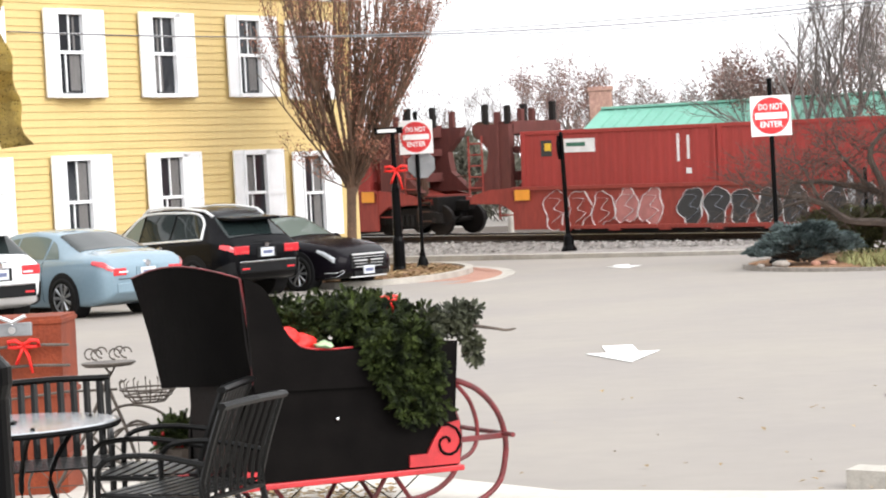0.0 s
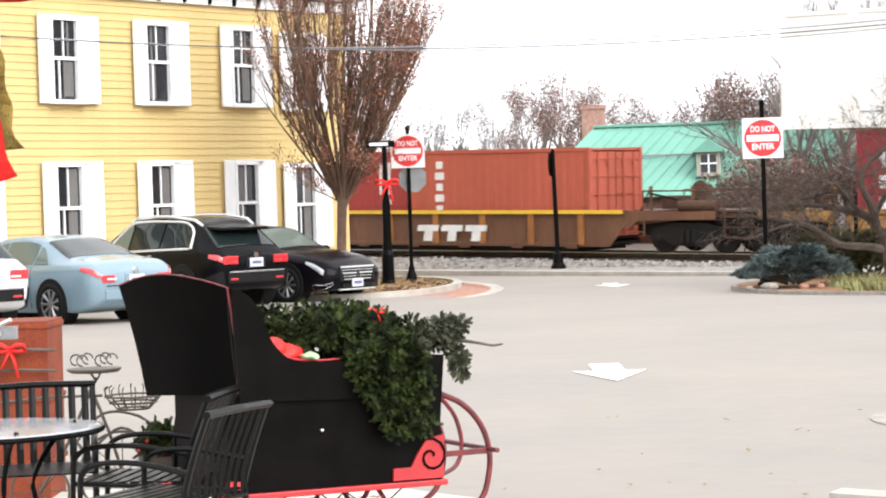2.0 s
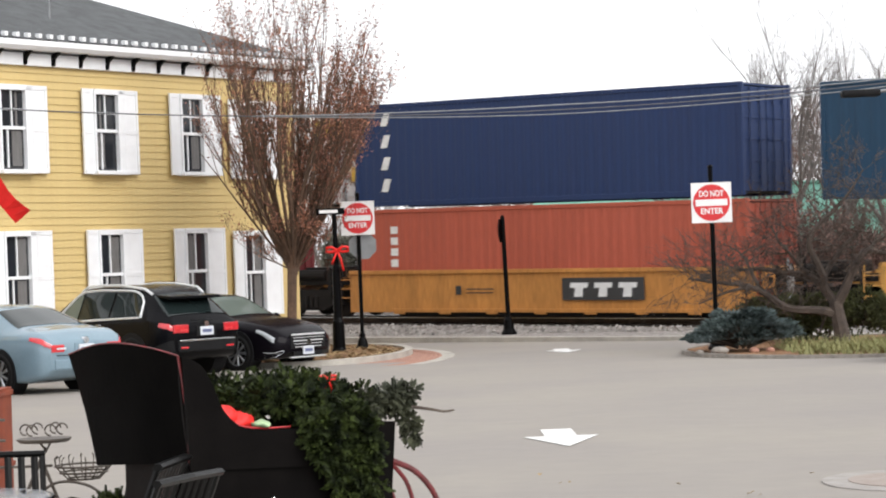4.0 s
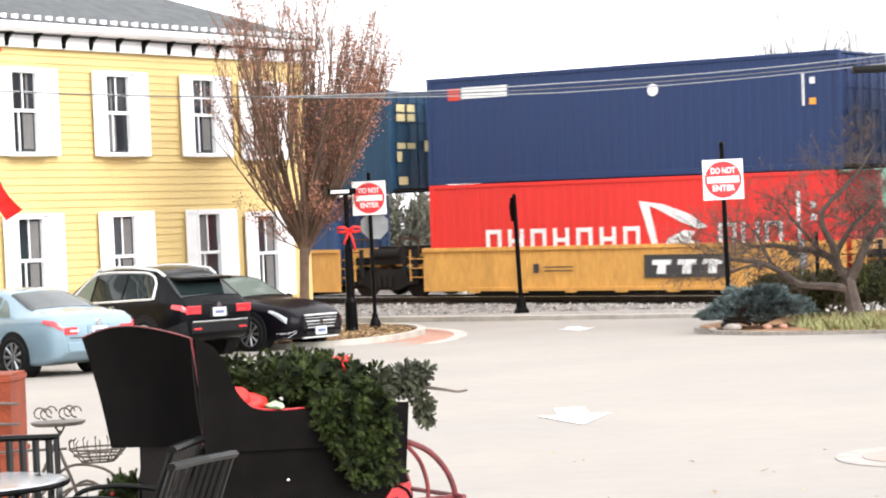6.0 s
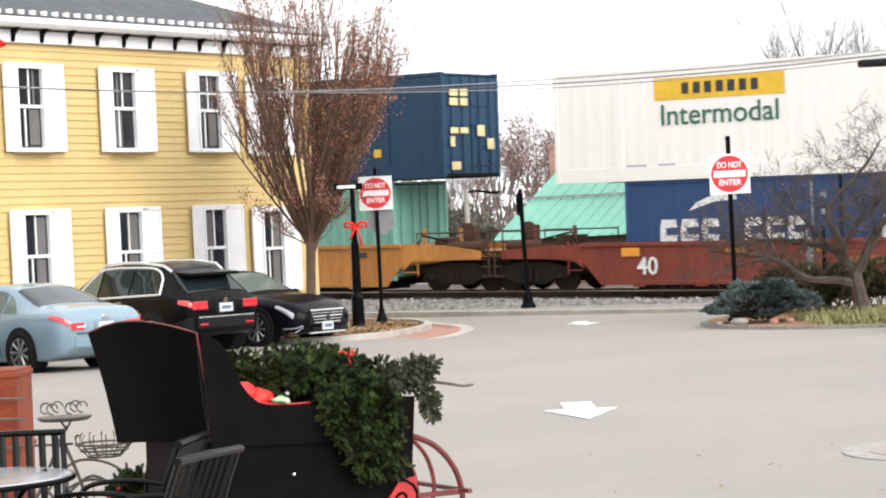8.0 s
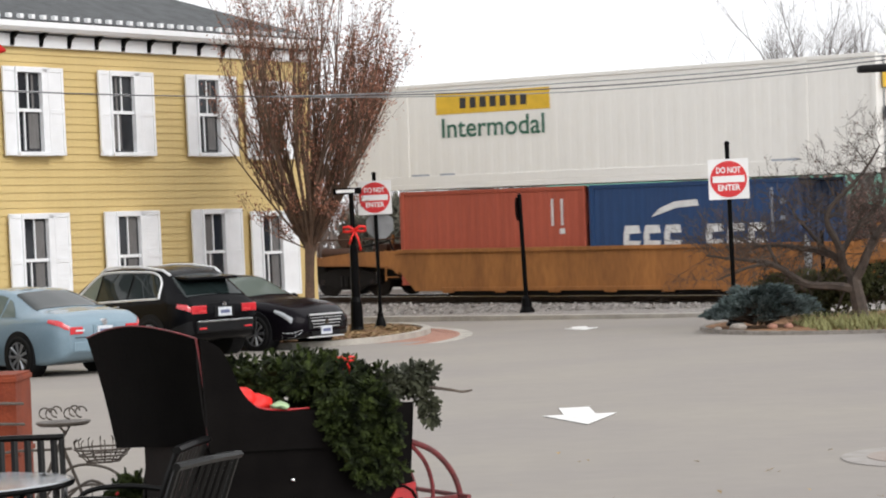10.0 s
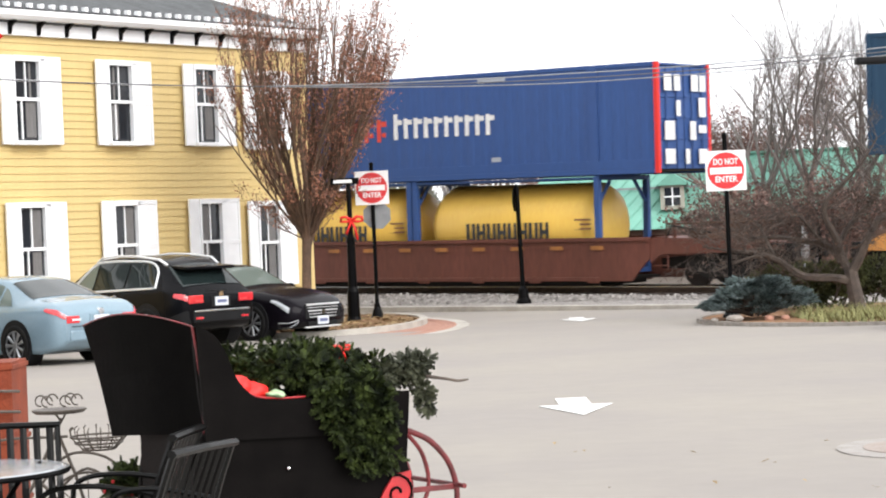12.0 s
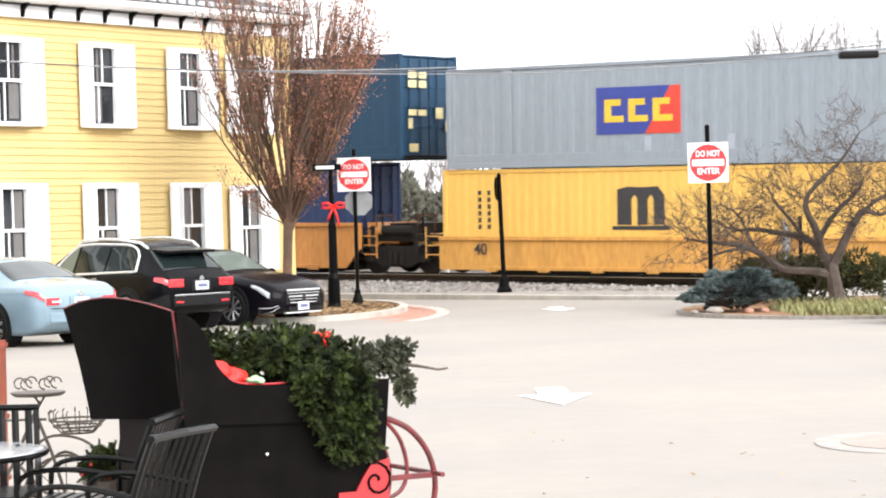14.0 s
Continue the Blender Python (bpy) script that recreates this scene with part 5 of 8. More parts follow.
# ---- signs and posts ----
def no_entry(x, y, turn=0.0, top=3.3, back=False, lean=0.0, plate_z=2.58):
    z = ground_z(y)
    s = thing("road_sign", Matrix.Translation((x, y, z)) @ pose(0, 0, 0, 0, lean, turn), "red and white no-entry sign on a black post", "road sign", "no-entry signs")
    o = -z
    bm = bmesh.new()
    lathe(bm, [(0.045, 0.3), (0.045, top + o - 0.06), (0.06, top + o - 0.04), (0.03, top + o)], 12)
    part("post", bm, BLACK, s)
    bm = bmesh.new()
    lathe(bm, [(0.17, -0.02), (0.17, 0.12), (0.13, 0.16), (0.11, 0.26), (0.07, 0.36), (0.07, 0.42), (0.05, 0.45)], 16)
    part("post_base", bm, BLACK, s, "cast base")
    zc = plate_z + o
    m = Matrix.Translation((0, -0.07, zc))
    p = part("plate", bx((0, 0, 0), (0.76, 0.012, 0.76), m, 0.003), SIGN_WHITE, s, "white square plate")
    bm = bmesh.new()
    rod(bm, m @ Vector((0, -0.006, 0)), m @ Vector((0, -0.012, 0)), 0.345, n=40)
    part("disc", bm, SIGN_RED, p, "red disc")
    part("bar", bx((0, -0.014, 0), (0.60, 0.006, 0.125), m), SIGN_WHITE, p, "white bar")
    letters("lettering", "DO NOT", 0.155, m @ pose(0, -0.014, 0.165), SIGN_WHITE, p, 0.004, 0.46)
    letters("lettering", "ENTER", 0.155, m @ pose(0, -0.014, -0.165), SIGN_WHITE, p, 0.004, 0.42)
    if back:
        bm = bmesh.new()
        prism(bm, [(0.33 * math.cos(a), 0.33 * math.sin(a)) for a in [math.pi / 8 + k * math.pi / 4 for k in range(8)]], 0.05, 0.06, "y", Matrix.Translation((0.08, 0, zc - 0.62)))
        part("octagon_back", bm, GALV, s, "bare grey back of an octagonal sign")
    return s


no_entry(5.40, 44.5, -4, 3.3)
no_entry(-1.54, 53.0, -3, 3.3, True, plate_z=2.72)


def back_sign():
    y = 50.0
    b = thing("road_sign", Matrix.Translation((7.65, y, ground_z(y))) @ pose(0, 0, 0, 0, 0, 68), "grey back of an octagonal road sign on a thin post", "road sign")
    bm = bmesh.new()
    rod(bm, (0, 0, 0), (0, 0, 1.75), 0.03, n=8)
    part("post", bm, GALV, b)
    bm = bmesh.new()
    prism(bm, [(0.38 * math.cos(a), 0.38 * math.sin(a)) for a in [math.pi / 8 + k * math.pi / 4 for k in range(8)]], -0.045, -0.03, "y", Matrix.Translation((0, 0, 1.3)))
    part("plate", bm, GALV, b, "bare grey octagonal plate")
    whole("marker_post", rod(bmesh.new(), (8.15, 51.0, ground_z(51)), (8.15, 51.0, 1.5), 0.05, 0.045, 10), BLACK, "thin dark post beside the railway", "post")


back_sign()


def bow(parent, m, size):
    """A tied ribbon bow with two tails."""
    bm = bmesh.new()
    for sg in (-1, 1):
        loop = [(0, 0, 0), (sg * 0.5, -0.1, 0.35), (sg * 0.95, -0.05, 0.3), (sg * 1.0, 0.0, -0.05), (sg * 0.5, 0.05, -0.1), (0, 0, 0)]
        tube(bm, [m @ (Vector(p) * size) for p in loop], 0.32 * size, 6, flat=0.45)
        tube(bm, [m @ (Vector(p) * size) for p in ((0, 0, 0), (sg * 0.3, -0.1, -0.7), (sg * 0.5, -0.05, -1.5 - 0.3 * sg))], 0.25 * size, 6, flat=0.4)
    bmesh.ops.create_icosphere(bm, subdivisions=1, radius=0.25 * size, matrix=m)
    return part("bow", bm, RED_CLOTH, parent, "red ribbon bow", smooth=True)


def lamp_post():
    y = 51.2
    z = ground_z(y)
    p = thing("street_name_post", Matrix.Translation((-2.0, y, z)), "slim dark post with a red ribbon bow and small street plaque", "post")
    bm = bmesh.new()
    lathe(bm, [(0.17, -0.02), (0.17, 0.1), (0.14, 0.2), (0.13, 0.75), (0.1, 0.85), (0.09, 1.9), (0.06, 2.0), (0.05, 3.1), (0.02, 3.2)], 14)
    part("shaft", bm, BLACK, p, smooth=False)
    part("plaque", bx((-0.08, -0.03, 3.16), (0.62, 0.03, 0.14), bevel=0.005), BLACK, p)
    part("plaque_bar", bx((-0.12, -0.05, 3.16), (0.4, 0.008, 0.07)), SIGN_WHITE, p)
    bow(p, Matrix.Translation((0.04, -0.16, 2.30)), 0.24)
    y = 60.0
    q = thing("signal_post", Matrix.Translation((2.0, y, -0.3)) @ pose(0, 0, 0, 0, -1.2), "black post with a sign plate seen edge-on", "post")
    bm = bmesh.new()
    lathe(bm, [(0.2, -0.1), (0.2, 0.1), (0.14, 0.2), (0.12, 0.42), (0.06, 0.5), (0.055, 3.05), (0.02, 3.1)], 14)
    part("shaft", bm, BLACK, q)
    bm = bmesh.new()
    prism(bm, [(0.32 * math.cos(a), 0.32 * math.sin(a)) for a in [math.pi / 8 + k * math.pi / 4 for k in range(8)]], -0.01, 0.01, "y", pose(-0.07, 0, 2.7, 0, 0, 78))
    part("plate", bm, BLACK, q)


lamp_post()


# ---- vehicles ----
def car_paint(name, color, rough=0.22):
    return mat(name, color, rough, 0.08, 2.0, 0.0, 0.1, coat=0.0 if max(color) < 0.1 else 0.6, spec=0.09 if max(color) < 0.1 else 0.25)


P_BLUE = car_paint("pale_blue_car_paint", (0.20, 0.285, 0.345))
CARGLASS_PALE = glass_mat("pale_car_glass", (0.11, 0.135, 0.12), 0.04)
P_BLACK = car_paint("black_car_paint", (0.004, 0.004, 0.005))
P_DARK = car_paint("aubergine_black_car_paint", (0.005, 0.004, 0.006))
P_WHITE = car_paint("white_car_paint", (0.84, 0.85, 0.87))


def loft(bm, rings, caps=True):
    vs = [[bm.verts.new(p) for p in r] for r in rings]
    n = len(vs[0])
    for a, b in zip(vs, vs[1:]):
        for k in range(n):
            bm.faces.new((a[k], a[(k + 1) % n], b[(k + 1) % n], b[k]))
    if caps:
        bm.faces.new(vs[0][::-1])
        bm.faces.new(vs[-1])
    bmesh.ops.recalc_face_normals(bm, faces=bm.faces[:])
    return bm


def smooth_curve(xs, vals, x, w=0.10):
    """A soft curve through key values."""
    return sum(float(np.interp(x + o * w, xs, vals)) for o in (-1, -0.5, 0, 0.5, 1)) / 5


class Shell:
    """The outer skin of a car: a section for every place along it."""

    def __init__(self, L, W, H, suv):
        self.L, self.W, self.H = L, W, H
        if suv:
            self.top = ([-L, -L + 0.02, -L + 0.14, -L + 0.78, -L + 1.25, -0.3, 0.25, L - 1.28, L - 0.8, L - 0.25, L - 0.04, L],
                        [0.50 * H, 0.58 * H, 0.645 * H, 0.935 * H, 0.985 * H, H, 0.985 * H, 0.66 * H, 0.625 * H, 0.56 * H, 0.46 * H, 0.38 * H])
            self.belt = ([-L, -L + 0.5, 0, L - 1.2, L - 0.4, L], [0.56 * H, 0.635 * H, 0.60 * H, 0.575 * H, 0.53 * H, 0.36 * H])
            self.rear_glass, self.front_glass = (-L + 0.20, -L + 0.70), (0.38, L - 1.34)
        else:
            self.top = ([-L, -L + 0.03, -L + 0.15, -L + 0.75, -L + 1.60, -0.35, 0.35, L - 1.35, L - 0.8, L - 0.25, L - 0.04, L],
                        [0.50 * H, 0.62 * H, 0.70 * H, 0.745 * H, 0.965 * H, H, 0.975 * H, 0.685 * H, 0.64 * H, 0.56 * H, 0.46 * H, 0.38 * H])
            self.belt = ([-L, -L + 0.4, 0, L - 1.2, L - 0.4, L], [0.60 * H, 0.665 * H, 0.625 * H, 0.60 * H, 0.52 * H, 0.36 * H])
            self.rear_glass, self.front_glass = (-L + 0.80, -L + 1.52), (0.42, L - 1.42)
        lo = 0.165 * H if suv else 0.13 * H
        self.low = ([-L, -L + 0.12, -L + 0.5, L - 0.5, L - 0.12, L], [lo + 0.22, lo + 0.08, lo, lo, lo + 0.04, lo + 0.16])
        self.wide = ([-L, -L + 0.05, -L + 0.18, -L + 0.5, -L + 1.1, 0, L - 1.1, L - 0.5, L - 0.15, L - 0.04, L], [0.74, 0.85, 0.935, 0.985, 1, 1, 0.995, 0.97, 0.88, 0.78, 0.62])
        xr0, xr1 = (-L + 0.1, -L + 0.78) if suv else (-L + 0.7, -L + 1.5)
        self.roofw = ([-L, xr0, xr1, 0.2, L - 1.3, L - 0.8, L], [0.86, 0.83, 0.65, 0.67, 0.80, 0.85, 0.86])

    def ring(self, x):
        w = self.W * smooth_curve(*self.wide, x, 0.04)
        zt = smooth_curve(*self.top, x, 0.13)
        zb = min(smooth_curve(*self.belt, x), zt - 0.045)
        zl = smooth_curve(*self.low, x, 0.05)
        wt = w * smooth_curve(*self.roofw, x)
        h = zb - zl
        cab = zt - zb
        ze = zt - min(0.075, 0.35 * cab)
        return [(0, zl), (0.84 * w, zl), (0.965 * w, zl + 0.10 * h), (0.995 * w, zl + 0.42 * h), (w, zl + 0.66 * h), (0.985 * w, zl + 0.90 * h), (0.945 * w, zb),
                (0.945 * w + (wt - 0.945 * w) * 0.55 + 0.012, zb + (ze - zb) * 0.5), (wt, ze), (wt * 0.88, zt - 0.018), (wt * 0.5, zt), (0, zt + 0.012)]

    def at(self, x, v):
        """The skin's point at section place v (0 under the floor, 6 the waist, 8 the roof edge, 11 the roof's middle)."""
        r = self.ring(x)
        i = min(10, int(v))
        f = v - i
        a, b, c, d = r[max(0, i - 1)], r[i], r[i + 1], r[min(11, i + 2)]
        q = []
        for k in (0, 1):
            q.append(0.5 * (2 * b[k] + (c[k] - a[k]) * f + (2 * a[k] - 5 * b[k] + 4 * c[k] - d[k]) * f * f + (3 * b[k] - a[k] - 3 * c[k] + d[k]) * f ** 3))
        return Vector((x, max(0.0, q[0]), q[1]))

    def out(self, x, v, sg, d):
        e = 0.03
        xa = min(self.L - 0.04, max(-self.L + 0.04, x))
        n = (self.at(xa, min(11, v + 0.1)) - self.at(xa, max(0, v - 0.1))).cross(self.at(xa + e, v) - self.at(xa - e, v))
        n.normalize()
        p = self.at(x, v) + n * d
        return Vector((p.x, sg * p.y, p.z))

    def skin(self):
        bm = bmesh.new()
        L = self.L
        xs = [-L, -L + 0.015, -L + 0.04, -L + 0.08] + [-L + 0.14 + (2 * L - 0.28) * k / 46 for k in range(47)] + [L - 0.08, L - 0.04, L - 0.015, L]
        vv = [k / 2 for k in range(23)]
        rows = [[bm.verts.new(self.at(x, v)) for v in vv] + [bm.verts.new((lambda p: (p.x, -p.y, p.z))(self.at(x, v))) for v in vv[-2:0:-1]] for x in xs]
        n = len(rows[0])
        for a, b in zip(rows, rows[1:]):
            for k in range(n):
                bm.faces.new((a[k], a[(k + 1) % n], b[(k + 1) % n], b[k]))
        bm.faces.new(rows[0])
        bm.faces.new(rows[-1])
        bmesh.ops.recalc_face_normals(bm, faces=bm.faces[:])
        return bm

    def patch(self, x0, x1, lo, hi, sg, d=0.008, nx=14, nv=5):
        """A piece that lies on the skin between two edges given as functions of 0..1."""
        bm = bmesh.new()
        rows = []
        for i in range(nx + 1):
            u = i / nx
            x = x0 + (x1 - x0) * u
            a, b = lo(u), hi(u)
            rows.append([bm.verts.new(self.out(x, a + (b - a) * k / nv, sg, d)) for k in range(nv + 1)])
        for p, q in zip(rows, rows[1:]):
            for k in range(nv):
                bm.faces.new((p[k], q[k], q[k + 1], p[k + 1]))
        bmesh.ops.recalc_face_normals(bm, faces=bm.faces[:])
        return bm

    def across(self, x0, x1, v, d=0.008, nx=8, trim=0.0):
        """A pane right across the car."""
        bm = bmesh.new()
        vs = [v + (11 - v) * k / 6 for k in range(7)]
        rows = []
        for i in range(nx + 1):
            x = x0 + (x1 - x0) * i / nx
            rows.append([bm.verts.new(self.out(x, q, 1, d)) for q in vs] + [bm.verts.new(self.out(x, q, -1, d)) for q in vs[-2::-1]])
        for p, q in zip(rows, rows[1:]):
            for k in range(len(p) - 1):
                bm.faces.new((p[k], q[k], q[k + 1], p[k + 1]))
        bmesh.ops.recalc_face_normals(bm, faces=bm.faces[:])
        return bm


def car(m, label, paint, length, width, height, suv, rim_mat=RIM, chrome_trim=False):
    """A parked car; x forward, its wheels on z = 0."""
    c = thing("car", m, label, "car", "parked cars")
    L, W, H = length / 2, width / 2, height
    sh = Shell(L, W, H, suv)
    part("body", sh.skin(), paint, c, smooth=True)
    round_end = lambda u, r=0.16: math.sqrt(max(0.0, 1 - max(0.0, (r - u) / r) ** 2)) if u < r else 1.0
    if suv:
        w0, w1, cut = -L + 0.78, L - 1.62, (0.36, 0.72)
    else:
        w0, w1, cut = -L + 1.22, L - 1.70, (0.20, 0.62)
    low_edge = lambda u: 6.28 + 0.0 * u
    high_edge = lambda u: 6.28 + (7.86 - 6.28) * round_end(u) * (round_end(1 - u, 0.45) if not suv else round_end(1 - u, 0.30)) * (1 if suv else round_end(u, 0.35))
    for sg in (-1, 1):
        spans = [(0.0, cut[0] - 0.012), (cut[0] + 0.012, cut[1] - 0.012), (cut[1] + 0.012, 1.0)]
        for a, b in spans:
            lo = lambda u, a=a, b=b: low_edge(a + (b - a) * u)
            hi = lambda u, a=a, b=b: high_edge(a + (b - a) * u) + 0.01
            part("side_window", sh.patch(w0 + (w1 - w0) * a, w0 + (w1 - w0) * b, lo, hi, sg), CARGLASS_PALE if b == 1.0 or not suv else CARGLASS, c, "tinted side window", smooth=True)
        if chrome_trim:
            ring = [sh.out(w0 + (w1 - w0) * k / 30, low_edge(k / 30) - 0.10, sg, 0.012) for k in range(31)] + [sh.out(w0 + (w1 - w0) * k / 30, high_edge(k / 30) + 0.10, sg, 0.012) for k in range(29, 0, -1)]
            bm = bmesh.new()
            tube(bm, ring, 0.024, 5, closed=True)
            part("window_trim", bm, SILVER, c, "bright window trim")
            bm = bmesh.new()
            tube(bm, [sh.out(x, 8.5, sg, d) for x, d in ((-L + 0.75, 0.0), (-L + 0.95, 0.05), (-0.9, 0.06), (-0.3, 0.06), (0.1, 0.05), (0.3, 0.0))], 0.026, 6)
            part("roof_rail", bm, SILVER, c, "silver roof rail")
        # door seams, handles and sill
        for x in (w0 + (w1 - w0) * cut[0], w0 + (w1 - w0) * cut[1], w1 - 0.05):
            bm = bmesh.new()
            tube(bm, [sh.out(x, v, sg, 0.0) for v in (1.6, 2.5, 3.5, 4.5, 5.4, 6.1)], 0.006, 4)
            part("door_seam", bm, PLASTIC, c)
        for u in (cut[0] + 0.06, cut[1] + 0.05):
            bm = bmesh.new()
            x = w0 + (w1 - w0) * u
            tube(bm, [sh.out(x + k * 0.055, 5.2, sg, 0.02 if 0 < k < 3 else 0.0) for k in range(4)], 0.014, 5)
            part("door_handle", bm, CHROME if chrome_trim else paint, c)
        part("sill", sh.patch(-L + 1.2, L - 1.2, lambda u: 1.1, lambda u: 2.15, sg, 0.01), PLASTIC if suv else paint, c, smooth=True)
        bm = bmesh.new()
        bmesh.ops.create_icosphere(bm, subdivisions=2, radius=1, matrix=Matrix.Translation((w1 + 0.02, sg * (W + 0.08), 0.66 * H)) @ Matrix.Diagonal((0.08, 0.12, 0.08, 1)))
        part("mirror", bm, paint, c, smooth=True)
        # lamps that wrap round the corners
        tl = (4.7, 6.05) if suv else (4.8, 5.95)
        part("tail_lamp", sh.patch(-L + 0.012, -L + (0.26 if suv else 0.34), lambda u: tl[0] + 0.2 * u, lambda u: tl[1] - 0.45 * u * u, sg, 0.014), TAIL, c, "red tail lamp", smooth=True)
        zt2 = sh.at(-L, 5.0).z
        part("tail_lamp", bx((-L - 0.004, sg * W * 0.62, zt2 + (0.04 if suv else 0.0)), (0.03, 0.36 * W if suv else 0.28 * W, 0.15 if suv else 0.12), I4, 0.014), TAIL, c, "red tail lamp")
        part("lamp_insert", bx((-L - 0.016, sg * W * 0.55, zt2 + (0.01 if suv else -0.005)), (0.02, 0.2 * W, 0.03), I4, 0.006), PLATE if not suv or not chrome_trim else SIGN_RED, c, "reversing lamp")
        part("head_lamp", sh.patch(L - 0.52, L - 0.14, lambda u: 5.05 - 0.75 * u, lambda u: 5.75, sg, 0.012), HEADLAMP, c, "clear head lamp", smooth=True)
        bm = bmesh.new()
        tube(bm, [sh.out(L - 0.36 + 0.11 * k, 2.5, sg, 0.012) for k in range(4)] + [sh.out(L - 0.03, 2.1, sg, 0.012)] + [sh.out(L - 0.36 + 0.11 * k, 1.7, sg, 0.012) for k in range(2, -1, -1)], 0.006, 5, closed=True)
        part("fog_lamp_trim", bm, CHROME, c, "bright fog lamp surround")
        # wheels
    r = 0.385 if suv else 0.345
    for x in (-L + (0.98 if suv else 1.08), L - (0.95 if suv else 0.98)):
        for sg in (-1, 1):
            wm = Matrix.Translation((x, sg * (W - 0.12), r)) @ pose(0, 0, 0, -90 * sg)
            bm = bmesh.new()
            rod(bm, (x, sg * (W - 0.3), r + 0.025), (x, sg * (W + 0.001), r + 0.025), r + 0.055, n=28)
            part("wheel_arch", bm, PLASTIC, c)
            bm = bmesh.new()
            lathe(bm, [(r * 0.6, -0.1), (r * 0.97, -0.1), (r, -0.06), (r, 0.1), (r * 0.96, 0.135), (r * 0.72, 0.145), (r * 0.70, 0.1)], 28, wm)
            t = part("wheel", bm, TYRE, c, "black tyre on an alloy rim", smooth=True)
            bm = bmesh.new()
            lathe(bm, [(r * 0.72, 0.06), (r * 0.72, 0.137), (r * 0.66, 0.13), (r * 0.64, 0.07)], 24, wm)
            for k in range(9):
                a = k * math.tau / 9
                rod(bm, wm @ Vector((0.05 * math.cos(a), 0.05 * math.sin(a), 0.12)), wm @ Vector((r * 0.66 * math.cos(a), r * 0.66 * math.sin(a), 0.13)), 0.018, 0.030, 6)
            rod(bm, wm @ Vector((0, 0, 0.06)), wm @ Vector((0, 0, 0.14)), 0.055, n=12)
            part("rim", bm, rim_mat, t)
            bm = bmesh.new()
            rod(bm, wm @ Vector((0, 0, 0.02)), wm @ Vector((0, 0, 0.065)), r * 0.62, n=20)
            part("brake_disc", bm, TYRE, t)
    part("windscreen", sh.across(*sh.front_glass, 8.75), CARGLASS_PALE, c, "greenish windscreen", smooth=True)
    part("rear_window", sh.across(*sh.rear_glass, 8.35), CARGLASS, c, "dark rear window", smooth=True)
    # bumper, plates, grille, badges
    if suv:
        for sg in (-1, 1):
            part("bumper_cladding", sh.patch(-L + 0.012, -L + 0.45, lambda u: 1.2, lambda u: 3.3 - 0.6 * u, sg, 0.012), PLASTIC, c, smooth=True)
        part("rear_bumper", bx((-L - 0.004, 0, 0.335 * H), (0.05, 1.40 * W, 0.20), bevel=0.02), PLASTIC, c)
        part("bumper_strip", bx((-L - 0.03, 0, 0.395 * H), (0.03, 1.36 * W, 0.03), bevel=0.008), CHROME, c, "bright bumper strip")
        for sg in (-1, 1):
            part("reflector", bx((-L - 0.03, sg * W * 0.56, 0.32 * H), (0.02, 0.18 * W, 0.035), bevel=0.006), TAIL, c, "red reflector")
        bm = bmesh.new()
        tube(bm, [(-L - 0.0, -0.15, 0.60 * H), (-L + 0.02, 0.1, 0.605 * H), (-L + 0.03, 0.32, 0.61 * H)], 0.012, 5)
        part("rear_wiper", bm, PLASTIC, c)
        bm = bmesh.new()
        box(bm, (-L + 0.62, 0, 0.962 * H), (0.46, 1.22 * W, 0.055), pose(0, 0, 0, 0, -5), 0.02)
        part("spoiler", bm, paint, c)
    else:
        part("rear_bumper", bx((-L - 0.0, 0, 0.33 * H), (0.05, 1.38 * W, 0.16), bevel=0.02), paint, c)
        part("trunk_seam", bx((-L - 0.004, 0, 0.43 * H), (0.012, 1.3 * W, 0.012)), PLASTIC, c)
    zp = 0.49 * H
    part("plate_recess", bx((-L - 0.004, 0, zp), (0.02, 0.46, 0.2), bevel=0.006), PLASTIC if suv else paint, c)
    part("plate", bx((-L - 0.02, 0, zp), (0.03, 0.31, 0.16), bevel=0.004), PLATE, c, "white licence plate")
    part("plate_bar", bx((-L - 0.037, 0, zp), (0.008, 0.22, 0.06)), PLATE_BAR, c)
    part("plate", bx((L + 0.02, 0, 0.24 * H), (0.03, 0.31, 0.16), bevel=0.004), PLATE, c, "white licence plate")
    part("plate_bar", bx((L + 0.037, 0, 0.24 * H), (0.008, 0.22, 0.06)), PLATE_BAR, c)
    part("grille_opening", bx((L + 0.0, 0, 0.36 * H), (0.05, 1.08 * W, 0.19 * H), bevel=0.02), PLASTIC, c)
    for zz, hh in ((0.285, 0.014), (0.325, 0.01), (0.365, 0.022), (0.405, 0.01), (0.445, 0.03)):
        part("grille_bar", bx((L + 0.02, 0, H * zz), (0.03, (0.45 + 1.3 * zz) * W, hh), bevel=0.004), SILVER, c, "chrome grille bar")
    part("lower_grille", bx((L - 0.01, 0, 0.20 * H), (0.05, 0.9 * W, 0.055 * H), bevel=0.01), PLASTIC, c)
    part("bumper_lip", bx((L + 0.0, 0, 0.155 * H), (0.06, 1.1 * W, 0.025), bevel=0.006), SILVER, c, "bright bumper lip")
    part("front_badge", rod(bmesh.new(), (L + 0.03, 0, 0.345 * H), (L + 0.045, 0, 0.345 * H), 0.055, n=16), CHROME, c)
    part("rear_badge", rod(bmesh.new(), (-L - 0.025, 0, 0.565 * H if suv else 0.585 * H), (-L + 0.05, 0, 0.565 * H if suv else 0.585 * H), 0.055, n=16), CHROME, c)
    return c


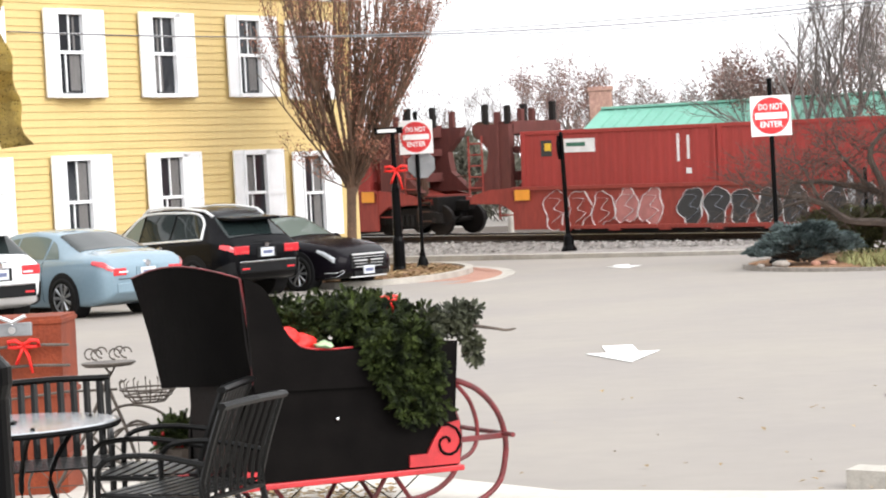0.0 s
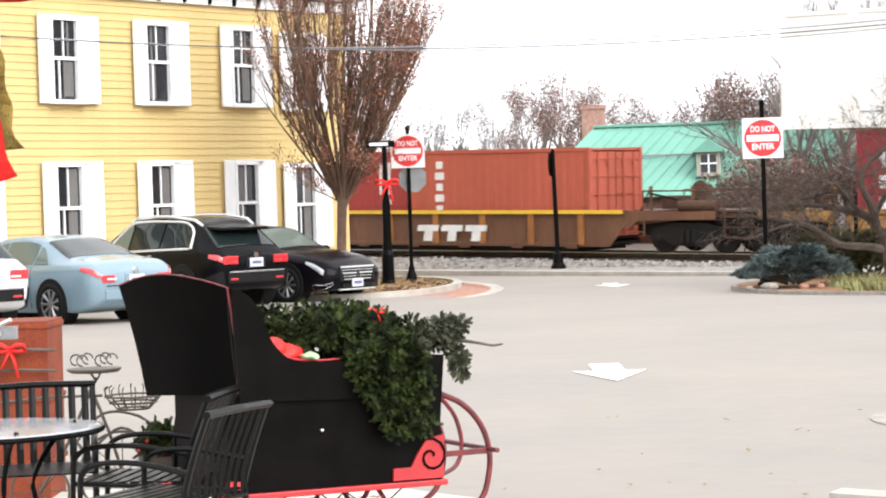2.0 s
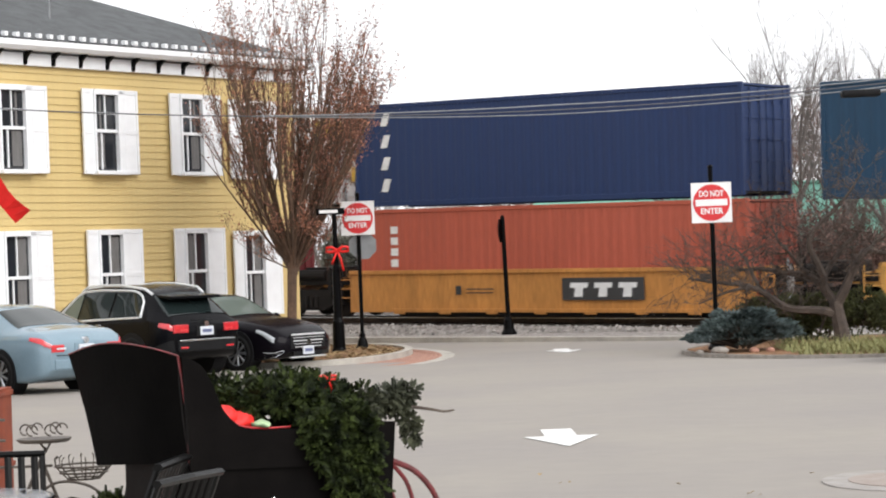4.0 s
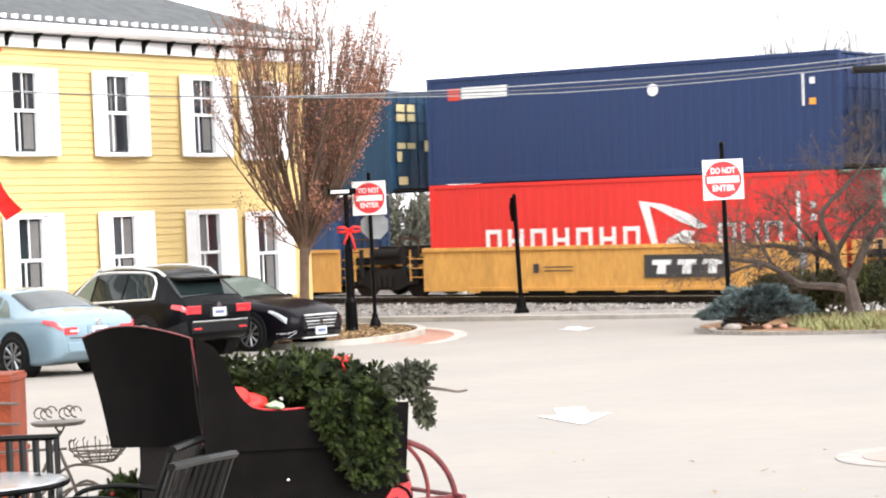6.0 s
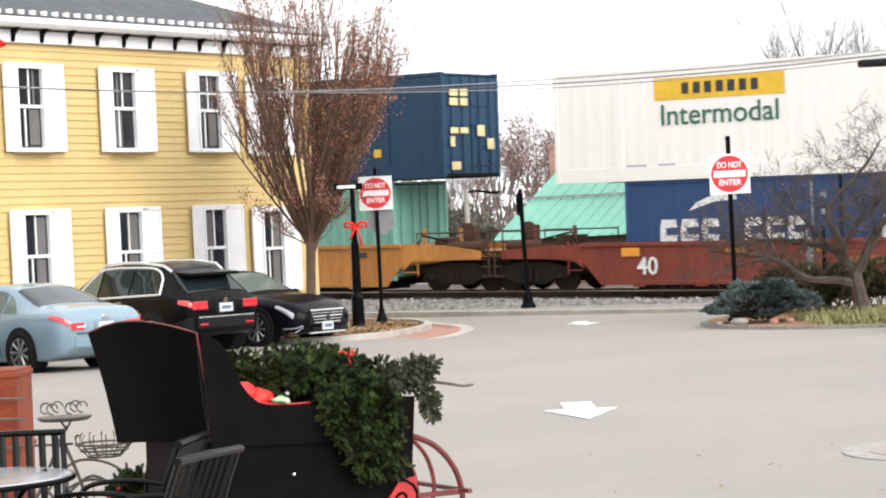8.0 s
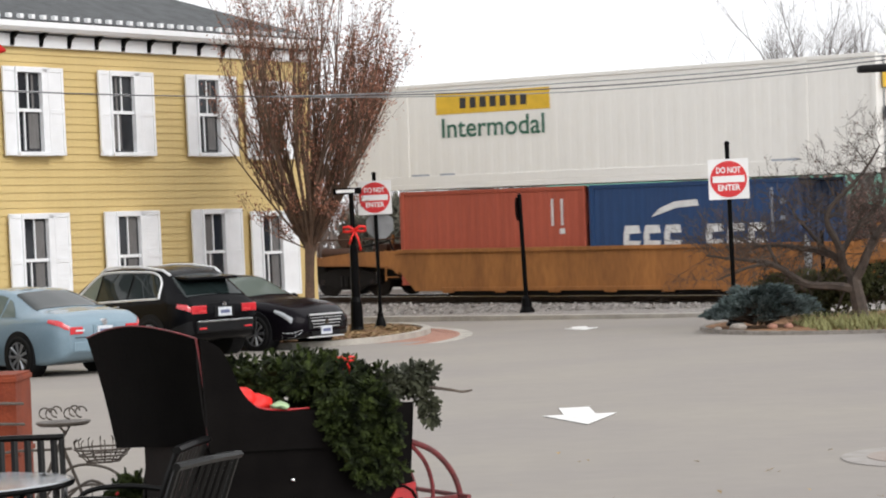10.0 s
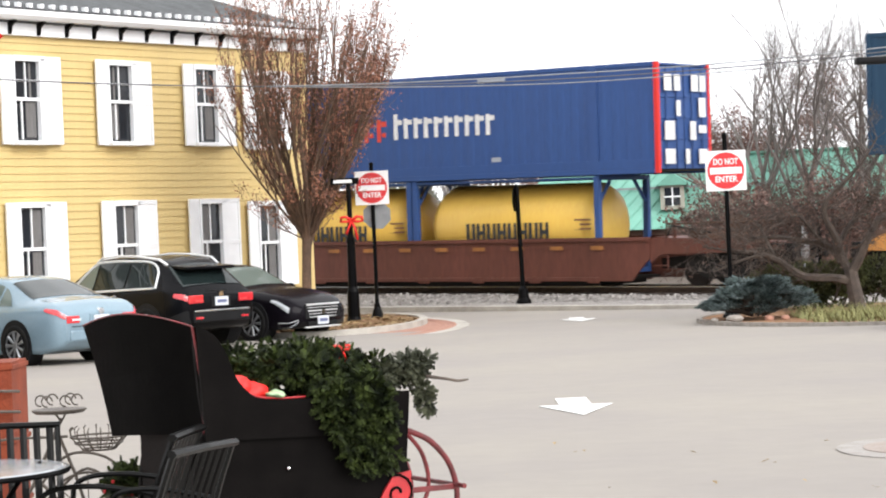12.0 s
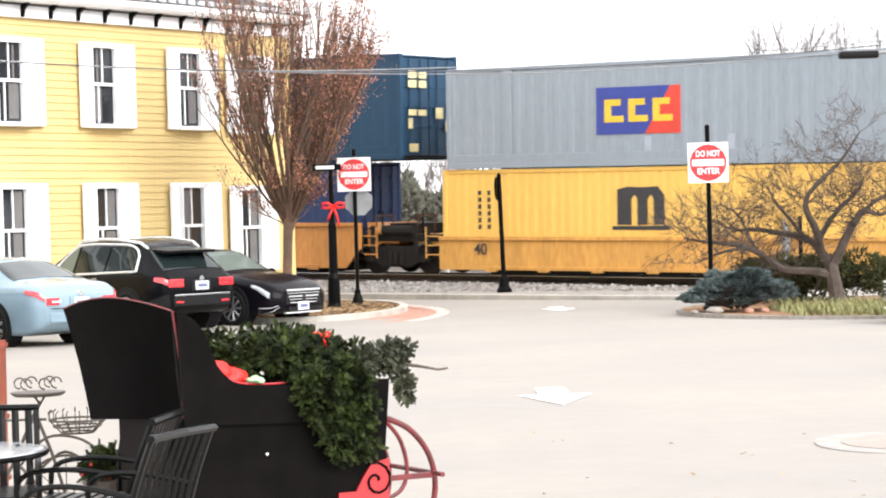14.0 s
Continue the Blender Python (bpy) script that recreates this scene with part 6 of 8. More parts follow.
def parked(x, y, a):
    return Matrix.Translation((x, y, ground_z(y))) @ pose(0, 0, 0, 0, 0, a)


car(parked(-7.45, 40.05, 137), "pale blue sedan parked at an angle", P_BLUE, 5.0, 1.85, 1.47, False)
car(parked(-5.93, 45.08, 136), "glossy black sport utility car with silver roof rails", P_BLACK, 5.0, 1.94, 1.72, True, chrome_trim=True)
car(parked(-4.39, 46.84, -38), "black sedan with chrome grille facing the street", P_DARK, 5.1, 1.85, 1.49, False)
car(parked(-9.35, 37.95, 137), "white sport utility car parked at an angle", P_WHITE, 4.7, 1.9, 1.7, True)
car(parked(9.85, 37.9, 180), "white sedan waiting at the kerb", P_WHITE, 4.7, 1.82, 1.48, False)


# ---- trees and shrubs ----
class Limbs:
    """Tapered branches gathered into one mesh."""

    def __init__(self, seed):
        self.rnd, self.verts, self.faces, self.tips = random.Random(seed), [], [], []

    def limb(self, pts, radii, n=5):
        k0 = len(self.verts)
        for i, p in enumerate(pts):
            d = (pts[min(i + 1, len(pts) - 1)] - pts[max(i - 1, 0)]).normalized()
            s = d.cross(Vector((0.31, 0.87, 0.2))).normalized()
            o = s.cross(d)
            for k in range(n):
                a = k * math.tau / n
                self.verts.append(p + (s * math.cos(a) + o * math.sin(a)) * radii[i])
        for i in range(len(pts) - 1):
            for k in range(n):
                a, b = k0 + i * n + k, k0 + i * n + (k + 1) % n
                self.faces.append((a, b, b + n, a + n))

    def grow(self, p, d, length, r, level, up=0.15, spread=0.5, wander=0.12, kids=4, shrink=0.62):
        rnd = self.rnd
        pts, radii = [p.copy()], [r]
        steps = 5 if level > 0 else 3
        q = p.copy()
        for i in range(steps):
            d = (d + Vector((rnd.gauss(0, wander), rnd.gauss(0, wander), rnd.gauss(0, wander) + up * 0.25))).normalized()
            q = q + d * (length / steps)
            pts.append(q.copy())
            radii.append(max(0.0035, r * (1 - 0.75 * (i + 1) / steps)))
        self.limb(pts, radii, 6 if r > 0.04 else 4 if r > 0.012 else 3)
        if level <= 0:
            self.tips += pts[1:]
            return
        for k in range(kids):
            f = rnd.uniform(0.25, 1.0)
            i = min(steps - 1, int(f * steps))
            b = pts[i].lerp(pts[i + 1], f * steps - i if f < 1 else 1)
            axis = Vector((rnd.gauss(0, 1), rnd.gauss(0, 1), rnd.gauss(0, 0.4)))
            nd = (d + axis.normalized() * spread * rnd.uniform(0.6, 1.3) + Vector((0, 0, up))).normalized()
            self.grow(b, nd, length * shrink * rnd.uniform(0.7, 1.15), radii[i] * 0.6, level - 1, up, spread, wander, kids, shrink)

    def mesh(self, name, material, parent, label=""):
        o = soup(name, self.verts, self.faces, material)
        o.parent = parent
        if label:
            tagged(o, label)
        return o


def leaves(name, points, rnd, n, size, jitter, material, parent, label=""):
    verts, faces = [], []
    for i in range(n):
        p = rnd.choice(points) + Vector((rnd.gauss(0, jitter), rnd.gauss(0, jitter), rnd.gauss(0, jitter)))
        u = Vector((rnd.gauss(0, 1), rnd.gauss(0, 1), rnd.gauss(0, 1))).normalized()
        v = u.cross(Vector((rnd.gauss(0, 1), rnd.gauss(0, 1), rnd.gauss(0, 1)))).normalized()
        s = size * rnd.uniform(0.6, 1.3)
        k = len(verts)
        verts += [p + u * s, p + v * s * 0.45, p - u * s, p - v * s * 0.45]
        faces += [(k, k + 1, k + 2), (k, k + 2, k + 3)]
    o = soup(name, verts, faces, material)
    o.parent = parent
    if label:
        tagged(o, label)
    return o


def young_tree():
    """The vase-shaped street tree with the last russet leaves."""
    y = 52.0
    base = Vector((-3.06, y, ground_z(y)))
    t = thing("street_tree", Matrix.Translation(base), "vase-shaped young tree with sparse russet autumn leaves", "tree")
    lim = Limbs(24)
    rnd = lim.rnd
    trunk = [Vector((0, 0, -0.05)), Vector((0.0, 0, 0.6)), Vector((0.03, 0, 1.3)), Vector((0.05, 0, 1.75)), Vector((0.08, 0, 2.15))]
    lim.limb(trunk, [0.15, 0.115, 0.105, 0.11, 0.12], 10)
    for k in range(40):
        a = k * 2.4 + rnd.uniform(-0.3, 0.3)
        g = k / 40
        s = 0.12 + 0.95 * g
        d = Vector((math.cos(a) * s + 0.03, math.sin(a) * s, 1)).normalized()
        lim.grow(trunk[-1] + Vector((0.05 * math.cos(a), 0.05 * math.sin(a), rnd.uniform(-0.4, 0.1) * (1 - 0.5 * g))), d, rnd.uniform(4.2, 5.2) * (1.08 - 0.42 * g), rnd.uniform(0.032, 0.055), 2, 0.20 + 0.30 * g, 0.34, 0.06, 7, 0.40)
    for k in range(10):
        a = k * 2.4 + 0.7
        d = Vector((math.cos(a), math.sin(a), 0.55)).normalized()
        lim.grow(trunk[-1] + Vector((0.1 * math.cos(a), 0.1 * math.sin(a), rnd.uniform(-0.2, 0.4))), d, rnd.uniform(0.8, 1.3), rnd.uniform(0.012, 0.018), 2, 0.25, 0.5, 0.1, 5, 0.5)
    for k in range(12):
        a = -0.9 + 0.16 * k
        sl = rnd.uniform(0.5, 0.95)
        lim.grow(trunk[-1] + Vector((0.06, 0, rnd.uniform(-0.2, 0.3))), Vector((math.cos(a) * sl, math.sin(a) * sl, 1)).normalized(), rnd.uniform(2.6, 3.8), rnd.uniform(0.022, 0.035), 2, 0.22, 0.42, 0.07, 7, 0.42)
    lim.mesh("trunk", BARK, t, "warm brown trunk and upswept branches")
    tips = [p for p in lim.tips if p.z > 2.0]
    leaves("crown", tips, rnd, 23000, 0.034, 0.08, LEAF_RED, t, "sparse russet leaves")


young_tree()


def crab_apple():
    """A low crooked tree: a short trunk, long level limbs and a haze of fine twigs."""
    y = 46.0
    t = thing("crab_apple_tree", Matrix.Translation((8.05, y, ground_z(y))), "bare crooked crab apple with drooping twigs", "tree")
    lim = Limbs(33)
    rnd = lim.rnd
    limbs = (
        ((0, 0, -0.05, 0.20), (-0.02, 0, 0.25, 0.155), (-0.08, 0, 0.60, 0.14), (-0.12, 0, 0.86, 0.13)),
        ((-0.10, 0, 0.62, 0.10), (-0.45, -0.05, 0.70, 0.085), (-1.04, -0.1, 0.76, 0.075), (-1.35, -0.15, 0.96, 0.07), (-1.6, -0.2, 1.13, 0.06), (-2.03, -0.3, 1.27, 0.045), (-2.5, -0.3, 1.33, 0.03), (-3.0, -0.25, 1.42, 0.018)),
        ((-1.7, -0.2, 1.17, 0.04), (-2.1, -0.45, 1.18, 0.03), (-2.5, -0.5, 1.06, 0.022), (-2.85, -0.55, 0.93, 0.012)),
        ((-0.12, 0, 0.82, 0.10), (-0.30, 0.1, 1.10, 0.09), (-0.55, 0.15, 1.35, 0.075), (-1.04, 0.3, 1.46, 0.055), (-1.5, 0.35, 1.55, 0.042), (-1.95, 0.4, 1.56, 0.03), (-2.4, 0.4, 1.78, 0.016)),
        ((-0.28, 0.05, 1.05, 0.085), (-0.40, -0.1, 1.5, 0.075), (-0.60, -0.2, 1.9, 0.06), (-0.55, -0.25, 2.23, 0.048), (-0.11, -0.3, 2.65, 0.036), (0.2, -0.3, 3.0, 0.026), (0.46, -0.3, 3.4, 0.014)),
        ((-0.10, 0, 0.80, 0.11), (0.04, -0.1, 1.05, 0.095), (0.16, -0.2, 1.35, 0.085), (0.32, -0.3, 1.65, 0.075), (0.50, -0.35, 1.86, 0.06), (0.82, -0.4, 1.78, 0.04), (1.25, -0.45, 1.95, 0.02)),
        ((-0.30, 0.1, 1.35, 0.06), (-0.1, 0.2, 1.65, 0.052), (0.16, 0.3, 1.95, 0.045), (0.42, 0.35, 2.15, 0.035), (0.62, 0.4, 2.4, 0.02)),
        ((-0.62, 0.15, 1.38, 0.045), (-0.9, 0.0, 1.75, 0.035), (-1.15, 0.05, 2.05, 0.026), (-1.3, 0.1, 2.4, 0.014)),
        ((-1.6, -0.2, 1.13, 0.04), (-1.75, -0.1, 1.5, 0.032), (-1.9, 0.05, 1.85, 0.022), (-2.2, 0.1, 2.05, 0.012)),
        ((0.32, -0.3, 1.65, 0.05), (0.7, -0.1, 2.0, 0.04), (1.1, 0.0, 2.2, 0.03), (1.5, 0.1, 2.6, 0.014)),
    )
    for k, spine in enumerate(limbs):
        pts = curve2([p[:3] for p in spine], 3)
        radii = [float(np.interp(i / 3, range(len(spine)), [p[3] for p in spine])) for i in range(len(pts))]
        lim.limb(pts, radii, 8 if k == 0 else 6)
        if k == 0:
            continue
        for i in range(5, len(pts)):
            for _ in range(3):
                d = Vector((rnd.gauss(-0.2, 0.7), rnd.gauss(0, 0.7), rnd.gauss(0.55, 0.6))).normalized()
                lim.grow(pts[i], d, rnd.uniform(0.4, 1.1), min(0.011, radii[i] * 0.45), 2, 0.06, 0.8, 0.22, 4, 0.55)
    lim.mesh("trunk", BARK_APPLE, t, "dark crooked trunk, level limbs and twigs")
    leaves("twig_bud", lim.tips, rnd, 3200, 0.022, 0.03, LEAF_APPLE, t)


crab_apple()


def needle_shrub(name, m, rx, ry, rz, n, material, label, seed, size=0.13):
    """A low evergreen of many short sprays in an uneven mound."""
    rnd = random.Random(seed)
    t = thing(name, m, label, "shrub")
    verts, faces = [], []
    lobes = [(Vector((rnd.uniform(-0.75, 0.75) * rx, rnd.uniform(-0.6, 0.6) * ry, rnd.uniform(0.35, 0.75) * rz)), rnd.uniform(0.3, 0.5)) for _ in range(26)]
    for i in range(n):
        c, lr = rnd.choice(lobes)
        u = Vector((rnd.gauss(0, 1), rnd.gauss(0, 1), rnd.gauss(0.3, 0.8))).normalized()
        p = c + Vector((u.x * lr * rx * 0.62, u.y * lr * ry * 0.7, u.z * lr * rz * 0.75)) * rnd.uniform(0.75, 1.05)
        if p.z < 0.05:
            p.z = rnd.uniform(0.05, 0.2)
        d = (u + Vector((rnd.gauss(0, .35), rnd.gauss(0, .35), rnd.gauss(0.1, .3)))).normalized()
        w = d.cross(Vector((rnd.gauss(0, 1), rnd.gauss(0, 1), rnd.gauss(0, 1)))).normalized()
        s = size * rnd.uniform(0.6, 1.2)
        k = len(verts)
        verts += [p - w * s * 0.22, p + w * s * 0.22, p + d * s]
        faces.append((k, k + 1, k + 2))
        w = w.cross(d)
        verts += [p - w * s * 0.22, p + w * s * 0.22, p + d * s]
        faces.append((k + 3, k + 4, k + 5))
    o = soup("sprays", verts, faces, material)
    o.parent = t
    lim = Limbs(seed)
    for k in range(9):
        a = k * 0.7
        lim.grow(Vector((0.25 * rx * math.cos(a), 0.25 * ry * math.sin(a), 0)), Vector((math.cos(a), math.sin(a), 1.0)).normalized(), rx * 0.6, 0.03, 1, 0.1, 0.5, 0.1, 4, 0.6)
    lim.mesh("stem", BARK_GREY, t)
    return t




def spruce_mound(x, y):
    """A low spreading spruce: flat pads of sprays on level branches, with dark gaps between."""
    rnd = random.Random(5)
    t = thing("spruce_shrub", Matrix.Translation((x, y, ground_z(y) + 0.06)), "low blue-grey spruce mound with layered branches", "shrub")
    lim = Limbs(5)
    verts, faces = [], []
    for i in range(84):
        a = i * 2.4 + rnd.uniform(-0.3, 0.3)
        tier = i / 84
        reach = (1.0 - 0.62 * tier ** 1.5) * rnd.uniform(0.72, 1.0)
        c = Vector((1.02 * reach * math.cos(a), 0.85 * reach * math.sin(a), 0.22 + 0.44 * tier + rnd.uniform(-0.08, 0.08)))
        if c.x < -0.35:
            c.z *= 0.82
        lim.limb([Vector((0.1 * math.cos(a), 0.1 * math.sin(a), 0.05 + 0.3 * tier)), c * 0.6 + Vector((0, 0, 0.05)), c], [0.02, 0.013, 0.006], 4)
        px, py, pz = rnd.uniform(0.13, 0.25), rnd.uniform(0.12, 0.22), rnd.uniform(0.04, 0.07)
        for k in range(170):
            u = Vector((rnd.gauss(0, 1), rnd.gauss(0, 1), rnd.gauss(0, 1))).normalized() * rnd.random() ** 0.4
            p = c + Vector((u.x * px, u.y * py, u.z * pz + 0.05 * (1 - u.x * u.x - u.y * u.y)))
            d = (Vector((math.cos(a), math.sin(a), 0.35)) + Vector((u.x, u.y, max(0, u.z) * 0.6)) * 0.9 + Vector((rnd.gauss(0, .3), rnd.gauss(0, .3), rnd.gauss(0, .25)))).normalized()
            w = d.cross(Vector((rnd.gauss(0, 1), rnd.gauss(0, 1), rnd.gauss(0, 1)))).normalized()
            sz = rnd.uniform(0.05, 0.105)
            for ww in (w, w.cross(d)):
                q = len(verts)
                verts += [p - ww * sz * 0.2, p + ww * sz * 0.2, p + d * sz]
                faces.append((q, q + 1, q + 2))
    o = soup("sprays", verts, faces, SPRUCE)
    o.parent = t
    lim.mesh("stem", BARK_APPLE, t)
    for dx, dy, sc, sx in ((-0.5, -0.8, 0.10, 1.8), (0.12, -0.8, 0.075, 1.3), (0.42, -0.82, 0.07, 1.2), (-0.85, -0.6, 0.06, 1.4)):
        bm = bmesh.new()
        bmesh.ops.create_icosphere(bm, subdivisions=2, radius=sc, matrix=Matrix.Diagonal((sx, 1, 0.8, 1)))
        for v in bm.verts:
            v.co += v.co.normalized() * 0.3 * sc * noise.noise(v.co * 9 + Vector((dx, dy, 0)) * 7)
        whole("stone", bm, ROCK if dx < 0 else BRICK_PAVE, "pale rounded stone at the shrub's foot" if dx < 0 else "reddish broken stone at the shrub's foot", "stone", "stones in the bed", m=Matrix.Translation((x + dx, y + dy, ground_z(y) + 0.06 + sc * 0.5)), smooth=True)


spruce_mound(5.72, 43.4)
needle_shrub("hedge_shrub", Matrix.Translation((7.6, 47.2, ground_z(47) + 0.05)), 1.5, 0.8, 0.95, 8000, HEDGE, "clipped olive green shrub beside the railway", 6, 0.11)
needle_shrub("hedge_shrub", Matrix.Translation((9.9, 46.6, ground_z(47) + 0.05)), 1.3, 0.8, 0.95, 6000, HEDGE, "clipped olive green shrub beside the railway", 7, 0.11)


def bare_tree(x, y, height, seed, spread=0.5, kids=5, dense=0, rust=False, level=3, thick=1.0):
    t = thing("bare_tree", Matrix.Translation((x, y, ground_z(y))), "tall leafless grey tree behind the railway" if not rust else "rusty brown tree behind the railway", "tree", "trees behind the railway")
    lim = Limbs(seed)
    r = height * 0.016 * thick
    tr = [Vector((0, 0, -0.1)), Vector((0.1, 0, height * 0.15)), Vector((0.0, 0.1, height * 0.3))]
    stem = Limbs(seed)
    stem.limb(tr, [r * 1.3, r, r * 0.85], 8)
    # beyond 80 m the bark colour carries the haze
    stem.mesh("trunk", BARK_HAZY if y > 80 else BARK_GREY, t)
    for k in range(6):
        a = k * 1.1 + lim.rnd.uniform(-0.3, 0.3)
        s = lim.rnd.uniform(0.25, 0.8)
        lim.grow(tr[2 if k % 3 else 1] + Vector((0, 0, lim.rnd.uniform(-0.05, 0.0) * height)), Vector((math.cos(a) * s, math.sin(a) * s, 1)).normalized(), height * 0.48, r * 0.55, level, 0.12, spread, 0.1, kids, 0.56)
    lim.mesh("bare_crown", BARK_HAZY if y > 80 else BARK_GREY, t)
    if dense:
        leaves("crown", lim.tips, lim.rnd, int(dense * 1.6), 0.065, 0.2, LEAF_RUST if rust else LEAF_FAR, t)
    return t


for i, (x, y, h, dense, rust) in enumerate(((16.4, 92, 10.8, 0, False), (19.8, 96, 13.0, 0, False), (13.2, 100, 6.6, 7000, True), (14.4, 92, 11.6, 0, False), (12.7, 93, 10.9, 0, False), (11.6, 98, 6.8, 4500, True), (9.9, 100, 6.8, 2600, True), (22.5, 88, 12.5, 0, False), (24.5, 92, 12.0, 0, False), (17.6, 90, 10.5, 0, False),
                                            (3.0, 130, 8.6, 4000, True), (5.4, 135, 9.2, 5000, True), (-0.6, 138, 7.4, 900, False), (-3.4, 132, 7.6, 700, False), (-5.5, 142, 7.2, 900, False), (7.4, 140, 8.0, 2500, False), (1.6, 150, 8.0, 300, False), (18.0, 120, 10.5, 4000, True), (10.5, 150, 8.0, 3000, False), (-8.5, 140, 7.6, 900, False))):
    bare_tree(x, y, h, 50 + i, dense=dense, rust=rust)


for i, (x, y, h) in enumerate(((7.4, 66.5, 2.6), (8.6, 67.5, 3.0), (9.9, 66.0, 2.7), (11.2, 65.5, 3.0), (12.4, 66.5, 2.6))):
    bare_tree(x, y, h, 90 + i, dense=2200, rust=True, spread=0.8, thick=0.7)


def far_wood():
    """A low brown wood closing the distance."""
    rnd = random.Random(12)
    verts, faces = [], []
    for i in range(9000):
        x = rnd.uniform(-70, 90)
        y = rnd.uniform(165, 185)
        z = -0.45 + abs(rnd.gauss(0, 1)) ** 0.8 * 2.6 * (0.8 + 0.4 * math.sin(x * 0.35) * math.sin(x * 0.11 + 1))
        s = rnd.uniform(0.25, 0.7)
        k = len(verts)
        a = rnd.uniform(0, math.pi)
        verts += [(x - s * math.cos(a) * 0.4, y, z), (x + s * math.cos(a) * 0.4, y + s * math.sin(a), z), (x + rnd.uniform(-0.3, 0.3), y, z + s * 2)]
        faces.append((k, k + 1, k + 2))
    tagged(soup("far_wood", verts, faces, LEAF_FAR), "distant brown leafless wood", "woods", kind="stuff")
    for i, (x, y, r, h) in enumerate(((-1.6, 116, 1.5, 4.3), (0.9, 120, 1.8, 3.6), (-3.8, 118, 1.6, 3.6), (2.6, 112, 1.4, 2.8))):
        needle_shrub("evergreen_tree", Matrix.Translation((x, y, ground_z(y))), r, r, h, 3500, EVERGREEN, "dark evergreen tree behind the railway", 70 + i, 0.32)


far_wood()


# ---- behind the railway ----
def green_house():
    h = thing("depot_building", Matrix.Translation((2.2, 93.0, ground_z(93))) @ pose(0, 0, 0, 0, 0, -6), "long building with a mint green standing-seam metal roof", "building")
    g = 0.02
    bm = bmesh.new()
    box(bm, (16.0, 5.0, 0.9), (31, 9, 1.9))
    part("wall", bm, HOUSE_WALL, h)
    bm = bmesh.new()
    vs = [bm.verts.new(p) for p in ((-0.4, 0, 1.85 + g), (34, 0, 1.85 + g), (33.0, 4.6, 4.75 + g), (2.2, 4.6, 4.75 + g), (-0.4, 9.6, 1.85 + g), (34, 9.6, 1.85 + g))]
    for f in ((0, 1, 2, 3), (1, 5, 2), (5, 4, 3, 2), (4, 0, 3)):
        bm.faces.new([vs[i] for i in f])
    roof = part("roof", bm, MINT, h, "mint green metal roof")
    k = 0.3
    while k < 33.5:
        lo = Vector((k, 0, 1.87 + g))
        hi = Vector((min(k + 2.6, 33.0), 4.6, 1.87 + g + 2.9))
        bm = bmesh.new()
        rod(bm, lo, hi, 0.035, n=4)
        part("seam", bm, MINT, roof)
        k += 0.5
    part("ridge_cap", bx((17.6, 4.6, 4.8 + g), (30.8, 0.3, 0.1), bevel=0.02), MINT, roof)
    part("snow_rail", bx((16.5, 2.4, 3.5 + g), (32, 0.06, 0.08)), GALV, roof)
    bm = bmesh.new()
    box(bm, (2.15, 5.6, 4.25), (0.92, 0.9, 2.9), bevel=0.02)
    box(bm, (2.15, 5.6, 5.66), (1.02, 1.0, 0.18), bevel=0.02)
    part("chimney", bm, BRICK_CHIM, h, "brick chimney")
    for x in (6.9, 17.5):
        bm = bmesh.new()
        box(bm, (x, 1.7, 3.1 + g), (0.95, 1.8, 1.0))
        d = part("dormer", bm, DORMER_WALL, h, "small pale dormer")
        bm = bmesh.new()
        prism(bm, [(x - 0.65, 3.55 + g), (x, 4.05 + g), (x + 0.65, 3.55 + g)], 0.6, 2.8)
        part("dormer_roof", bm, MINT, d)
        part("pane", bx((x, 0.79, 3.1 + g), (0.6, 0.04, 0.7)), PANE, d)
        bm = bmesh.new()
        box(bm, (x, 0.76, 3.1 + g), (0.66, 0.04, 0.06))
        box(bm, (x, 0.76, 3.1 + g), (0.06, 0.04, 0.76))
        part("glazing_bar", bm, WHITE, d)


green_house()


def white_gable():
    h = thing("cottage", Matrix.Translation((-2.15, 130, ground_z(130))), "small white gabled cottage far behind the railway", "building")
    bm = bmesh.new()
    prism(bm, [(-0.75, -0.2), (0.75, -0.2), (0.75, 2.6), (0, 3.9), (-0.75, 2.6)], 0, 5, "y")
    part("wall", bm, WHITE, h)
    for sg in (-1, 1):
        bm = bmesh.new()
        prism(bm, [(0, 3.9), (sg * 0.95, 2.4), (sg * 0.95, 2.52), (0, 4.05)][::sg], -0.2, 5.1, "y")
        part("roof", bm, SLATE, h)
    part("window", bx((0, -0.02, 2.2), (0.4, 0.05, 0.9)), PANE, h)
    p = thing("yard_lamp", Matrix.Translation((0.7, 76, ground_z(75))), "pale lamp pole behind the railway", "lamp post")
    bm = bmesh.new()
    rod(bm, (0, 0, 0), (0, 0, 3.6), 0.1, 0.08)
    part("pole", bm, CONCRETE, p)
    bm = bmesh.new()
    tube(bm, [(0, 0, 3.5), (0.3, 0, 3.55), (0.75, 0, 3.5)], 0.04, 6)
    box(bm, (0.85, 0, 3.47), (0.45, 0.2, 0.09), bevel=0.02)
    part("arm", bm, BLACK, p)


white_gable()


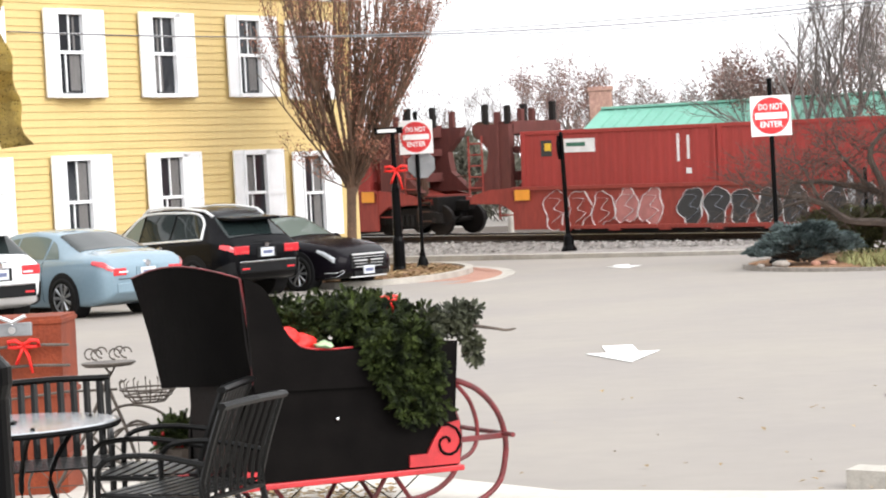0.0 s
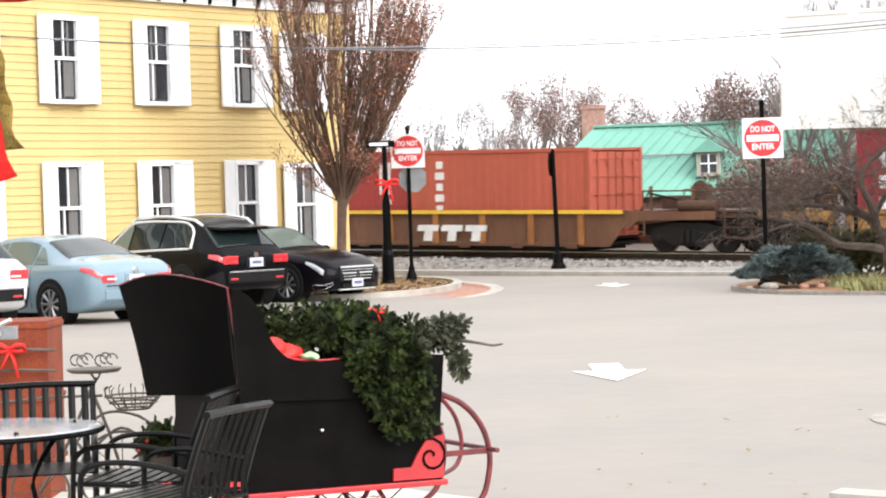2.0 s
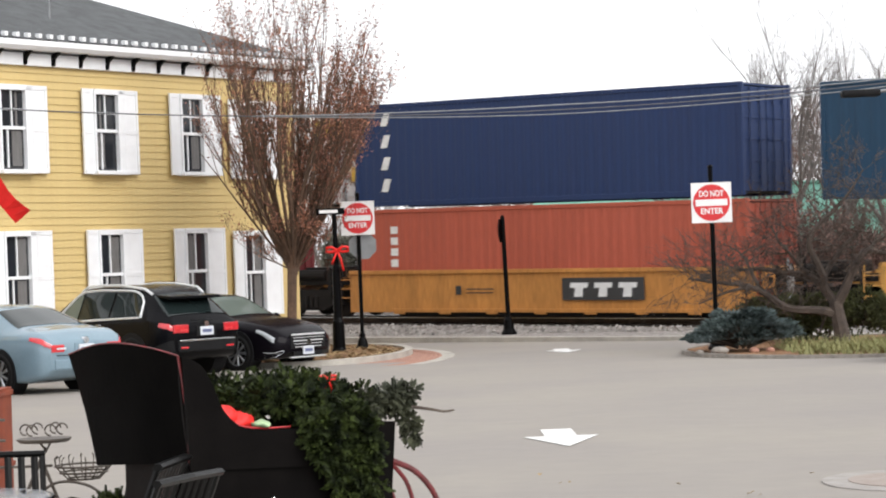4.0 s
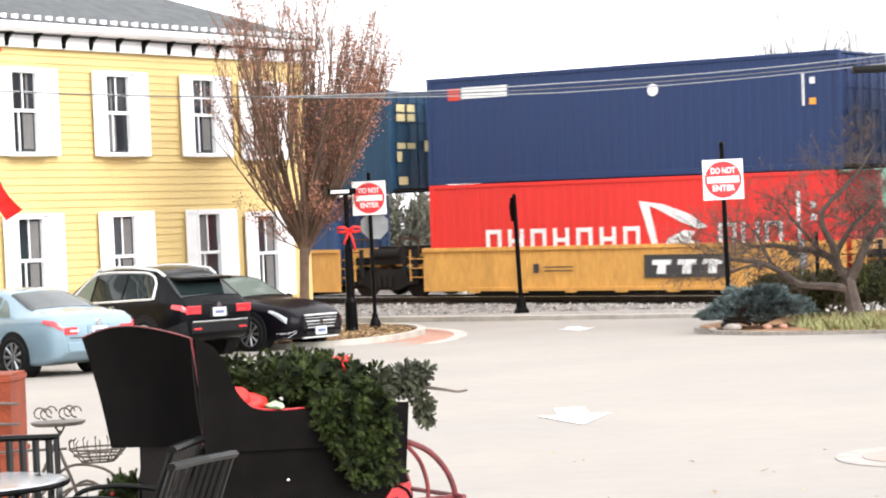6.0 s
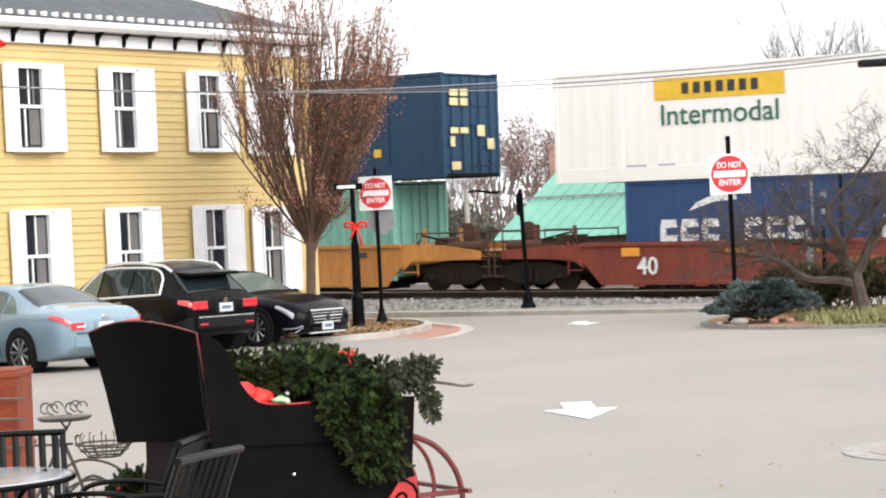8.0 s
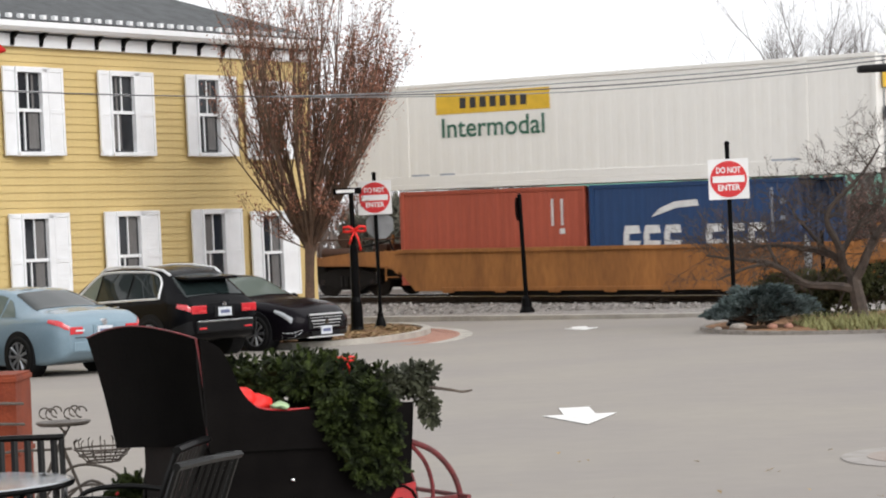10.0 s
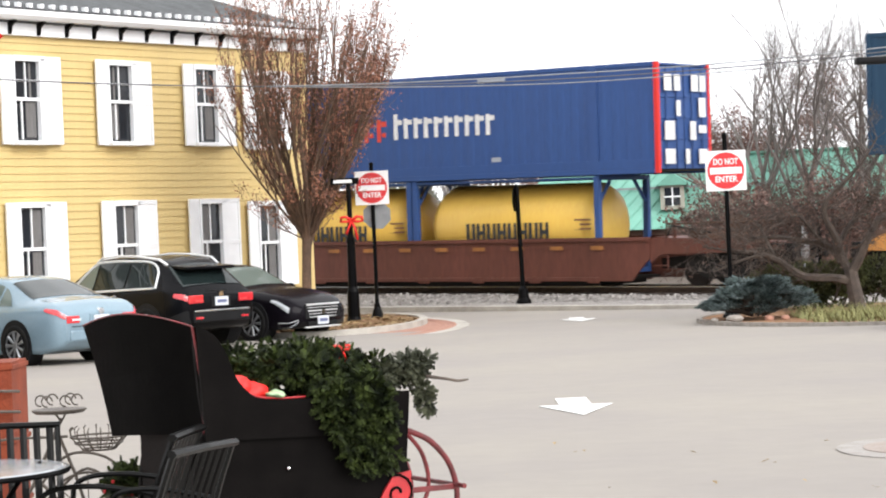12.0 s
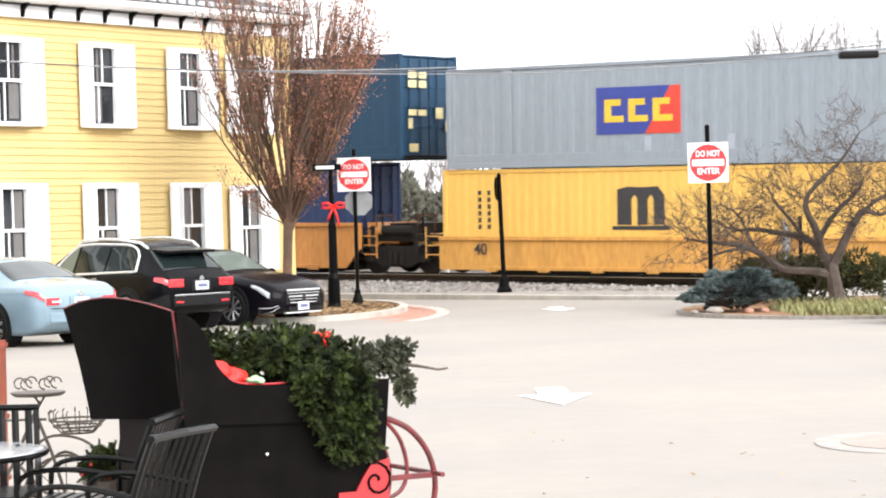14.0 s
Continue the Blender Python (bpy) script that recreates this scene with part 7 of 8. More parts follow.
def wires():
    """Two overhead cables across the street, and a lamp on an arm."""
    CABLE = mat("dark_cable", (0.10, 0.10, 0.11), 0.6, 0.2, 4.0)
    for i, (dz, r) in enumerate(((0.0, 0.014), (0.12, 0.014), (-0.1, 0.012))):
        bm = bmesh.new()
        pts = []
        for k in range(41):
            u = k / 40
            x = (-22 if i == 0 else -3.6) + (44 if i == 0 else 25.6) * u
            sag = 0.028 * ((x - 0.5) ** 2) * 0.35
            pts.append((x, 50 + 0.1 * x, 4.80 + dz * (0.75 if i == 0 else min(1.0, 4 * u) * (1 - 0.4 * u)) + sag * 0.45 - 0.004 * x))
        tube(bm, pts, r, 5)
        whole("overhead_cable", bm, CABLE if i == 0 else GALV, "thin grey overhead cable sagging across the street", "cable", "overhead cables")
    for x in (-22, 22):
        p = whole("utility_pole", rod(bmesh.new(), (x, 50 + 0.1 * x, -0.4), (x, 50 + 0.1 * x, 8.5), 0.16, 0.11), BARK_GREY, "weathered wooden utility pole carrying the cables", "utility pole", "utility poles")
    l = thing("street_lamp", Matrix.Translation((10.6, 45, ground_z(45))), "grey street lamp with a long arm", "street lamp")
    bm = bmesh.new()
    rod(bm, (0, 0, 0), (0, 0, 4.9), 0.09, 0.06)
    part("pole", bm, GALV, l)
    bm = bmesh.new()
    tube(bm, [(0, 0, 4.8), (-1.0, 0, 4.95), (-1.9, 0, 4.86)], 0.035, 6)
    part("arm", bm, GALV, l)
    bm = bmesh.new()
    box(bm, (-2.2, 0, 4.84), (0.75, 0.3, 0.14), bevel=0.05)
    part("lamp_head", bm, PLASTIC, l)


wires()


# ---- the sleigh on the pavement ----
def sprigs(name, centres, n, size, jitter, material, parent, seed, label=""):
    """Pine sprays: a thin twig with needles fanned to both sides."""
    rnd = random.Random(seed)
    verts, faces = [], []
    for i in range(n):
        c, rad = rnd.choice(centres)
        o = Vector((rnd.gauss(0, 1), rnd.gauss(0, 1), rnd.gauss(0, 1))).normalized()
        p = c + o * rad * rnd.uniform(0.7, 1.05)
        d = (o + Vector((rnd.gauss(0, 0.6), rnd.gauss(0, 0.6), rnd.gauss(-0.15, 0.6)))).normalized()
        w = d.cross(Vector((rnd.gauss(0, 1), rnd.gauss(0, 1), rnd.gauss(0, 1)))).normalized()
        s = size * rnd.uniform(0.7, 1.3)
        k = len(verts)
        verts += [p - w * s * 0.03, p + w * s * 0.03, p + d * s]
        faces.append((k, k + 1, k + 2))
        for j in range(7):
            q = p + d * s * (0.12 + 0.12 * j)
            for sg in (-1, 1):
                k = len(verts)
                tip = q + (w * sg * 0.9 + d * 0.75).normalized() * s * (0.42 - 0.03 * j)
                verts += [q - d * s * 0.05, q + d * s * 0.15, tip]
                faces.append((k, k + 1, k + 2))
    ob = soup(name, verts, faces, material)
    ob.parent = parent
    if label:
        tagged(ob, label)
    return ob


SLEIGH = Matrix.Translation((-1.318, 11.468, 0.047)) @ pose(0, 0, 0, 0, 0, 28) @ Matrix.Scale(0.94, 4)


def sleigh():
    s = thing("sleigh", SLEIGH, "black wooden sleigh with red trim filled with pine garland", "sleigh")
    Wd = 0.80
    arm = [(x, z) for x, y, z in [tuple(p) for p in curve2([(1.345, 0, 0.848), (1.0, 0, 0.855), (0.725, 0, 0.855), (0.56, 0, 0.858), (0.43, 0, 0.88), (0.353, 0, 0.942), (0.308, 0, 1.011), (0.274, 0, 1.103), (0.222, 0, 1.201), (0.16, 0, 1.25), (0.088, 0, 1.272)], 4)]]
    poly = [(0.045, 0.19), (1.31, 0.17), (1.325, 0.40), (1.309, 0.46)] + arm + [(0.131, 0.712), (0.10, 0.66), (0.06, 0.45)]
    for y, nm in ((0.0, "near_panel"), (Wd - 0.03, "far_panel")):
        part(nm, prism(bmesh.new(), poly, y, y + 0.03), BLACK_DULL, s)
        bm = bmesh.new()
        tube(bm, [(x, y + 0.015, z + 0.004) for x, z in arm if 0.34 < x < 0.74], 0.007, 6)
        part("red_edge", bm, RED_PAINT, s, "red painted edge")
        part("bottom_rail", bx((0.66, y + 0.015, 0.17), (1.36, 0.06, 0.032), pose(0, 0, 0, 0, 0.7), 0.008), RED_PAINT, s, "red bottom rail")
    upper = [(x, z - 0.004) for x, z in arm if 0.09 < x < 0.80]
    part("arm_panel", prism(bmesh.new(), upper + [(0.13, 0.67), (0.80, 0.645), (0.80, 0.845)], -0.03, -0.002), BLACK_DULL, s, "proud upper side panel")
    # tall curved back, leaning and flared
    bm = bmesh.new()
    cols = []
    for k in range(17):
        u = k / 16
        arch = -0.05 * math.sin(math.pi * u)
        col = []
        for g in (0, 0.25, 0.5, 0.75, 1.0):
            x = (0.088 - 0.188 * u) * (1 - g) + (0.131 - 0.18 * u) * g + arch * (1 - 0.4 * g) + 0.012 * math.sin(math.pi * g)
            y = 1.155 * u * (1 - g) + 0.90 * u * g
            z = (1.272 - 0.003 * u + 0.068 * math.sin(math.pi * u ** 0.95)) * (1 - g) + (0.712 - 0.05 * u) * g
            col.append((x, y - 0.004, z))
        cols.append(col)
    vs = [[bm.verts.new(p) for p in c] for c in cols]
    for a, b in zip(vs, vs[1:]):
        for i in range(4):
            bm.faces.new((a[i], b[i], b[i + 1], a[i + 1]))
    bmesh.ops.solidify(bm, geom=bm.faces[:], thickness=-0.025)
    part("back_panel", bm, BLACK_DULL, s, "tall curved black back")
    bm = bmesh.new()
    tube(bm, [c[0] for c in cols], 0.0045, 6)
    part("red_edge", bm, RED_DARK, s, "red painted edge")
    for k in (0,):
        bm = bmesh.new()
        tube(bm, [(p[0], p[1] - 0.004, p[2]) for p in cols[k]], 0.0065, 6)
        part("red_seam", bm, RED_DARK, s, "thin red seam line")
    part("lower_back", bx((0.09, Wd / 2, 0.44), (0.05, Wd - 0.06, 0.52), I4, 0.01), BLACK_DULL, s)
    part("floor", bx((0.66, Wd / 2, 0.2), (1.26, Wd - 0.06, 0.04)), BLACK_DULL, s)
    part("seat", bx((0.36, Wd / 2, 0.62), (0.5, Wd - 0.10, 0.1), bevel=0.03), RED_CLOTH, s, "red seat cushion")
    part("dashboard", bx((1.30, Wd / 2, 0.52), (0.04, Wd - 0.062, 0.66), bevel=0.01), BLACK_DULL, s)
    # ornament blocks, scroll and button
    for y in (-0.008, Wd + 0.008):
        bm = bmesh.new()
        prism(bm, [(1.01, 0.185), (1.312, 0.18), (1.325, 0.415), (1.22, 0.40), (1.16, 0.32), (1.12, 0.25), (1.015, 0.25)], y - 0.008, y + 0.008)
        part("corner_ornament", bm, RED_PAINT, s, "red painted corner block")
        bm = bmesh.new()
        tube(bm, [(1.24 + (0.012 + 0.0062 * k) * math.cos(k * 0.55), y - 0.012, 0.30 + (0.012 + 0.0062 * k) * math.sin(k * 0.55)) for k in range(16)], 0.008, 5)
        part("scroll", bm, BLACK, s)
        bm = bmesh.new()
        prism(bm, [(0.04, 0.19), (0.16, 0.19), (0.14, 0.25), (0.05, 0.26)], y - 0.008, y + 0.008)
        part("corner_ornament", bm, RED_PAINT, s)
    bm = bmesh.new()
    bmesh.ops.create_icosphere(bm, subdivisions=2, radius=0.012, matrix=Matrix.Translation((0.6, -0.01, 0.49)))
    part("button", bm, CHROME, s, "bright round button")
    # iron runners, curled up in front, with struts
    for y in (0.12, Wd - 0.12):
        bm = bmesh.new()
        pts = curve2([(-0.35, y, -0.07), (0.1, y, -0.09), (1.2, y, -0.09), (1.45, y, -0.07), (1.61, y, 0.02), (1.665, y, 0.16), (1.67, y, 0.30), (1.62, y, 0.44), (1.51, y, 0.56), (1.36, y, 0.63)], 5)
        tube(bm, pts, 0.017, 8)
        run = part("runner", bm, RED_DARK, s, "worn red iron runner", smooth=True)
        bm = bmesh.new()
        tube(bm, curve2([(1.36, y, 0.62), (1.46, y, 0.50), (1.50, y, 0.34), (1.46, y, 0.22), (1.34, y, 0.17)], 5), 0.012, 6)
        part("inner_curl", bm, RED_DARK, run)
        for x in (0.25, 0.95):
            for sg in (-1, 1):
                bm = bmesh.new()
                tube(bm, curve2([(x, y, 0.17), (x + sg * 0.05, y, 0.10), (x + sg * 0.17, y, -0.085)], 4), 0.013, 6)
                part("strut", bm, RED_DARK, run)
            bm = bmesh.new()
            rod(bm, (x + 0.22, y, 0.16), (x - 0.1, y, -0.08), 0.004, n=5)
            rod(bm, (x - 0.2, y, 0.16), (x + 0.12, y, -0.08), 0.004, n=5)
            part("brace", bm, BLACK, run)
    bm = bmesh.new()
    rod(bm, (1.66, 0.0, 0.30), (1.66, Wd, 0.30), 0.014)
    part("front_bar", bm, RED_DARK, s)
    for y in (0.12, Wd - 0.12):
        part("tie_bar", bx((1.5, y, 0.29), (0.36, 0.03, 0.03)), RED_DARK, s)
    # greenery: heaped over the front and hanging down the side
    g = thing("pine_garland", SLEIGH, "dark green pine garland heaped over the sleigh front", "garland")
    rnd = random.Random(2)
    heap = []
    for i in range(60):
        heap.append((Vector((rnd.uniform(0.52, 1.24), rnd.uniform(0.08, 0.66), rnd.uniform(0.74, 0.84))), rnd.uniform(0.05, 0.09)))
    for i in range(120):
        u = rnd.random()
        v = rnd.random()
        heap.append((Vector((0.40 + 0.88 * u, max(0.02 + 0.66 * v, 0.34 - 1.0 * u), 0.835 + 0.15 * math.sin(math.pi * (0.22 + 0.6 * u)) + 0.07 * v + rnd.uniform(-0.05, 0.05))), rnd.uniform(0.03, 0.085)))
    for i in range(70):
        u = rnd.random()
        v = rnd.random()
        x = 0.80 + 0.39 * v
        low = 0.78 - 0.33 * min(1.0, v * 2.0) + 0.05 * max(0, v - 0.8)
        heap.append((Vector((x, -0.05 - 0.03 * rnd.random(), 0.93 + (low - 0.93) * u)), rnd.uniform(0.025, 0.055)))
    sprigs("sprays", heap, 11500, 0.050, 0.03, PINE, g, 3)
    dry = []
    for i in range(18):
        u = rnd.random()
        dry.append((Vector((1.22 + 0.24 * u, rnd.uniform(0.0, 0.2), 0.93 + 0.04 * u + rnd.uniform(-0.05, 0.05))), rnd.uniform(0.025, 0.05)))
    for k in range(4):
        dry.append((Vector((1.42 + 0.01 * k, 0.0, 0.86 - 0.035 * k)), 0.03))
    sprigs("dry_sprays", dry, 1000, 0.052, 0.03, PINE_DRY, g, 4, "drying grey-green pine sprays")
    bm = bmesh.new()
    tube(bm, curve2([(1.45, 0.0, 0.92), (1.55, -0.05, 0.90), (1.62, -0.05, 0.885), (1.68, -0.06, 0.89)], 4), [0.012, 0.011, 0.010, 0.009, 0.009, 0.008, 0.008, 0.008, 0.008, 0.007, 0.007, 0.006, 0.004], 6)
    part("loose_twig", bm, BARK_APPLE, g)
    b = thing("red_bow", SLEIGH, "red ribbon bow tucked into the garland", "bow")
    bow(b, Matrix.Translation((1.05, 0.22, 1.09)), 0.05)
    # parcels on the seat
    k = thing("cloth_bundle", SLEIGH, "red cloth bundle and pale green cloth on the sleigh seat", "cloth")
    for c, r, mm, nm in (((0.36, 0.12, 0.93), (0.10, 0.12, 0.06), RED_CLOTH, "red_cloth"), ((0.45, 0.1, 0.90), (0.09, 0.09, 0.055), RED_CLOTH, "red_cloth"), ((0.56, 0.04, 0.885), (0.065, 0.06, 0.018), LIME, "green_cloth")):
        bm = bmesh.new()
        bmesh.ops.create_icosphere(bm, subdivisions=3, radius=1, matrix=Matrix.Translation(c) @ Matrix.Diagonal((*r, 1)))
        for v in bm.verts:
            v.co += Vector((0, 0, 1)) * 0.025 * noise.noise(v.co * 22) + Vector((1, 0, 0)) * 0.02 * noise.noise(v.co * 17)
        part(nm, bm, mm, k, smooth=True)


PINE_DRY = mat("drying_pine", (0.065, 0.07, 0.038), 0.8, 0.4, 6.0, 0.0, second=(0.022, 0.026, 0.015), island=0.5)
sleigh()


# ---- table, chairs and what stands round them ----
def slat_chair(m):
    """A black iron armchair with a slatted back and seat; it faces +x."""
    c = thing("patio_chair", m, "black iron patio armchair with slatted back", "chair", "patio chairs")
    for sg in (-1, 1):
        y = sg * 0.27
        bm = bmesh.new()
        tube(bm, curve2([(0.30, y, 0.0), (0.29, y, 0.45), (0.27, y, 0.55), (0.18, y, 0.59), (0.0, y, 0.595), (-0.2, y, 0.565), (-0.27, y, 0.55)], 4), 0.014, 6)
        part("arm", bm, CHAIR_IRON, c)
        bm = bmesh.new()
        tube(bm, curve2([(-0.34, y, 0.0), (-0.24, y, 0.38), (-0.27, y, 0.565), (-0.36, y, 0.80)], 4), 0.015, 6)
        part("back_post", bm, CHAIR_IRON, c)
        bm = bmesh.new()
        rod(bm, (0.29, y, 0.42), (-0.25, y, 0.40), 0.012, n=6)
        part("seat_rail", bm, CHAIR_IRON, c)
    bm = bmesh.new()
    tube(bm, [(-0.365, -0.285, 0.808), (-0.375, 0, 0.814), (-0.365, 0.285, 0.808)], 0.026, 6, flat=0.7)
    part("top_rail", bm, CHAIR_IRON, c)
    bm = bmesh.new()
    rod(bm, (-0.243, -0.27, 0.40), (-0.243, 0.27, 0.40), 0.012, n=6)
    part("lower_rail", bm, CHAIR_IRON, c)
    for k in range(8):
        y = -0.231 + 0.066 * k
        bm = bmesh.new()
        tube(bm, [(-0.243, y, 0.40), (-0.252, y, 0.50), (-0.282, y, 0.61), (-0.362, y, 0.80)], 0.018, 4, flat=0.45)
        part("back_slat", bm, CHAIR_IRON, c)
    for k in range(8):
        part("seat_slat", bx((0.26 - 0.066 * k, 0, 0.425), (0.045, 0.54, 0.01), bevel=0.003), CHAIR_IRON, c)
    return c


first_chair = slat_chair(Matrix.Translation((-1.42, 10.45, -0.06)) @ pose(0, 0, 0, 0, 0, 157))
copy_thing(first_chair, Matrix.Translation((-1.60, 11.13, -0.05)) @ pose(0, 0, 0, 0, 0, 172))
copy_thing(first_chair, Matrix.Translation((-2.20, 11.55, -0.05)) @ pose(0, 0, 0, 0, 0, -80))


def patio_table():
    t = thing("patio_table", Matrix.Translation((-2.28, 10.75, -0.05)), "round black iron table with a pale reflecting top", "table")
    bm = bmesh.new()
    lathe(bm, [(0.02, 0.68), (0.50, 0.68), (0.515, 0.69), (0.515, 0.70), (0.50, 0.707), (0.02, 0.707)], 48)
    part("tabletop", bm, TABLE_TOP, t, smooth=False)
    bm = bmesh.new()
    tube(bm, [(0.52 * math.cos(a * math.tau / 40), 0.52 * math.sin(a * math.tau / 40), 0.69) for a in range(40)], 0.014, 6, closed=True)
    part("rim", bm, BLACK, t)
    bm = bmesh.new()
    lathe(bm, [(0.05, 0.706), (0.06, 0.715), (0.055, 0.72), (0.02, 0.721)], 16)
    part("umbrella_hole_cap", bm, BLACK, t)
    for k in range(4):
        a = k * math.tau / 4 + 0.5
        c, s = math.cos(a), math.sin(a)
        bm = bmesh.new()
        tube(bm, curve2([(0.36 * c, 0.36 * s, 0.0), (0.30 * c, 0.30 * s, 0.2), (0.2 * c, 0.2 * s, 0.42), (0.3 * c, 0.3 * s, 0.62), (0.42 * c, 0.42 * s, 0.71)], 4), 0.013, 6)
        part("leg", bm, BLACK, t)


patio_table()


def bike_planter():
    """A small wire bicycle that holds plants."""
    b = thing("bicycle_planter", Matrix.Translation((-2.10, 12.9, -0.08)), "weathered wire bicycle plant stand", "plant stand")
    for x, r, nm in ((-0.36, 0.16, "front_wheel"), (0.10, 0.24, "rear_wheel")):
        bm = bmesh.new()
        tube(bm, [(x + r * math.cos(k * math.tau / 28), 0, r + 0.02 + (0.18 if nm == "rear_wheel" else 0.0) * 0 + r * math.sin(k * math.tau / 28)) for k in range(28)], 0.008, 6, closed=True)
        w = part(nm, bm, BRONZE, b)
        for k in range(8):
            a = k * math.tau / 8
            bm = bmesh.new()
            rod(bm, (x, 0, r + 0.02), (x + r * math.cos(a), 0, r + 0.02 + r * math.sin(a)), 0.003, n=4)
            part("spoke", bm, BRONZE, w)
    bm = bmesh.new()
    tube(bm, [(-0.36, 0, 0.18), (-0.2, 0, 0.44), (-0.03, 0, 0.80)], 0.011, 6)
    tube(bm, [(-0.2, 0, 0.50), (-0.02, 0, 0.30), (0.10, 0, 0.26)], 0.010, 6)
    tube(bm, [(-0.06, 0, 0.74), (0.03, 0, 0.50), (0.10, 0, 0.26)], 0.010, 6)
    tube(bm, [(-0.07, 0, 0.84), (-0.03, 0, 0.78), (0.0, 0, 0.84)], 0.008, 6)
    tube(bm, [(-0.75, 0, 0.66), (-0.3, 0, 0.70), (0.0, 0, 0.70)], 0.008, 6)
    part("bike_frame", bm, BRONZE, b)
    bm = bmesh.new()
    lathe(bm, [(0.02, 0.835), (0.13, 0.84), (0.15, 0.855), (0.15, 0.862), (0.02, 0.85)], 24, Matrix.Translation((-0.04, 0, -0.01)))
    part("dish", bm, BRONZE, b)
    for k in range(6):
        a = k * math.tau / 6
        c = Vector((-0.04 + 0.1 * math.cos(a), 0.1 * math.sin(a), 0.87))
        bm = bmesh.new()
        tube(bm, [c + Vector((0.03 * math.cos(j * 0.6), 0, 0.03 + 0.03 * math.sin(j * 0.6))) for j in range(9)], 0.005, 5)
        part("scroll", bm, BRONZE, b)
    # wire basket
    for z, r in ((0.625, 0.09), (0.66, 0.13), (0.695, 0.155)):
        bm = bmesh.new()
        tube(bm, [(0.17 + r * math.cos(k * math.tau / 24), r * math.sin(k * math.tau / 24), z) for k in range(24)], 0.006, 5, closed=True)
        part("basket_ring", bm, BRONZE, b)
    for k in range(14):
        a = k * math.tau / 14
        bm = bmesh.new()
        tube(bm, [(0.17 + 0.09 * math.cos(a), 0.09 * math.sin(a), 0.625), (0.17 + 0.155 * math.cos(a), 0.155 * math.sin(a), 0.695), (0.17 + 0.158 * math.cos(a), 0.158 * math.sin(a), 0.735), (0.17 + 0.14 * math.cos(a), 0.14 * math.sin(a), 0.75)], 0.004, 4)
        part("basket_wire", bm, BRONZE, b)
    bm = bmesh.new()
    tube(bm, curve2([(-0.15, 0, 0.45), (0.0, 0, 0.60), (0.2, 0, 0.58), (0.34, 0, 0.45)], 5), 0.008, 5)
    tube(bm, curve2([(-0.05, 0, 0.42), (0.1, 0, 0.52), (0.26, 0, 0.42)], 5), 0.008, 5)
    part("mudguard", bm, BRONZE, b)
    g = thing("potted_greens", Matrix.Translation((-1.75, 12.75, -0.06)), "small pot of evergreen cuttings with red berries", "potted plant")
    bm = bmesh.new()
    lathe(bm, [(0.1, 0.0), (0.13, 0.26), (0.14, 0.36), (0.12, 0.37)], 18)
    part("pot", bm, BRONZE, g)
    rnd = random.Random(6)
    sprigs("sprays", [(Vector((rnd.uniform(-0.12, 0.12), rnd.uniform(-0.1, 0.1), 0.40 + rnd.uniform(-0.03, 0.05))), 0.05) for _ in range(14)], 420, 0.07, 0.02, PINE, g, 7)
    for i in range(9):
        bm = bmesh.new()
        bmesh.ops.create_icosphere(bm, subdivisions=1, radius=0.012, matrix=Matrix.Translation((rnd.uniform(-0.13, 0.13), -0.11, 0.40 + rnd.uniform(-0.04, 0.06))))
        part("berry", bm, RED_PAINT, g)


bike_planter()


def rusty_planter():
    p = thing("planter_box", Matrix.Translation((-2.86, 14.0, -0.08)), "rust-red tall planter with a red bow and twigs", "planter")
    bm = bmesh.new()
    prism(bm, [(-0.36, -0.02), (0.30, -0.02), (0.31, 1.08), (-0.36, 1.08)], -0.25, 0.25)
    part("box_body", bm, RUST_BOX, p)
    for z in (0.25, 0.62, 1.05):
        part("band", bx((-0.025, 0, z), (0.69, 0.52, 0.03), bevel=0.006), RUST_BOX, p)
    bow(p, Matrix.Translation((0.10, -0.32, 0.92)), 0.09)
    for dz in (0.0, 0.12):
        bm = bmesh.new()
        tube(bm, curve2([(-0.3, -0.28, 0.78 + dz), (0.1, -0.30, 0.80 + dz), (0.36, -0.28, 0.79 + dz)], 4), 0.009, 5)
        part("twig", bm, BARK_GREY, p)


rusty_planter()


SWINGING = None


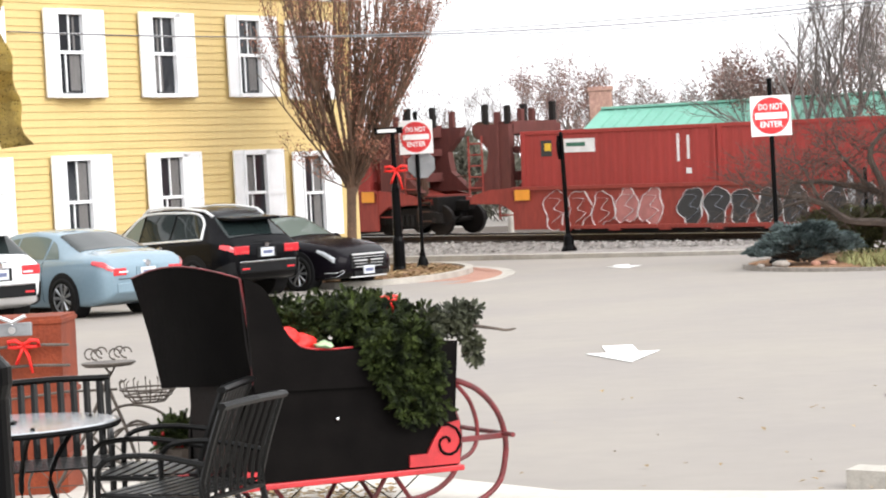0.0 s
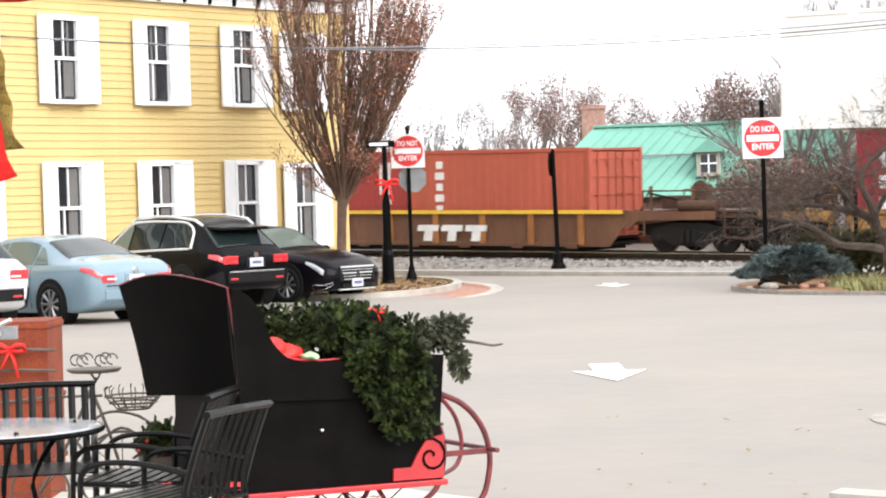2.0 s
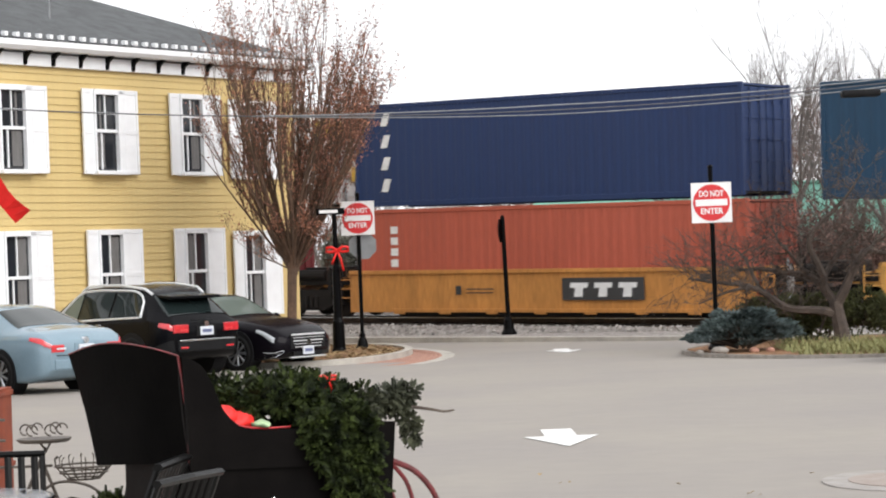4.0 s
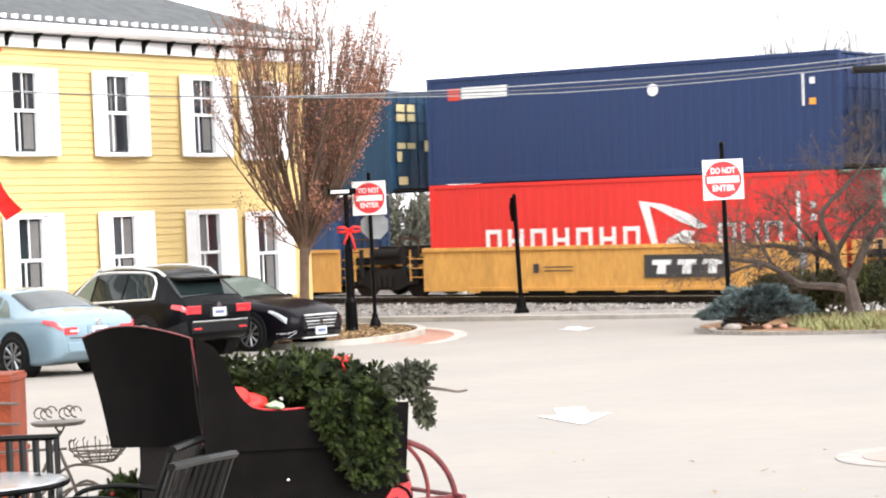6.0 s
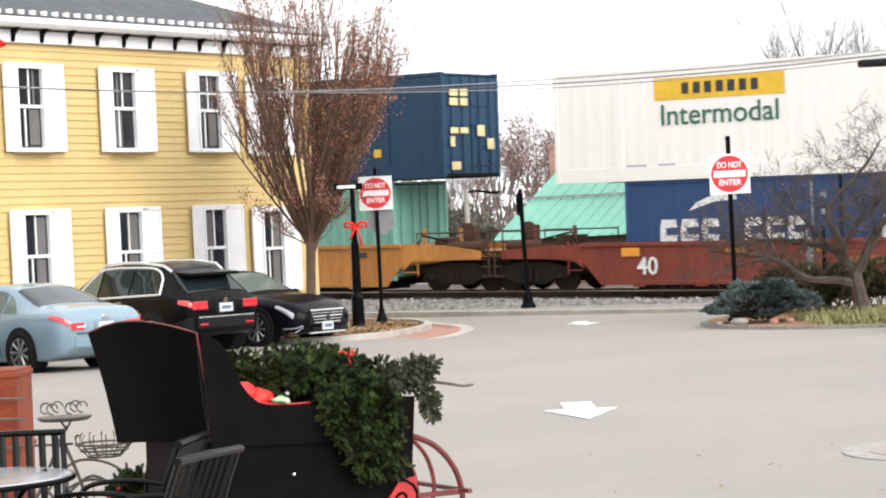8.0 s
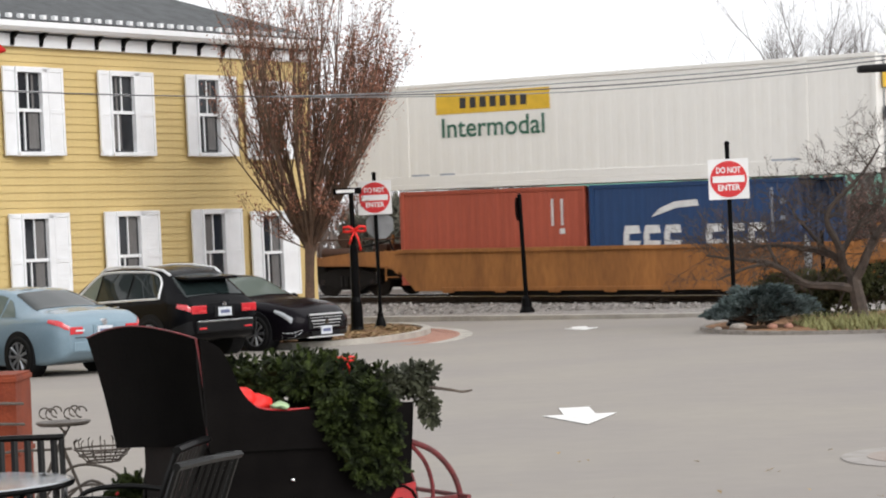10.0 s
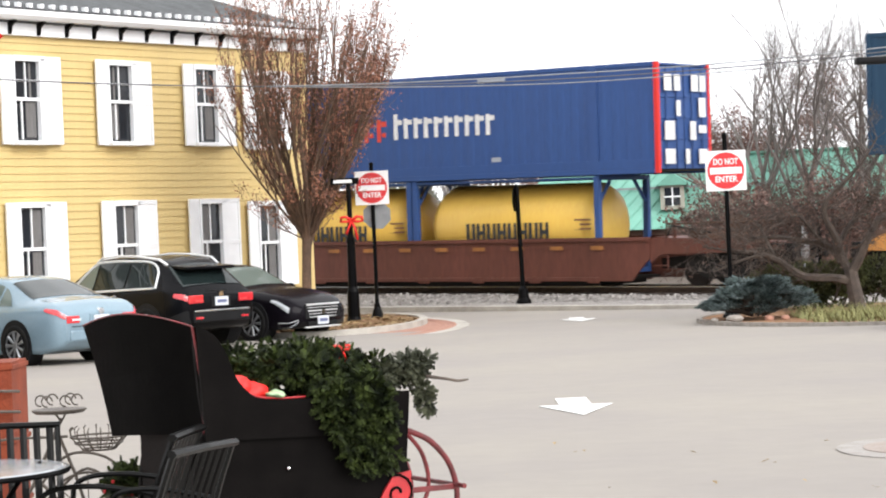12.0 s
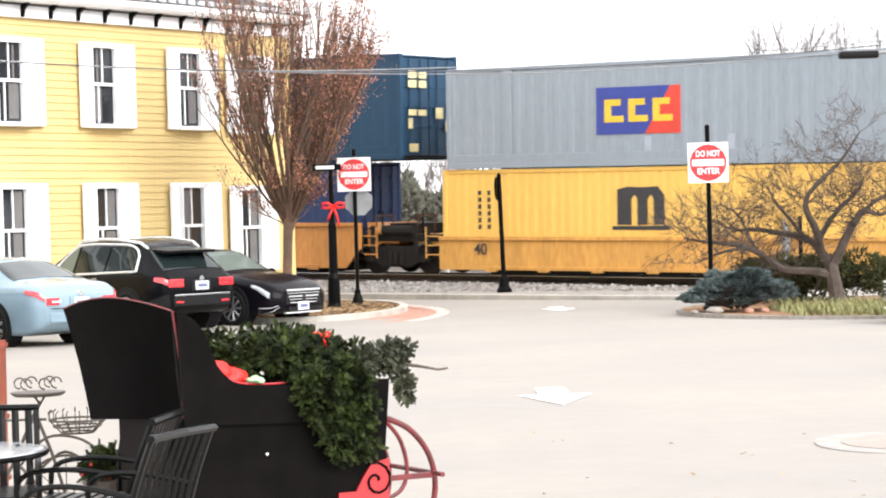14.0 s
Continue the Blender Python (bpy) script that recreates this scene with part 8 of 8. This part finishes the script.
def near_lamp_post():
    """The black lamp post at the viewer's left, with its clamp and hanging ribbons."""
    p = thing("lamp_post", Matrix.Translation((-1.795, 8.0, -0.05)), "black iron lamp post with steel clamp", "lamp post")
    bm = bmesh.new()
    lathe(bm, [(0.17, 0.0), (0.17, 0.25), (0.12, 0.35), (0.115, 1.05), (0.13, 1.10), (0.13, 1.16), (0.095, 1.2), (0.085, 1.28), (0.085, 3.2), (0.1, 3.3)], 24)
    part("shaft", bm, BLACK, p)
    cl = part("clamp", bx((0.08, -0.10, 1.29), (0.30, 0.02, 0.045), bevel=0.004), GALV, p, "galvanised clamp bar")
    for x in (0.0, 0.17):
        bm = bmesh.new()
        rod(bm, (x, -0.14, 1.29), (x, -0.10, 1.29), 0.013, n=10)
        tube(bm, [(x - 0.045, -0.13, 1.335), (x - 0.02, -0.13, 1.325), (x, -0.13, 1.315), (x + 0.02, -0.13, 1.325), (x + 0.045, -0.13, 1.335)], 0.008, 6)
        part("wing_nut", bm, CHROME, cl)
    part("switch_box", bx((0.145, -0.05, 1.80), (0.055, 0.06, 0.11), bevel=0.012), WHITE, p, "small white box")
    r = thing("hanging_ribbons", Matrix.Translation((-1.795, 8.0, -0.05)), "long gold and red ribbons hanging from the lamp post", "ribbon")

    def strip(pts, w, material, nm):
        bm = bmesh.new()
        a = [bm.verts.new((x, y, z)) for x, y, z in pts]
        b = [bm.verts.new((x + w * (0.9 + 0.1 * math.sin(i)), y + 0.01 * math.sin(i * 1.3), z + 0.01)) for i, (x, y, z) in enumerate(pts)]
        for i in range(len(pts) - 1):
            bm.faces.new((a[i], b[i], b[i + 1], a[i + 1]))
        bmesh.ops.solidify(bm, geom=bm.faces[:], thickness=0.004)
        part(nm, bm, material, r, smooth=True)
    strip(curve2([(0.085, -0.08, 2.44), (0.10, -0.14, 2.28), (0.115, -0.06, 2.15), (0.14, -0.13, 2.02), (0.165, -0.10, 1.90)], 5), 0.11, GOLD_CLOTH, "gold_ribbon")
    strip(curve2([(0.05, -0.12, 2.46), (0.18, -0.12, 2.47), (0.29, -0.12, 2.43), (0.30, -0.12, 2.40), (0.18, -0.13, 2.40)], 5), 0.05, RED_CLOTH, "red_loop")
    global SWINGING
    SWINGING = thing("red_ribbon", Matrix.Translation((-1.70, 7.88, 2.36)), "long red ribbon tail swinging in the wind", "ribbon")
    r = SWINGING
    strip(curve2([(-0.02, 0, 0.0), (-0.015, -0.02, -0.15), (-0.02, 0, -0.3), (-0.01, -0.02, -0.45), (0.01, -0.01, -0.62)], 5), 0.065, RED_CLOTH, "ribbon_tail")


near_lamp_post()
scatter(lambda r: (r.uniform(-1.6, -0.6), r.uniform(12.3, 13.2), -0.04), 260, 31, 0.035, LEAF_LITTER, "pavement_leaves", "dry leaves gathered under the sleigh")


# ---- what moves ----
def motions():
    for ob, s in MOVING:
        walk(ob, [(t, TRACK @ Matrix.Translation((s - SPEED * (t - 11.0), 0, 0))) for t in (0.0, 3.5, 7.0, 10.5, 14.0)])
    walk(SWINGING, [(t, pose(-1.70, 7.88, 2.36, 0, -a)) for t, a in ((0.0, -6), (0.5, -2), (1.0, 1), (1.5, 2), (2.0, 8), (2.6, 24), (3.0, 34), (4.2, 30), (5.3, 27), (6.0, 23), (7.0, 12), (8.2, 8), (10.3, 10), (12.0, 8), (14.0, 9))])


motions()
